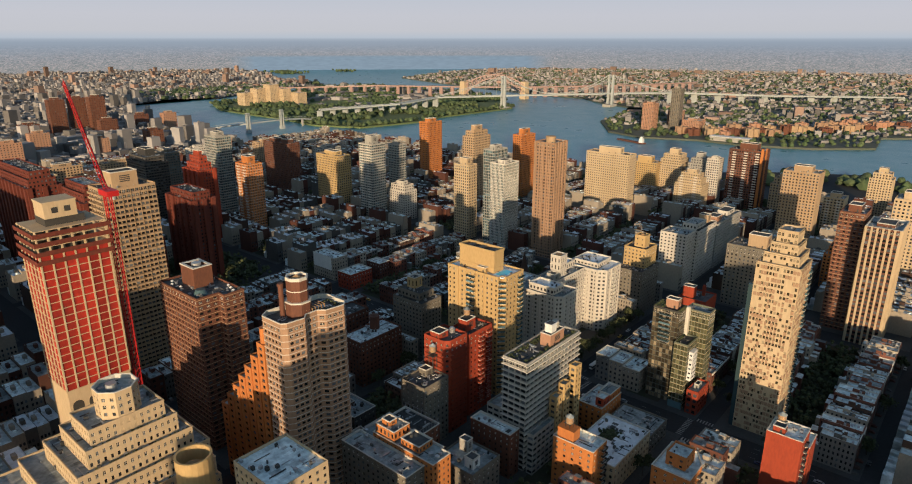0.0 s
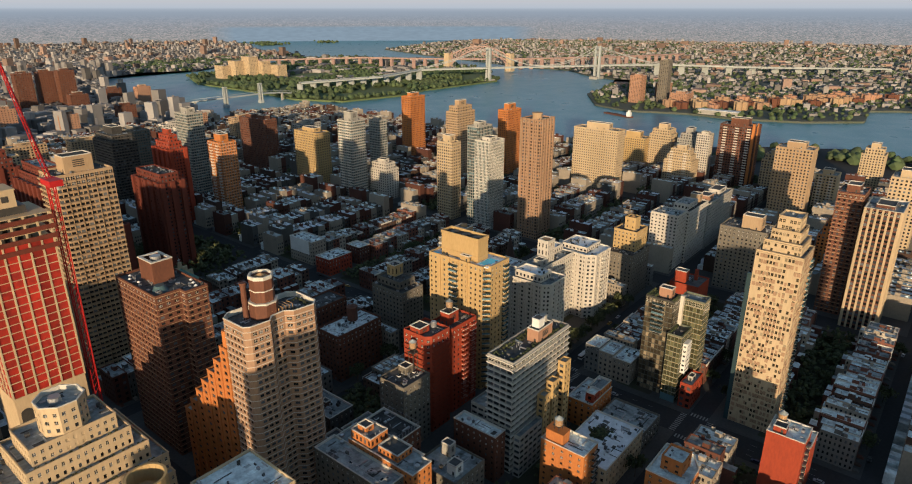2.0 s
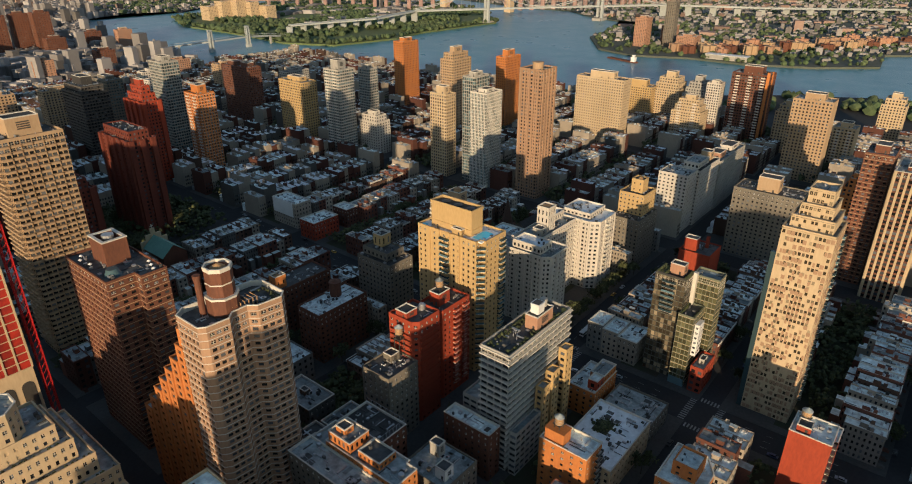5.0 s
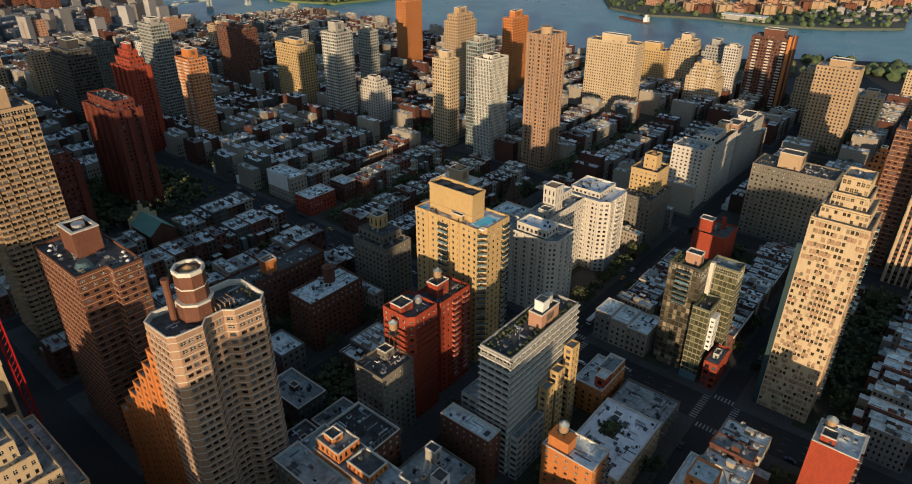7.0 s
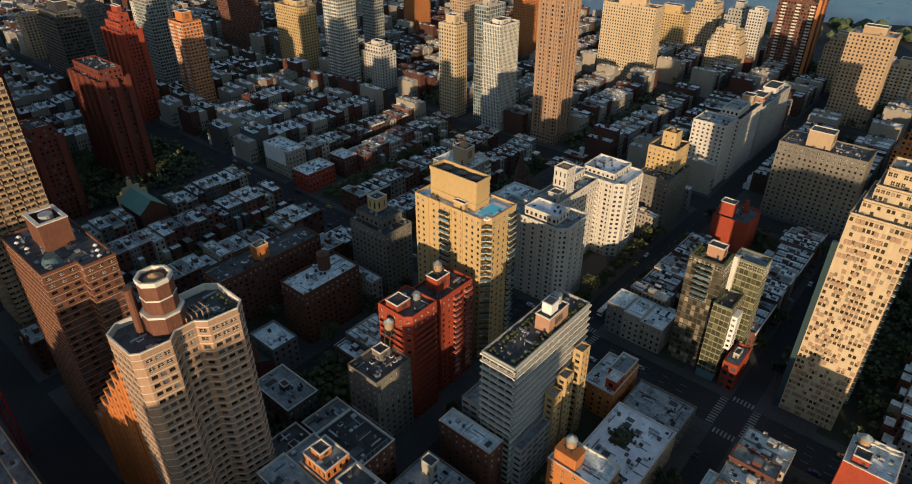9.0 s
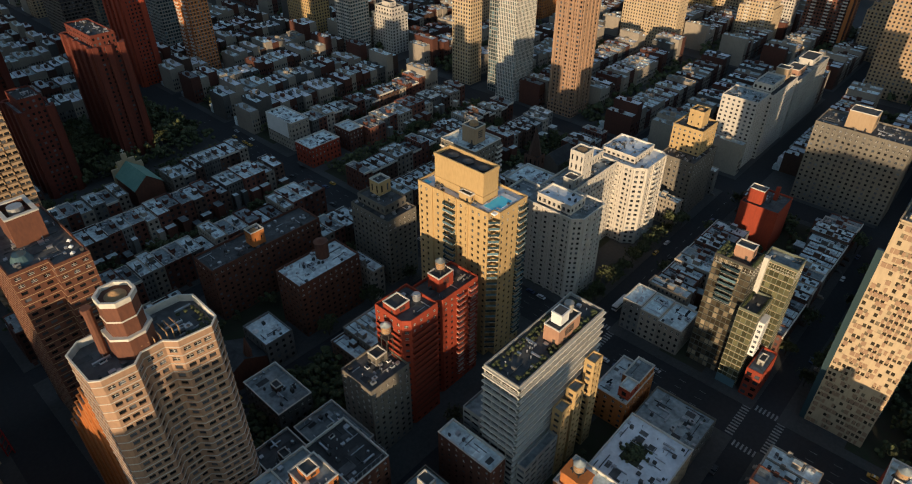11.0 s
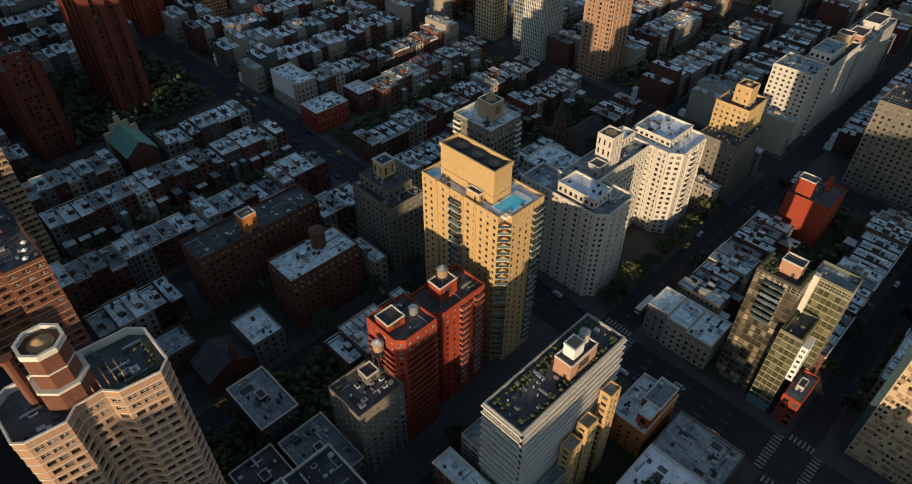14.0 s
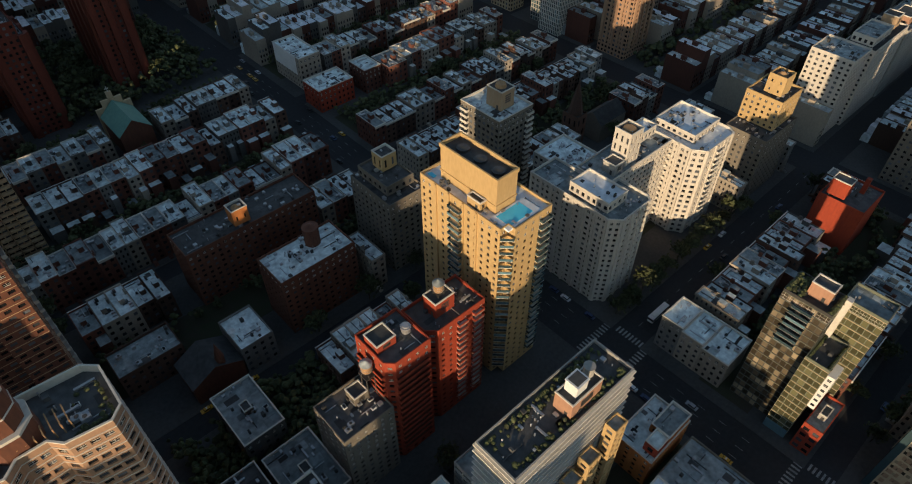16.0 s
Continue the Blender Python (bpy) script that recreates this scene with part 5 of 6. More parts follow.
def octagon_deco():
    root = thing("stepped_stone_building", "cream stone stepped apartment building with an octagonal tower", "apartment building", (80, 241, 0))
    oc = [(80 + 7.9 * math.cos(math.pi * (2 * i + 1) / 8), 240.5 + 7.9 * math.sin(math.pi * (2 * i + 1) / 8)) for i in range(8)]
    volume(root, oc, 60, 78, W_CRE, R_GRY, 3.0, 2.6, 0.4, 0.5, 0.3, single=36, coping=TRIM, para=1.8)
    steps = [(66, 94, 233, 251, 68), (63, 97, 230, 256, 62), (58, 101, 227, 262, 55), (50, 106, 224, 268, 48), (40, 106, 221, 274, 41), (30, 106, 218, 280, 34)]
    z0 = 0
    for x0, x1, y0, y1, z in reversed(steps):
        volume(root, rect(x0, x1, y0, y1), z0, z, W_CRE, R_GRY, 3.0, 2.4, 0.42, 0.5, 0.35, single=40, coping=W_CRE, para=1.0)
        z0 = z + 0.02
    g = Shape()
    for _ in range(140):
        x0, x1, y0, y1, z = rng.choice(steps[1:])
        clump(g, rng.uniform(x0 + 1, x1 - 1), y0 + 1.2, z + 0.5, rng.uniform(0.3, 0.7), rng)
    part("terrace_planting", g, LEAF, root, kind="stuff")
    part("cooling_tower", Shape().cyl(78.5, 240, 2.2, 2.0, 78, 80.5, 14), STEEL, root)
    claim(20, 112, 214, 284)
    t = thing("round_tank_house", "round tan brick tank house with an open top and tank inside", "tank house", (87, 198, 0))
    n = 20
    s = Shape()
    for i in range(n):
        a, b = 2 * math.pi * i / n, 2 * math.pi * (i + 1) / n
        o = lambda r, q, z: (87 + r * math.cos(q), 198 + r * math.sin(q), z)
        s.face([o(6.5, a, 40), o(6.5, b, 40), o(6.5, b, 64), o(6.5, a, 64)])
        s.face([o(6.5, a, 64), o(6.5, b, 64), o(5.7, b, 64), o(5.7, a, 64)])
        s.face([o(5.7, b, 58), o(5.7, a, 58), o(5.7, a, 64), o(5.7, b, 64)])
    s.cyl(87, 198, 5.7, 5.7, 57.9, 58, n)
    part("drum_wall", s, W_YEL, t)
    part("tank", Shape().cyl(86, 197, 2.6, 2.6, 58, 61, 14).cyl(86, 197, 2.7, 0.3, 61, 62.4, 14), TANKW, t)
    b = thing("grey_roof_block", "apartment block with a pale blue-grey roof", "apartment building", (85, 200, 0))
    volume(b, rect(76, 94.5, 188, 212), 0, 42, W_PNK, R_SIL, 3.0, 3.2, 0.4, 0.45, 0.25)
    claim(74, 100, 187, 214)
    k = thing("blue_roof_tower", "tan apartment tower with a pale blue-grey roof and bay corner", "apartment tower", (121, 187, 0))
    volume(k, rect(95, 117, 160, 185), 0, 62, W_CRE, R_SIL, 3.0, 3.0, 0.4, 0.45, 0.25)
    claim(94, 120, 158, 187)


def front_roofs():
    """Cornered roofs under the camera's line: the orange terrace house and its neighbours."""
    a = thing("grey_terrace_building", "grey brick building with wire-framed roof terraces and pergolas", "apartment building", (168, 185, 0))
    volume(a, rect(155, 165.9, 160, 201), 0, 32, W_GRY, R_GRY, 3.0, 3.0, 0.42, 0.5, 0.25, single=36, coping=TRIM)
    volume(a, rect(166, 178.5, 192.1, 201), 0, 31, W_GRY, R_GRY, 3.0, 3.0, 0.42, 0.5, 0.25, coping=TRIM)
    volume(a, rect(178.6, 195.5, 178, 201), 0, 30, W_BRO, R_TAR, 3.0, 3.0, 0.42, 0.5, 0.25, single=36, coping=TRIM)
    roof_units(a, 156, 165, 162, 200, 32, 10, rng)
    roof_units(a, 180, 194, 180, 200, 30, 8, rng)
    s = Shape()
    for i in range(9):
        s.box(155.4, 155.5, 162.5 + i * 4.5, 162.6 + i * 4.5, 32, 35.5)
        s.box(195, 195.1, 178.5 + i * 2.7, 178.6 + i * 2.7, 30, 33.6)
        s.box(179 + i * 1.9, 179.1 + i * 1.9, 178.4, 178.5, 30, 33.6)
    s.box(155.4, 155.5, 162.5, 200.6, 35.4, 35.5)
    s.box(195, 195.1, 178.5, 200.3, 33.5, 33.6).box(179, 195, 178.4, 178.5, 33.5, 33.6)
    part("roof_frame", s, STEEL, a)
    b = thing("orange_terrace_house", "bright orange brick penthouse with pale-framed terraces on a lower roof", "apartment building", (173, 169, 0))
    volume(b, [(166, 155), (177, 155), (177, 160), (178.5, 160), (178.5, 192), (166, 192)], 0, 34.5, W_ORA, R_GRY, 3.0, 2.6, 0.4, 0.5, 0.25, coping=TRIM)
    volume(b, rect(166.8, 176.5, 179, 191), 35.7, 39.5, W_ORA, R_GRY, 3.0, 2.2, 0.5, 0.6, 0.25, coping=TRIM, para=0.8)
    volume(b, rect(168, 176.5, 165, 176), 35.0, 37.6, W_ORA, R_TAR, 2.6, 2.0, 0.5, 0.6, 0.25, coping=TRIM, para=0.9)
    bulkhead(b, 169, 173.5, 184, 189, 39.5, 42, W_ORA)
    for y in (157.5, 161):
        part("cooling_fan", Shape().cyl(171.3, y, 1.1, 1.1, 34.5, 36, 12), STEEL, b)
    claim(152, 200, 150, 205)
    c = thing("white_bulkhead_house", "grey brick house with tall white stair bulkheads", "building", (196, 160, 0))
    volume(c, rect(186, 206, 150, 172), 0, 20, W_GRY, R_GRY, 3.0, 3.0, 0.42, 0.5, 0.25, single=30)
    bulkhead(c, 190, 195, 153, 158, 20, 25, WHITE)
    bulkhead(c, 198, 202, 163, 168, 20, 26, W_CON)
    roof_units(c, 187, 205, 152, 170, 20, 8, rng)
    claim(184, 208, 148, 175)
    claim(150, 226, 219, 254)
    h = thing("side_street_church", "dark brick side-street church with slate roof, small spire and white dish", "church", (195, 275, 0))
    s = Shape().box(184, 204, 266, 281, 0, 10, 0)
    for q in (266, 281):
        s.face([(184, q, 10), (204, q, 10), (194, q, 15)], 0)
    part("wall", s, W_BRO, h)
    s = Shape()
    s.face([(183.6, 265.6, 9.8), (194, 265.6, 15.3), (194, 281.4, 15.3), (183.6, 281.4, 9.8)])
    s.face([(194, 265.6, 15.3), (204.4, 265.6, 9.8), (204.4, 281.4, 9.8), (194, 281.4, 15.3)])
    part("roof", s, R_TAR, h)
    part("spire", Shape().cyl(197, 268, 1.8, 1.6, 0, 16, 8).cyl(197, 268, 1.9, 0.1, 16, 24, 8), W_BRO, h)
    part("satellite_dish", Shape().cyl(206, 276, 1.6, 0.4, 15.8, 16.6, 14).box(205.9, 206.1, 275.9, 276.1, 14, 15.9), WHITE, h)
    volume(h, rect(204.5, 218, 266, 284), 0, 14, H_GREY, R_SIL, 3.3, 3.0, 0.4, 0.5, 0.25)
    claim(165, 224, 262, 300)
    q = thing("blue_grey_roof_hall", "low dark hall with worn blue-grey roof", "building", (178, 287, 0))
    volume(q, rect(166, 190, 285, 299), 0, 13, H_BROWN, R_GRY, 3.3, 3.0, 0.4, 0.5, 0.25)
    roof_units(q, 167, 189, 286, 298, 13, 8, rng)
    for (x0, x1, y0, y1, z, roof, nm) in ((186, 201, 229.5, 253.5, 16, R_GRY, "square_roof_building"), (188, 206, 199, 224, 12, R_GRY, "blue_roof_building"), (170, 186, 205, 225, 13, R_TAR, "low_grey_building")):
        q = thing(nm, "dim low building with a flat blue-grey roof and parapet", "building", ((x0 + x1) / 2, (y0 + y1) / 2, 0))
        volume(q, rect(x0, x1, y0, y1), 0, z, H_GREY, roof, 3.2, 3.0, 0.4, 0.5, 0.25, single=20, coping=TRIM)
        bulkhead(q, (x0 + x1) / 2 - 1.5, (x0 + x1) / 2 + 1.5, (y0 + y1) / 2 - 2, (y0 + y1) / 2 + 2, z, z + 2.6, H_BROWN)
        roof_units(q, x0, x1, y0, y1, z, 5, rng)
        claim(x0 - 1, x1 + 1, y0 - 1, y1 + 1)


def mid_blocks():
    g = thing("tan_penthouse_apartments", "grey-brown setback apartment house with a lit yellow tank house", "apartment building", (289, 284, 0))
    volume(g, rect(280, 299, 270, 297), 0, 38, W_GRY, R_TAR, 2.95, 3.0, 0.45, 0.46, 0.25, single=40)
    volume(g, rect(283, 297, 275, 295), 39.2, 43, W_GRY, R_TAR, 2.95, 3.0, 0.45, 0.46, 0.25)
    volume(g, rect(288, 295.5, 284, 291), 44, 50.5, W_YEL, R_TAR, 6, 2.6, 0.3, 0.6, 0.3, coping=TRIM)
    claim(276, 302, 267, 300)
    r = thing("red_tank_apartments", "dim red brick apartment house with silver roof and round tank house", "apartment building", (244, 280, 0))
    volume(r, rect(228, 262, 271, 289), 0, 29, W_BRO, R_SIL, 3.0, 3.0, 0.45, 0.46, 0.25, single=48)
    part("round_tank_house", Shape().cyl(250, 283, 3.2, 3.2, 29, 37, 14).cyl(250, 283, 3.4, 3.4, 37, 37.6, 14).cyl(250, 283, 2.4, 0.4, 37.6, 38.6, 14), W_BRO, r)
    roof_units(r, 230, 246, 273, 287, 29, 12, rng)
    roof_units(r, 254, 261, 273, 287, 29, 8, rng)
    claim(225, 265, 268, 292)
    o = thing("brown_slab_apartments", "brown brick apartment slab with a lit orange tank house", "apartment building", (238, 318, 0))
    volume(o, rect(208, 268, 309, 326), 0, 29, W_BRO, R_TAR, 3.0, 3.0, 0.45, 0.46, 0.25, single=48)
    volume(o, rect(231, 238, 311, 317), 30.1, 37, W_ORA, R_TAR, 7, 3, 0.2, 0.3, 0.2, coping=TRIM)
    part("tank_lid", Shape().cyl(234.5, 314, 2.2, 0.5, 37, 38.2, 12), TANKW, o)
    claim(205, 271, 306, 329)
    c = thing("dark_balcony_tower", "dark apartment tower with side balconies and tan tank house", "apartment tower", (345, 275, 0))
    volume(c, rect(336, 357, 264, 288), 0, 56, W_GRY, R_SIL, 2.95, 2.6, 0.6, 0.5, 0.25, single=48, coping=TRIM)
    bulkhead(c, 343, 351, 270, 279, 56, 65, W_TAN)
    part("tank_lid", Shape().cyl(347, 274.5, 2.6, 2.2, 65.02, 66.6, 14), TANKW, c)
    for k in range(1, 19):
        balcony(c, 336, 285, k * 2.95, 180, 4.5, 1.4, TRIM, TRIM)
        balcony(c, 354.8, 264, k * 2.95, 270, 4.0, 1.4, TRIM, TRIM)
    roof_units(c, 337, 356, 265, 270, 56, 6, rng)
    claim(332, 361, 260, 292)
    h = thing("church", "dark brick church with a green copper roof, gabled front and finial", "church", (234, 444, 0))
    s = Shape().box(226, 243, 432, 458, 0, 14, 0)
    s.face([(226, 432, 14), (243, 432, 14), (234.5, 432, 21)], 0)
    s.face([(243, 458, 14), (226, 458, 14), (234.5, 458, 21)], 0)
    part("wall", s, W_BRO, h)
    s = Shape()
    s.face([(225.4, 431.6, 13.8), (234.5, 431.6, 21.3), (234.5, 458.4, 21.3), (225.4, 458.4, 13.8)])
    s.face([(234.5, 431.6, 21.3), (243.6, 431.6, 13.8), (243.6, 458.4, 13.8), (234.5, 458.4, 21.3)])
    part("roof", s, COPPER, h, "green copper pitched roof")
    part("gable_wall", Shape().box(225, 244, 458.5, 460, 0, 18).box(229, 240, 458.5, 460, 18, 22).box(233, 236, 458.5, 460, 22, 26), W_CRE, h)
    part("cross", Shape().box(234.3, 234.7, 459, 459.4, 26, 29).box(233.4, 235.6, 459, 459.4, 27.6, 28), TRIM, h)
    claim(222, 246, 428, 464)
    p = thing("spired_church", "dark gothic church with a slim spire and pale gabled hall", "church", (420, 285, 0))
    volume(p, rect(408, 416, 275, 285), 0, 20, H_BROWN, R_TAR, 6, 3, 0.35, 0.6, 0.4)
    part("spire", Shape().cyl(412, 280, 4.2, 0.15, 21, 40, 8), H_BROWN, p)
    s = Shape().box(424, 446, 270, 284, 0, 11, 0)
    s.face([(424, 270, 11), (446, 270, 11), (446, 277, 17), (424, 277, 17)], 1)
    s.face([(446, 284, 11), (424, 284, 11), (424, 277, 17), (446, 277, 17)], 1)
    s.face([(424, 284, 11), (424, 270, 11), (424, 277, 17)], 0)
    s.face([(446, 270, 11), (446, 284, 11), (446, 277, 17)], 0)
    part("gabled_hall", s, [H_PALE, R_TAR], p)
    claim(405, 449, 267, 288)
    q = thing("red_party_wall_house", "house with a tall bright red painted party wall", "building", (446, 152, 0))
    volume(q, rect(436, 458, 140, 160), 0, 25, W_RED, R_TAR, 3.2, 30, 0.4, 0.5, 0.25)
    bulkhead(q, 438, 444, 150, 158, 26.1, 34, W_RED, louvre=False)
    part("chimney", Shape().box(450, 452, 146, 148, 25, 33), W_RED, q)
    claim(432, 461, 137, 163)
    z = thing("olive_slab_apartments", "wide tan-grey brick apartment slab with dark roof and tank house", "apartment building", (520, 125, 0))
    volume(z, rect(507, 530, 102, 152), 0, 50, W_GRY, R_TAR, 2.95, 3.0, 0.42, 0.45, 0.25, single=100)
    bulkhead(z, 512, 522, 124, 138, 50, 60, W_TAN)
    claim(504, 534, 99, 155)
    for i, (x0, x1, y0, y1, zz, m, lab) in enumerate(((328, 352, 399, 416, 13.5, W_RED, "low red brick corner shop row with flat roof"), (334, 349, 428, 458, 20, H_PALE, "corner house with a broad white painted side wall"), (360, 372, 398, 414, 15, H_REDBR, "sunlit brick row building with flat roof"))):
        e = thing("corner_building", lab, "building", ((x0 + x1) / 2, (y0 + y1) / 2, 0))
        volume(e, rect(x0, x1, y0, y1), 0, zz, m, R_SIL, 3.2, 3.0, 0.4, 0.5, 0.25, single=30, coping=TRIM)
        roof_units(e, x0, x1, y0, y1, zz, 6, rng)
        if i == 1:
            part("painted_side_wall", Shape().box(333.8, 333.98, 432, 457, 9, 21), WHITE, e, "white painted side wall")
        claim(x0 - 1, x1 + 1, y0 - 1, y1 + 1)


for build in (white_banded_tower, pool_building, red_pair, long_banded_slab, white_roof_hall, mosaic_tower, glass_building, white_complex, brown_tower, construction_tower, octagon_deco, front_roofs, mid_blocks):
    build()

# ---- towers further off ----
rng = random.Random(21)


def far_tower(label, x0, x1, y0, y1, z, wall, cap=6, bay=3.2, ww=0.55, wh=0.55, glass=None, band=None, coping=None, steps=0, bal=0, single=0, name="apartment_tower", floor_h=3.0):
    """A tower with a plant house; steps: setbacks at the top; bal: balcony columns down each near face."""
    root = thing(name, label, "apartment tower", ((x0 + x1) / 2, (y0 + y1) / 2, 0))
    top, zz = z, 0
    for k in range(steps + 1):
        d = k * 2.6
        z1 = top - (steps - k) * 6.5
        volume(root, rect(x0 + d, x1 - d, y0 + d, y1 - d), zz, z1, wall, R_TAR if rng.random() < 0.5 else R_GRY, floor_h, bay, ww, wh, 0.25, glass=glass, band=band, coping=coping, single=single if k == 0 else 0)
        zz = z1 + 0.05
    d = steps * 2.6
    a, b = x1 - x0 - 2 * d, y1 - y0 - 2 * d
    cx, cy = (x0 + x1) / 2, (y0 + y1) / 2
    if wall in (W_DRE, W_RED):
        piers(root, rect(x0, x1, y0, y1), 0, top - steps * 6.5 + 1.2, 9.5, 3.6, 1.6, wall)
    if cap:
        bulkhead(root, cx - a * 0.25, cx + a * 0.25, cy - b * 0.25, cy + b * 0.25, z, z + cap, wall)
    for k in range(bal):
        for i in range(2, int(z / 3.0)):
            balcony(root, x0, y0 + (k + 0.5) * (y1 - y0) / bal, i * z / int(z / 3.0), 180, 4.0, 1.3, TRIM, TRIM)
    roof_units(root, x0 + d, x1 - d, y0 + d, y1 - d, z, 4, rng)
    claim(x0 - 2, x1 + 2, y0 - 2, y1 + 2)
    return root


far_tower("slim cream tower with brick grid front", 507, 521, 418, 438, 79, W_CRE, 7, 2.6, 0.55, 0.6, single=30)
far_tower("slim blue-green glass apartment tower", 510, 532, 387, 401, 98, W_CON, 4, 2.2, 0.85, 0.8, GLASS_B, band=(W_CON, 0.25, 0.06))
far_tower("glass tower with white vertical fins", 503, 527, 368.5, 386.5, 87, TRIM, 3, 1.6, 0.62, 0.85, GLASS_B)
far_tower("pale concrete and glass tower", 484, 505, 541, 563, 91, W_CON, 9, 3.0, 0.7, 0.55, GLASS_B, band=(TRIM, 0.3, 0.1), bal=2)
far_tower("grey glass apartment tower", 556, 570, 573, 590, 79, W_CON, 5, 2.6, 0.75, 0.6, GLASS_B)
far_tower("white stucco apartment block with lower wings", 514, 534, 520, 548, 41, W_WHI, 4, 3.4, 0.5, 0.55, steps=1)
far_tower("yellow brick slab tower", 500, 520, 621, 664, 66, W_YEL, 5, 3.0, 0.52, 0.56, single=30)
far_tower("tall red-brown brick tower", 690, 720, 646, 664, 88, W_ORA, 5, 2.8, 0.52, 0.56)
far_tower("tan brick tower with stepped top", 622, 655, 504, 523, 94, W_TAN, 7, 3.0, 0.52, 0.56, steps=1)
far_tower("orange brick tower with red plant house", 699, 730, 485, 500, 83, W_ORA, 8, 3.0, 0.5, 0.55)
t = far_tower("tall slim brown brick tower with white window bays", 509, 533, 317, 339, 112, W_TBR, 0, 2.5, 0.6, 0.55, single=60)
for k in range(5):
    bay_y, bay_x = 319.2 + k * 4.3, 511 + k * 4.6
    part("window_bay", Shape().box(508.2, 509, bay_y, bay_y + 1.5, 8, 112.5), W_GTB, t)
    part("window_bay", Shape().box(bay_x, bay_x + 1.5, 316.2, 317, 8, 112.5), W_GTB, t)
part("crown_drum", Shape().cyl(517, 326, 4.5, 4.5, 112, 117, 18).cyl(517, 326, 4.9, 4.9, 117, 118, 18), W_TAN, t)
far_tower("broad cream brick slab tower", 698, 716, 331, 388, 74, W_CRE, 7, 2.8, 0.45, 0.52, single=40)
far_tower("yellow brick building with tank house", 826, 846, 352, 392, 44, W_YEL, 8, 3.0, 0.5, 0.55)
far_tower("cream stepped twin-peaked apartment house", 838, 870, 322, 356, 56, W_CRE, 7, 3.0, 0.5, 0.55, steps=2)
far_tower("second peak of a cream stepped apartment house", 838, 872, 290, 318, 54, W_CON, 7, 3.0, 0.5, 0.55, steps=2)
far_tower("cream stepped apartment house with balconies", 778, 802, 272, 306, 46, W_CRE, 5, 2.8, 0.5, 0.5, steps=2, bal=2)
far_tower("slim white apartment tower with glass bays", 820, 836, 268, 284, 60, W_WHI, 3, 2.6, 0.6, 0.6)
strip = far_tower("dark brown tower with orange vertical strip", 814, 840, 216, 256, 76, W_BRO, 8, 2.8, 0.6, 0.55, GLASS, band=(W_BRO, 0.3, 0.3), bal=3)
part("orange_strip", Shape().box(813.2, 814, 216, 219, 0, 80).box(822, 826, 215.2, 216, 0, 80), W_ORA, strip, "orange brick vertical strip")
far_tower("tall tan brick slab tower", 712, 734, 134, 168, 76, W_TAN, 6, 3.0, 0.46, 0.52, single=20)
far_tower("tan brick tower beside a taller slab", 798, 822, 178, 200, 50, W_TAN, 5, 3.0, 0.5, 0.55, steps=1)
far_tower("white balconied apartment house", 770, 792, 118, 138, 42, W_CRE, 5, 3.0, 0.5, 0.5, bal=2)
far_tower("cream stone tower near the river", 896, 920, 92, 116, 52, W_CRE, 6, 3.0, 0.5, 0.55, steps=1)
far_tower("red-brown brick tower with pale floor lines", 511, 536, 64, 80, 88, W_BRO, 5, 3.0, 0.5, 0.4, band=(W_TAN, 0.25, 0.05), single=30)
ribbed = far_tower("cream ribbed tower with dark windows", 495, 528, 40, 61, 84, W_BRO, 2, 3.2, 0.7, 0.62, coping=TRIM, single=40)
piers(ribbed, rect(495, 528, 40, 61), 0, 85, 3.3, 1.25, 0.5, W_CRE)
far_tower("cream stone tower beyond the ribbed tower", 640, 666, 40, 62, 76, W_CRE, 6, 3.0, 0.5, 0.55)
far_tower("orange stepped apartment house", 600, 622, 82, 100, 42, W_ORA, 5, 3.0, 0.5, 0.55, steps=2)
far_tower("orange-red and white striped tower", 366, 384, 606, 630, 77, W_ORA, 8, 2.8, 0.55, 0.5, GLASS_B, band=(TRIM, 0.2, 0.05), bal=2)
far_tower("tall stepped red brick tower", 318, 336, 618, 650, 89, W_RED, 6, 2.9, 0.46, 0.5, steps=2)
far_tower("tall green-grey glass apartment tower", 368, 386, 668, 694, 100, W_CON, 5, 2.4, 0.8, 0.65, GLASS_B, band=(W_CON, 0.3, 0.08))
far_tower("dark banded apartment tower", 300, 326, 700, 745, 82, W_DRK, 8, 2.8, 0.6, 0.5, band=(W_GRY, 0.3, 0.1), steps=1)
far_tower("plain blue-grey glazed slab tower", 345, 362, 746, 784, 76, W_GRY, 4, 2.8, 0.6, 0.5, GLASS_B)
far_tower("brown brick twin slab tower", 512, 530, 740, 770, 68, W_BRO, 5, 3.0, 0.52, 0.56)
far_tower("brown brick slab tower beside its twin", 516, 538, 776, 806, 66, W_BRO, 5, 3.0, 0.52, 0.56)
far_tower("tall red brick housing tower with shade-darkened brick", 250, 270, 503, 548, 82, W_DRE, 0, 2.9, 0.46, 0.5, steps=1)
far_tower("lower red brick housing tower with shade-darkened brick", 196, 214, 486, 512, 62, W_DRE, 0, 2.9, 0.46, 0.5, steps=1)
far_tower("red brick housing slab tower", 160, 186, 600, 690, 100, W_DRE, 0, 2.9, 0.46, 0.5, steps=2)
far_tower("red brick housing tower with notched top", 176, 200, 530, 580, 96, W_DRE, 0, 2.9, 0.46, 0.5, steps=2)
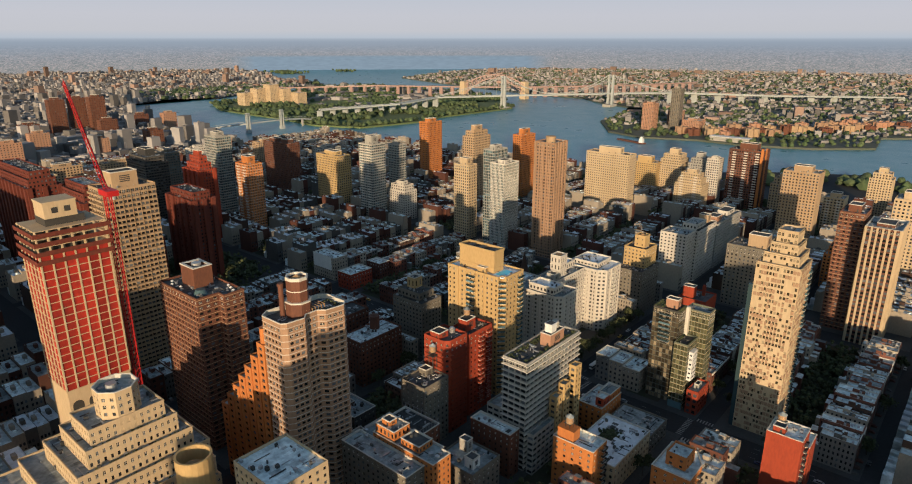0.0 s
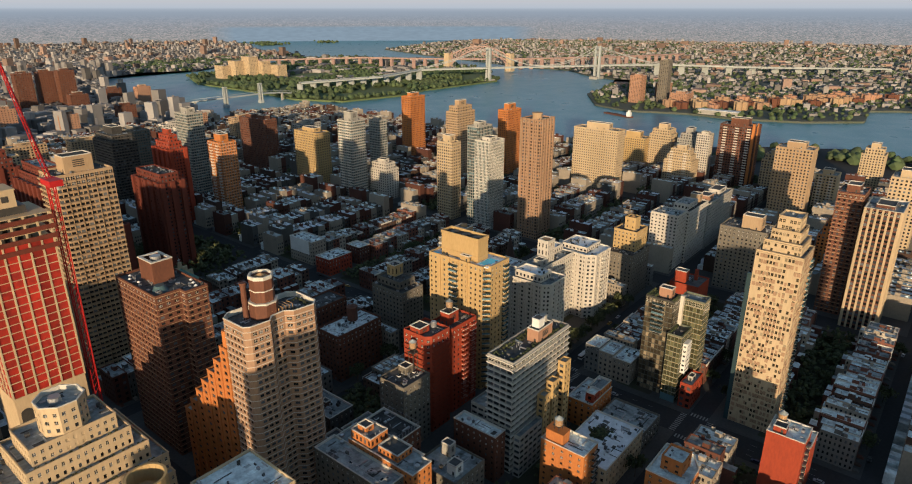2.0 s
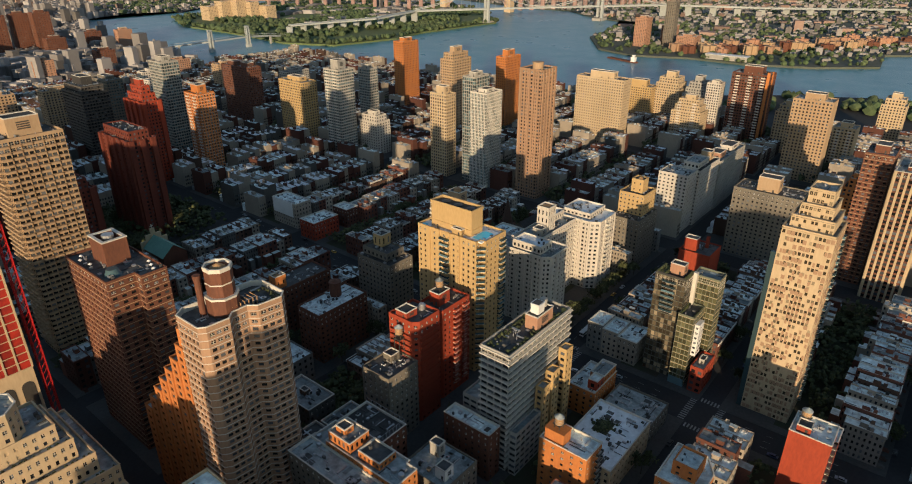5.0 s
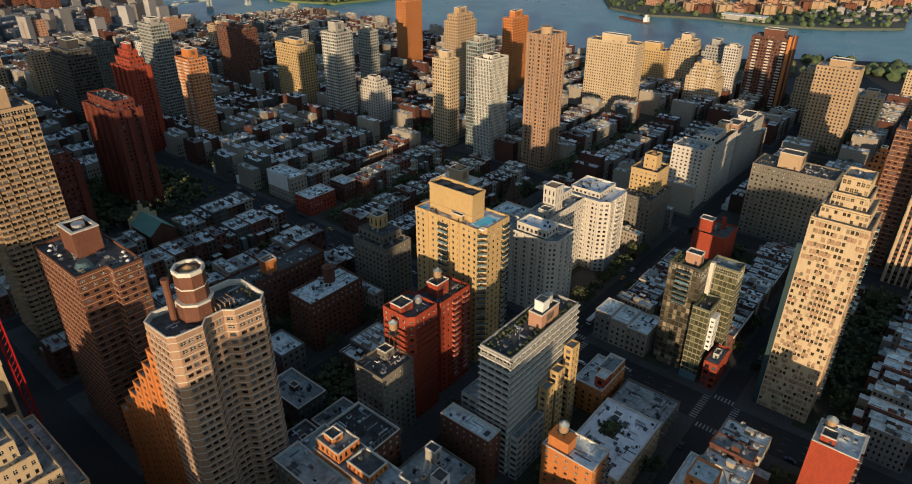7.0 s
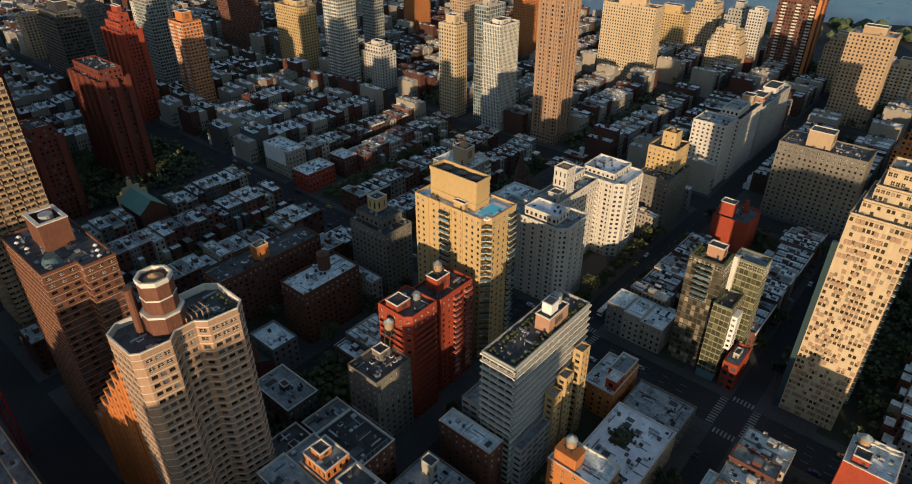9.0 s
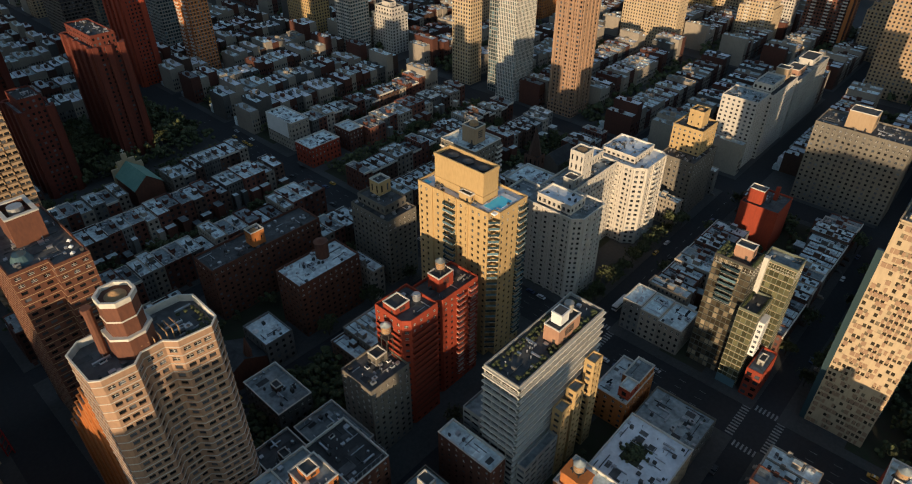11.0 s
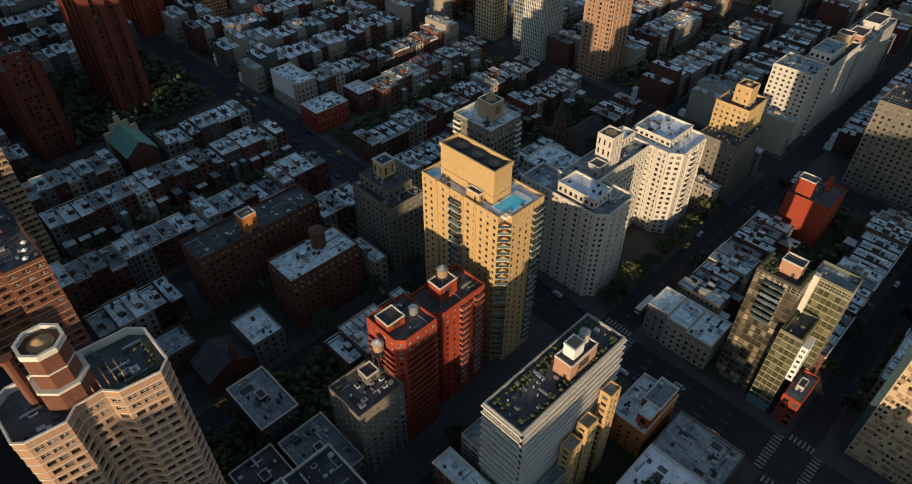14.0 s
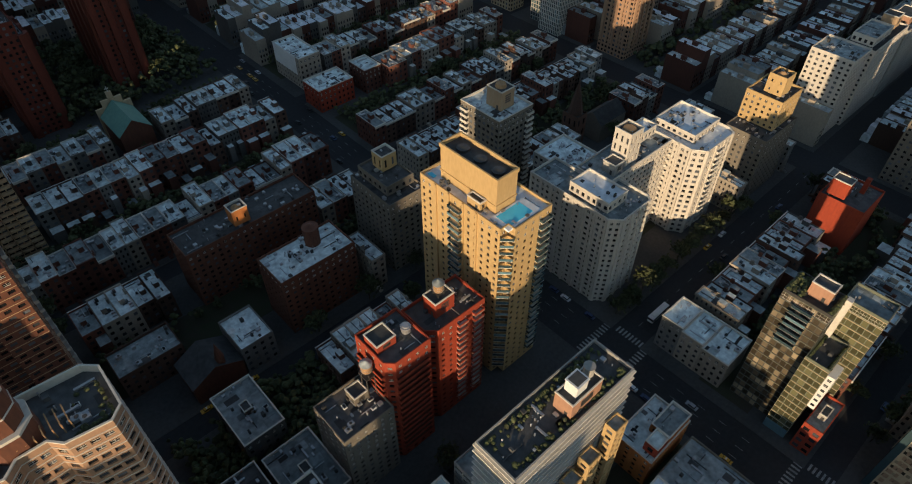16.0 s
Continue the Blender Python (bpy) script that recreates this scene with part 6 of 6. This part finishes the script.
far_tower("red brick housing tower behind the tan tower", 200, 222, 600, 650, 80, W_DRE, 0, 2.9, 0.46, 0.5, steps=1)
nb = far_tower("tall tan tower ribbed with balconies", 141, 171, 388, 410, 121, W_TAN, 9, 2.5, 0.8, 0.62, single=50)
bs = Shape()
for k in range(2, 40):
    for j in range(6):
        x = 143.5 + j * 5.0
        bs.box(x - 2.1, x + 2.1, 386.4, 388, k * 3.02 - 0.2, k * 3.02 + 0.95)
    for j in range(4):
        y = 391 + j * 5.2
        bs.box(139.4, 141, y - 2.1, y + 2.1, k * 3.02 - 0.2, k * 3.02 + 0.95)
part("balcony_field", bs, W_TAN, nb, kind="stuff")

# uptown slabs and far landmark blocks
for x, y, z, w in ((495, 1546, 82, 16), (540, 1556, 82, 16), (570, 1530, 84, 16), (572, 1490, 38, 18), (674, 1560, 36, 16), (732, 1540, 36, 16), (436, 1540, 36, 18), (380, 1300, 46, 16), (300, 1180, 50, 18), (440, 1200, 40, 16), (250, 1400, 48, 18), (330, 1500, 44, 18), (560, 1250, 38, 16)):
    far_tower("brick housing tower of the uptown estates", x - w, x + w, y - w * 0.6, y + w * 0.6, z, rng.choice((W_PNK, W_BRO, W_BRO)), 5, 4.5, 0.4, 0.4, floor_h=3.6)
for x, y, z, m in ((420, 960, 42, W_CRE), (520, 1000, 36, W_WHI), (600, 930, 44, W_TAN), (350, 900, 48, W_TAN), (460, 860, 50, W_WHI), (270, 860, 58, W_TAN), (220, 790, 62, W_CRE), (600, 1080, 34, W_PNK), (150, 800, 70, W_TAN), (120, 700, 64, W_RED), (640, 820, 40, W_CON), (180, 950, 50, W_PNK)):
    far_tower("mid-rise brick apartment slab uptown", x - 20, x + 20, y - 9, y + 9, z, m, 4, 3.6, 0.52, 0.56)
h = thing("island_hospital", "broad tan brick hospital with stepped central tower on the island", "hospital", (1230, 1840, 0))
for x0, x1, y0, y1, z in ((1150, 1180, 1880, 1925, 38), (1180, 1215, 1855, 1895, 52), (1212, 1245, 1828, 1868, 64), (1245, 1275, 1805, 1845, 50), (1275, 1310, 1770, 1815, 38)):
    volume(h, rect(x0, x1, y0, y1), 0, z, W_CRE, R_GRY, 4, 5, 0.4, 0.4, 0.4)
for x, y, z, w, m in ((1471, 655, 60, 14, W_PNK), (1515, 610, 93, 11, W_GRY), (1548, 623, 39, 15, W_PNK), (1500, 560, 26, 20, W_PNK)):
    far_tower("tower on the far riverbank", x - w, x + w, y - w, y + w, z, m, 4, 4, 0.5, 0.45)
for i in range(34):
    x, y = 1440 + (i % 9) * 52 + rng.uniform(-8, 8), 560 - (i // 9) * 30 - (i % 9) * 38 + rng.uniform(-8, 8)
    if inside(x, y, QUEENS) and inside(x - 30, y, QUEENS):
        q = thing("brick_housing_block", "low brown brick housing block among riverside trees", "apartment building", (x, y, 0), "riverside housing estate")
        k, lng, wide = rng.uniform(13, 20), rng.uniform(12, 18), rng.choice((5, 6))
        s = Shape().box(x - lng, x + lng, y - wide, y + wide, 0, k).box(x - wide, x + wide, y - lng * 0.9, y + lng * 0.9, 0, k - 0.1).box(x - 3, x + 3, y - 3, y + 3, k, k + 3)
        part("wall", s, rng.choice((W_PNK, W_BRO, W_GTB, W_TAN)), q)
q = thing("white_pier_shed", "long white flat-roofed shed on the far shore", "shed", (1400, 420, 0))
part("wall", Shape().box(1385, 1405, 400, 480, 0, 9), W_CON, q)
part("roof", Shape().box(1384, 1406, 399, 481, 9, 9.6), WHITE, q)
q = thing("tug_and_barge", "low river barge pushed by a small tug with a wake", "boat", (1278, 610, -4))
part("hull", Shape().prism([(1262, 574), (1272, 570), (1300, 640), (1290, 646)], -5, -1.5), W_BRO, q)
part("wheelhouse", Shape().box(1263, 1272, 574, 582, -1.5, 7).box(1265, 1270, 576, 580, 7, 11), WHITE, q)

# unseen towers added west and south, sized to shade the blocks in view
for x, y, w, d, z in ((85, 72, 26, 34, 76), (66, 100, 10, 8, 78), (55, 119, 22, 15, 52), (-9, 109, 24, 18, 102), (-40, 87, 9, 8, 118), (-26, 137, 24, 22, 75), (72, -6, 32, 30, 62), (8, 367, 30, 30, 112), (-8, 398, 30, 30, 90), (0, 303, 34, 40, 80), (40, 470, 40, 80, 94), (20, 570, 40, 70, 98), (30, 660, 40, 60, 94), (100, -130, 40, 60, 104), (-60, -60, 40, 40, 60)):
    r = thing("western_tower", "plain tan tower added out of view to cast shade", "apartment tower", (x, y, 0), "towers west of the view")
    volume(r, rect(x - w / 2, x + w / 2, y - d / 2, y + d / 2), 0, z, W_TAN, R_GRY, 6, 6, 0.5, 0.45, 0.25)
    claim(x - w / 2 - 2, x + w / 2 + 2, y - d / 2 - 2, y + d / 2 + 2)

claim(206, 304, 482, 576)  # tree-filled ground between the housing towers

# ---- row houses, street by street ----
rng = random.Random(33)


def house_proto(w, d, h, wall, roof, seed):
    """A narrow flat-roofed town house at the origin: front towards -y."""
    r = random.Random(seed)
    root = thing("row_house", "", "row house", (0, 0, 0), "row houses along the streets")
    poly = rect(-w / 2, w / 2, 0, d)
    s = Shape()
    holes = walls(s, poly, 0, h, 3.3, w / 3 if w < 8 else 2.6, 0.42, 0.52, 0.25)
    for i in range(4):
        a, b = poly[i], poly[(i + 1) % 4]
        s.face([(*a, h), (*b, h), (*b, h + 0.7), (*a, h + 0.7)])
    s.box(-w / 2, w / 2, -0.45, -0.003, h - 0.5, h + 0.72, 1)
    part("wall", s, [wall, TRIM if r.random() < 0.3 else wall], root)
    panes(root, holes, GLASS)
    if r.random() < 0.75:
        k = r.choice((3.4, 6.6, 9.5))
        part("rear_extension", Shape().box(-w / 2 + 0.1, w * r.choice((0.05, 0.3)), d, d + r.uniform(3, 7), 0, k, 0, 1), [wall, roof], root)
    s = Shape()
    s.face([(x, y, h + 0.02) for x, y in inset(poly, 0.3)], 0)
    inner = inset(poly, 0.3)
    for i in range(4):
        j = (i + 1) % 4
        s.face([(*poly[i], h + 0.7), (*poly[j], h + 0.7), (*inner[j], h + 0.7), (*inner[i], h + 0.7)], 1)
        s.face([(*inner[j], h), (*inner[i], h), (*inner[i], h + 0.7), (*inner[j], h + 0.7)], 1)
    x = r.uniform(-w / 2 + 1.6, w / 2 - 1.6)
    s.box(x - 1.1, x + 1.1, d * 0.45, d * 0.45 + 3.2, h + 0.02, h + 2.5, 2, 0)
    for _ in range(r.randint(1, 3)):
        x, y = r.uniform(-w / 2 + 1.2, w / 2 - 1.2), r.choice((r.uniform(1.5, d * 0.38), r.uniform(d * 0.72, d - 1.5)))
        s.box(x - 0.7, x + 0.7, y - 0.5, y + 0.5, h + 0.02, h + r.uniform(0.5, 1.2), 3)
    c = Shape()
    roof_clutter(c, poly, h + 0.02, r, 1.3)
    k0 = len(s.v)
    s.v.extend(c.v)
    s.f.extend([tuple(k0 + i for i in q) for q in c.f])
    s.m.extend([(0, 3, 4)[i] for i in c.m])
    part("roof", s, [roof, TRIM if r.random() < 0.4 else wall, wall, STEEL, R_TAR], root)
    part("chimney", Shape().box(-w / 2 + 0.3, -w / 2 + 1.0, d * 0.3, d * 0.3 + 1.6, h, h + 2.2), wall, root)
    if r.random() < 0.6:
        part("stoop", Shape().box(-w / 2 + 0.5, -w / 2 + 2.2, -2.2, -0.003, 0, 1.2).box(-w / 2 + 0.5, -w / 2 + 2.2, -3.0, -2.2, 0, 0.6), wall, root)
    return root


WALLS = [(H_BROWN, "brownstone"), (H_REDBR, "red brick"), (H_PALE, "painted pale brick"), (H_GREY, "grey stucco")]
ROOFS = [(R_SIL, "silver"), (R_SIL, "silver"), (R_GRY, "grey"), (R_SIL, "silver"), (R_SIL, "silver"), (R_GRY, "grey")]
protos = []
for i in range(14):
    wall, wn_ = WALLS[i % 4] if i < 12 else WALLS[1]
    roof, rn_ = ROOFS[(i * 5 + i // 4) % 6]
    w, d, h = rng.choice((5.6, 6.2, 7.0, 7.8)), rng.choice((16, 17.5, 19)), rng.choice((12.6, 14, 15.8, 17))
    p = house_proto(w, d, h, wall, roof, i)
    tagged(p, f"narrow {wn_} row house with a flat {rn_} roof", "row house")
    protos.append([p, w, d, h, wall, roof, False])


def free(x0, x1, y0, y1):
    return all(x1 < a or x0 > b or y1 < c or y0 > e for a, b, c, e in TAKEN)


far_walls, far_roof = {}, {}


def far_house(x, y, w, d, h, wall, roof):
    s = far_walls.setdefault(wall.name, (Shape(), wall))[0]
    s.box(x - w / 2, x + w / 2, y - d / 2, y + d / 2, 0, h + 0.6, 0, bottom=False)
    s.f.pop(), s.m.pop()
    for k in range(3):
        zz = 2.2 + k * 3.4
        g = far_walls.setdefault("glass", (Shape(), GLASS))[0]
        for q in (-0.3, 0, 0.3):
            g.box(x + q * w - 0.5, x + q * w + 0.5, y - d / 2 - 0.02, y - d / 2, zz, zz + 1.7, 0, bottom=False)
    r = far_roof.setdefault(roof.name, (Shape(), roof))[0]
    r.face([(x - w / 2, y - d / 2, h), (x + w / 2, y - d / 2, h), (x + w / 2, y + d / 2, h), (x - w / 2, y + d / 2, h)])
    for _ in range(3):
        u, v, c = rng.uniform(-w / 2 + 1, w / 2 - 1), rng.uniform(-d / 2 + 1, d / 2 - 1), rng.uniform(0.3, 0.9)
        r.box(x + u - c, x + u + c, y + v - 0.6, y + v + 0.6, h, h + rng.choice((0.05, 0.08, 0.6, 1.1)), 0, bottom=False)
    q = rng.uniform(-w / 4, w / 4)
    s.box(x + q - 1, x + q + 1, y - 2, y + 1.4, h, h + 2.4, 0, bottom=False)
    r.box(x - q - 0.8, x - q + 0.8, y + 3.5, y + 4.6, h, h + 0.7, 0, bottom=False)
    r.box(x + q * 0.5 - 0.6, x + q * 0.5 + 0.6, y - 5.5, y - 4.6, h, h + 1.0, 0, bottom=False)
    r.box(x - w / 2 + 0.2, x + w * 0.1, y + d / 2, y + d / 2 + 4.5, 0, rng.choice((3.5, 6.5)), 0, bottom=False)
    s.box(x - w / 2, x - w / 2 + 0.6, y + d * 0.2, y + d * 0.2 + 1.6, h, h + 2, 0, bottom=False)


houses = 0
for x0, x1, y0, y1 in PAVE:
    if y1 < -60 or x1 < 100:
        continue
    near = x0 < 500 and y1 < 505 and x1 > 120 and y0 > 20
    for row in (0, 1):
        x, line = x0 + 4.2, rng.choice((13, 14.5, 16))
        while x < x1 - 5:
            alike = [q for q in protos if abs(q[3] - line) < 1.6] or protos
            if rng.random() < 0.75:
                p = rng.choice(alike)
            else:
                p = rng.choice(protos)
            w, d, h = p[1], p[2], p[3]
            corner = x < x0 + 22 or x > x1 - 26
            xc = x + w / 2
            front = y0 + 4.2 if row == 0 else y1 - 4.2
            ya, yb = (front, front + d) if row == 0 else (front - d, front)
            if x + w < x1 - 3.5 and free(x, x + w, ya, yb):
                if near and houses < 300:
                    m = pose(xc, front, 0.16, 0, 0, 0 if row == 0 else 180)
                    if not p[6]:
                        p[0].matrix_basis = m
                        p[6] = True
                    else:
                        copy_thing(p[0], m)
                    houses += 1
                else:
                    hh = h + (rng.choice((3, 6, 8)) if corner else rng.uniform(-1.5, 2))
                    # paler roofs and walls mixed in to stand in for light on far rows
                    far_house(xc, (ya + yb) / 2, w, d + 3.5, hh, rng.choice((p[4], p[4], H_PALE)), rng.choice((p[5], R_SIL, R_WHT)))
            elif not free(x, x + w, ya, yb):
                w = 2.0
            x += w + 0.03
for p in protos:
    if not p[6]:
        p[0].matrix_basis = pose(p[1] * 3 - 300, -150, 0.0)
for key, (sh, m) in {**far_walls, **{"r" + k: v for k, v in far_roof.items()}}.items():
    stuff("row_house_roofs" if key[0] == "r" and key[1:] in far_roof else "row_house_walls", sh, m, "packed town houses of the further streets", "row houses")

# ---- trees and cars ----
rng = random.Random(55)


def tree_proto(seed, hgt):
    r = random.Random(seed)
    root = thing("street_tree", "dark green leafy street tree", "tree", (0, 0, 0), "street and garden trees")
    s = Shape().cyl(0, 0, 0.24, 0.15, 0, hgt * 0.5, 7)
    tips = []
    for k in range(5):
        a = k * 1.05 + r.uniform(-0.3, 0.3)
        b = (math.cos(a) * hgt * 0.22, math.sin(a) * hgt * 0.22, hgt * r.uniform(0.6, 0.85))
        s.beam((0, 0, hgt * r.uniform(0.3, 0.48)), b, 0.12)
        tips.append(b)
    part("trunk", s, BARK, root, at=Vector((0, 0, 0)))
    s = Shape()
    for k in range(150):
        t = r.choice(tips)
        c = Vector((t[0] + r.gauss(0, hgt * 0.11), t[1] + r.gauss(0, hgt * 0.11), t[2] + r.gauss(0, hgt * 0.09)))
        for _ in range(3):
            u = Vector((r.gauss(0, 1), r.gauss(0, 1), r.gauss(0, 1))).normalized()
            v = u.orthogonal().normalized() * r.uniform(0.3, 0.6)
            u = u * r.uniform(0.4, 0.8)
            o = c + Vector((r.gauss(0, 0.4), r.gauss(0, 0.4), r.gauss(0, 0.3)))
            s.face([tuple(o - u - v), tuple(o + u * 0.6 - v), tuple(o + u), tuple(o - u * 0.5 + v)])
    part("crown", s, LEAF, root, at=Vector((0, 0, 0)))
    return root


trees = [tree_proto(k, h) for k, h in enumerate((7.5, 9.0, 10.5, 12.0))]
placed = [False] * 4


def plant(x, y):
    k = rng.randrange(4)
    m = pose(x, y, 0.16, 0, 0, rng.uniform(0, 360))
    if not placed[k]:
        trees[k].matrix_basis, placed[k] = m, True
    else:
        copy_thing(trees[k], m)


for x0, x1, y0, y1 in PAVE:
    if x1 < 120 or x0 > 500 or y1 < 0 or y0 > 600:
        continue
    for edge in (y0 + 1.3, y1 - 1.3):
        x = x0 + 14
        while x < x1 - 12:
            if rng.random() < 0.26 and free(x - 1, x + 1, edge - 1, edge + 1):
                plant(x, edge)
            x += 13
    for _ in range(5):
        x, y = rng.uniform(x0 + 12, x1 - 12), rng.uniform(y0 + 27, y1 - 27)
        if free(x - 5, x + 5, y - 5, y + 5):
            plant(x, y)
for _ in range(46):
    plant(rng.uniform(218, 303), rng.uniform(482, 572))
for _ in range(14):
    plant(rng.uniform(365, 395), rng.uniform(70, 92))
for x in range(333, 425, 9):
    plant(x, 188.4)


garden = Shape()
for x0, x1, y0, y1 in PAVE:
    if x1 < 120 or x0 > 500 or y1 < 0 or y0 > 600:
        continue
    for _ in range(150):
        x, y = rng.uniform(x0 + 8, x1 - 8), rng.uniform(y0 + 26, y1 - 26)
        if free(x - 2, x + 2, y - 2, y + 2):
            for _ in range(5):
                clump(garden, x + rng.gauss(0, 1.3), y + rng.gauss(0, 1.3), rng.uniform(2.5, 7), rng.uniform(0.7, 1.5), rng)
for x0, x1, y0, y1 in PAVE:
    if x1 > 120 and (x0 > 500 or y0 > 600) and y0 > -60:
        for _ in range(70):
            x, y = rng.uniform(x0 + 6, x1 - 6), rng.uniform(y0 + 25, y1 - 25)
            if free(x - 2, x + 2, y - 2, y + 2):
                for _ in range(3):
                    clump(garden, x + rng.gauss(0, 2), y + rng.gauss(0, 2), rng.uniform(3, 8), rng.uniform(1.2, 2.6), rng)
for _ in range(260):
    x, y = rng.uniform(214, 304), rng.uniform(480, 576)
    if not (248 < x < 272 and 500 < y < 550):
        for _ in range(6):
            clump(garden, x + rng.gauss(0, 1.6), y + rng.gauss(0, 1.6), rng.uniform(3, 10), rng.uniform(1.0, 2.0), rng)
for _ in range(170):
    x, y = rng.uniform(166, 226), rng.uniform(224, 254)
    if not (185 < x < 202 and 228 < y) and not (189 < x < 208 and y < 224.5):
        for _ in range(6):
            clump(garden, x + rng.gauss(0, 1.5), y + rng.gauss(0, 1.5), rng.uniform(3, 9), rng.uniform(0.8, 1.7), rng)
stuff("garden_trees", garden, LEAF, "dark leafy trees filling the back gardens", "trees")


def car_proto(paint, taxi):
    root = thing("car", ("yellow taxi cab" if taxi else paint.name.split("_")[-1] + " saloon car") + " standing in the street", "car", (0, 0, 0), "cars in the streets")
    s = Shape().box(-2.3, 2.3, -0.9, 0.9, 0.35, 0.85).prism(rect(-1.5, 1.2, -0.82, 0.82), 0.85, 1.42, shrink=0.82)
    part("body", s, paint, root)
    part("glazing", Shape().prism(rect(-1.52, 1.22, -0.83, 0.83), 0.9, 1.34, shrink=0.85), GLASS, root)
    for x in (-1.45, 1.45):
        for y in (-0.86, 0.66):
            w = Shape()
            ring = [(x + 0.34 * math.cos(a), 0.34 + 0.34 * math.sin(a)) for a in np.arange(0, 6.28, 0.63)]
            n = len(ring)
            for i in range(n):
                j = (i + 1) % n
                w.face([(ring[i][0], y, ring[i][1]), (ring[j][0], y, ring[j][1]), (ring[j][0], y + 0.2, ring[j][1]), (ring[i][0], y + 0.2, ring[i][1])])
            w.face([(q[0], y, q[1]) for q in ring])
            w.face([(q[0], y + 0.2, q[1]) for q in ring])
            part("wheel", w, RUBBER, root)
    if taxi:
        part("roof_light", Shape().box(-0.3, 0.3, -0.4, 0.4, 1.43, 1.6), WHITE, root)
    return root


cars = [car_proto(m, m.name.endswith("yellow")) for m in PAINT_CAR]
used = [False] * len(cars)


def park(x, y, turn):
    k = rng.choice((0, 0, 1, 1, 2, 3, 4))
    m = pose(x, y, 0.004, 0, 0, turn)
    if not used[k]:
        cars[k].matrix_basis, used[k] = m, True
    else:
        copy_thing(cars[k], m)


for y in STREETS:
    if 0 < y < 510:
        for x in np.arange(140, 480, 6.4):
            for off in ((-4.0, 4.0) if abs(y - 178) > 1 else (-6.0, -2.5, 2.5, 6.0)):
                if abs(x - 316) > 17 and rng.random() < (0.08 if abs(off) > 3 else 0.07):
                    park(x, y + off, 0 if off < 0 else 180)
for x, p in ((308.2, 0.22), (312, 0.07), (318, 0.07), (323.8, 0.22)):
    for y in np.arange(30, 500, 6.6):
        if min(abs(y - q) for q in STREETS) > 12 and rng.random() < p:
            park(x, y, 90)
bus = thing("bus", "white city bus with dark windows in the street", "bus", (345, 176, 0))
part("body", Shape().box(339.5, 351, 174.8, 177.4, 0.4, 3.1).box(341, 344, 175.3, 176.9, 3.1, 3.4), WHITE, bus)
part("window_band", Shape().box(339.45, 351.05, 174.75, 177.45, 1.5, 2.5), GLASS, bus)
for x in (341.5, 348.5):
    for y in (174.75, 177.15):
        part("wheel", Shape().box(x - 0.45, x + 0.45, y, y + 0.3, 0.004, 0.9), RUBBER, bus)
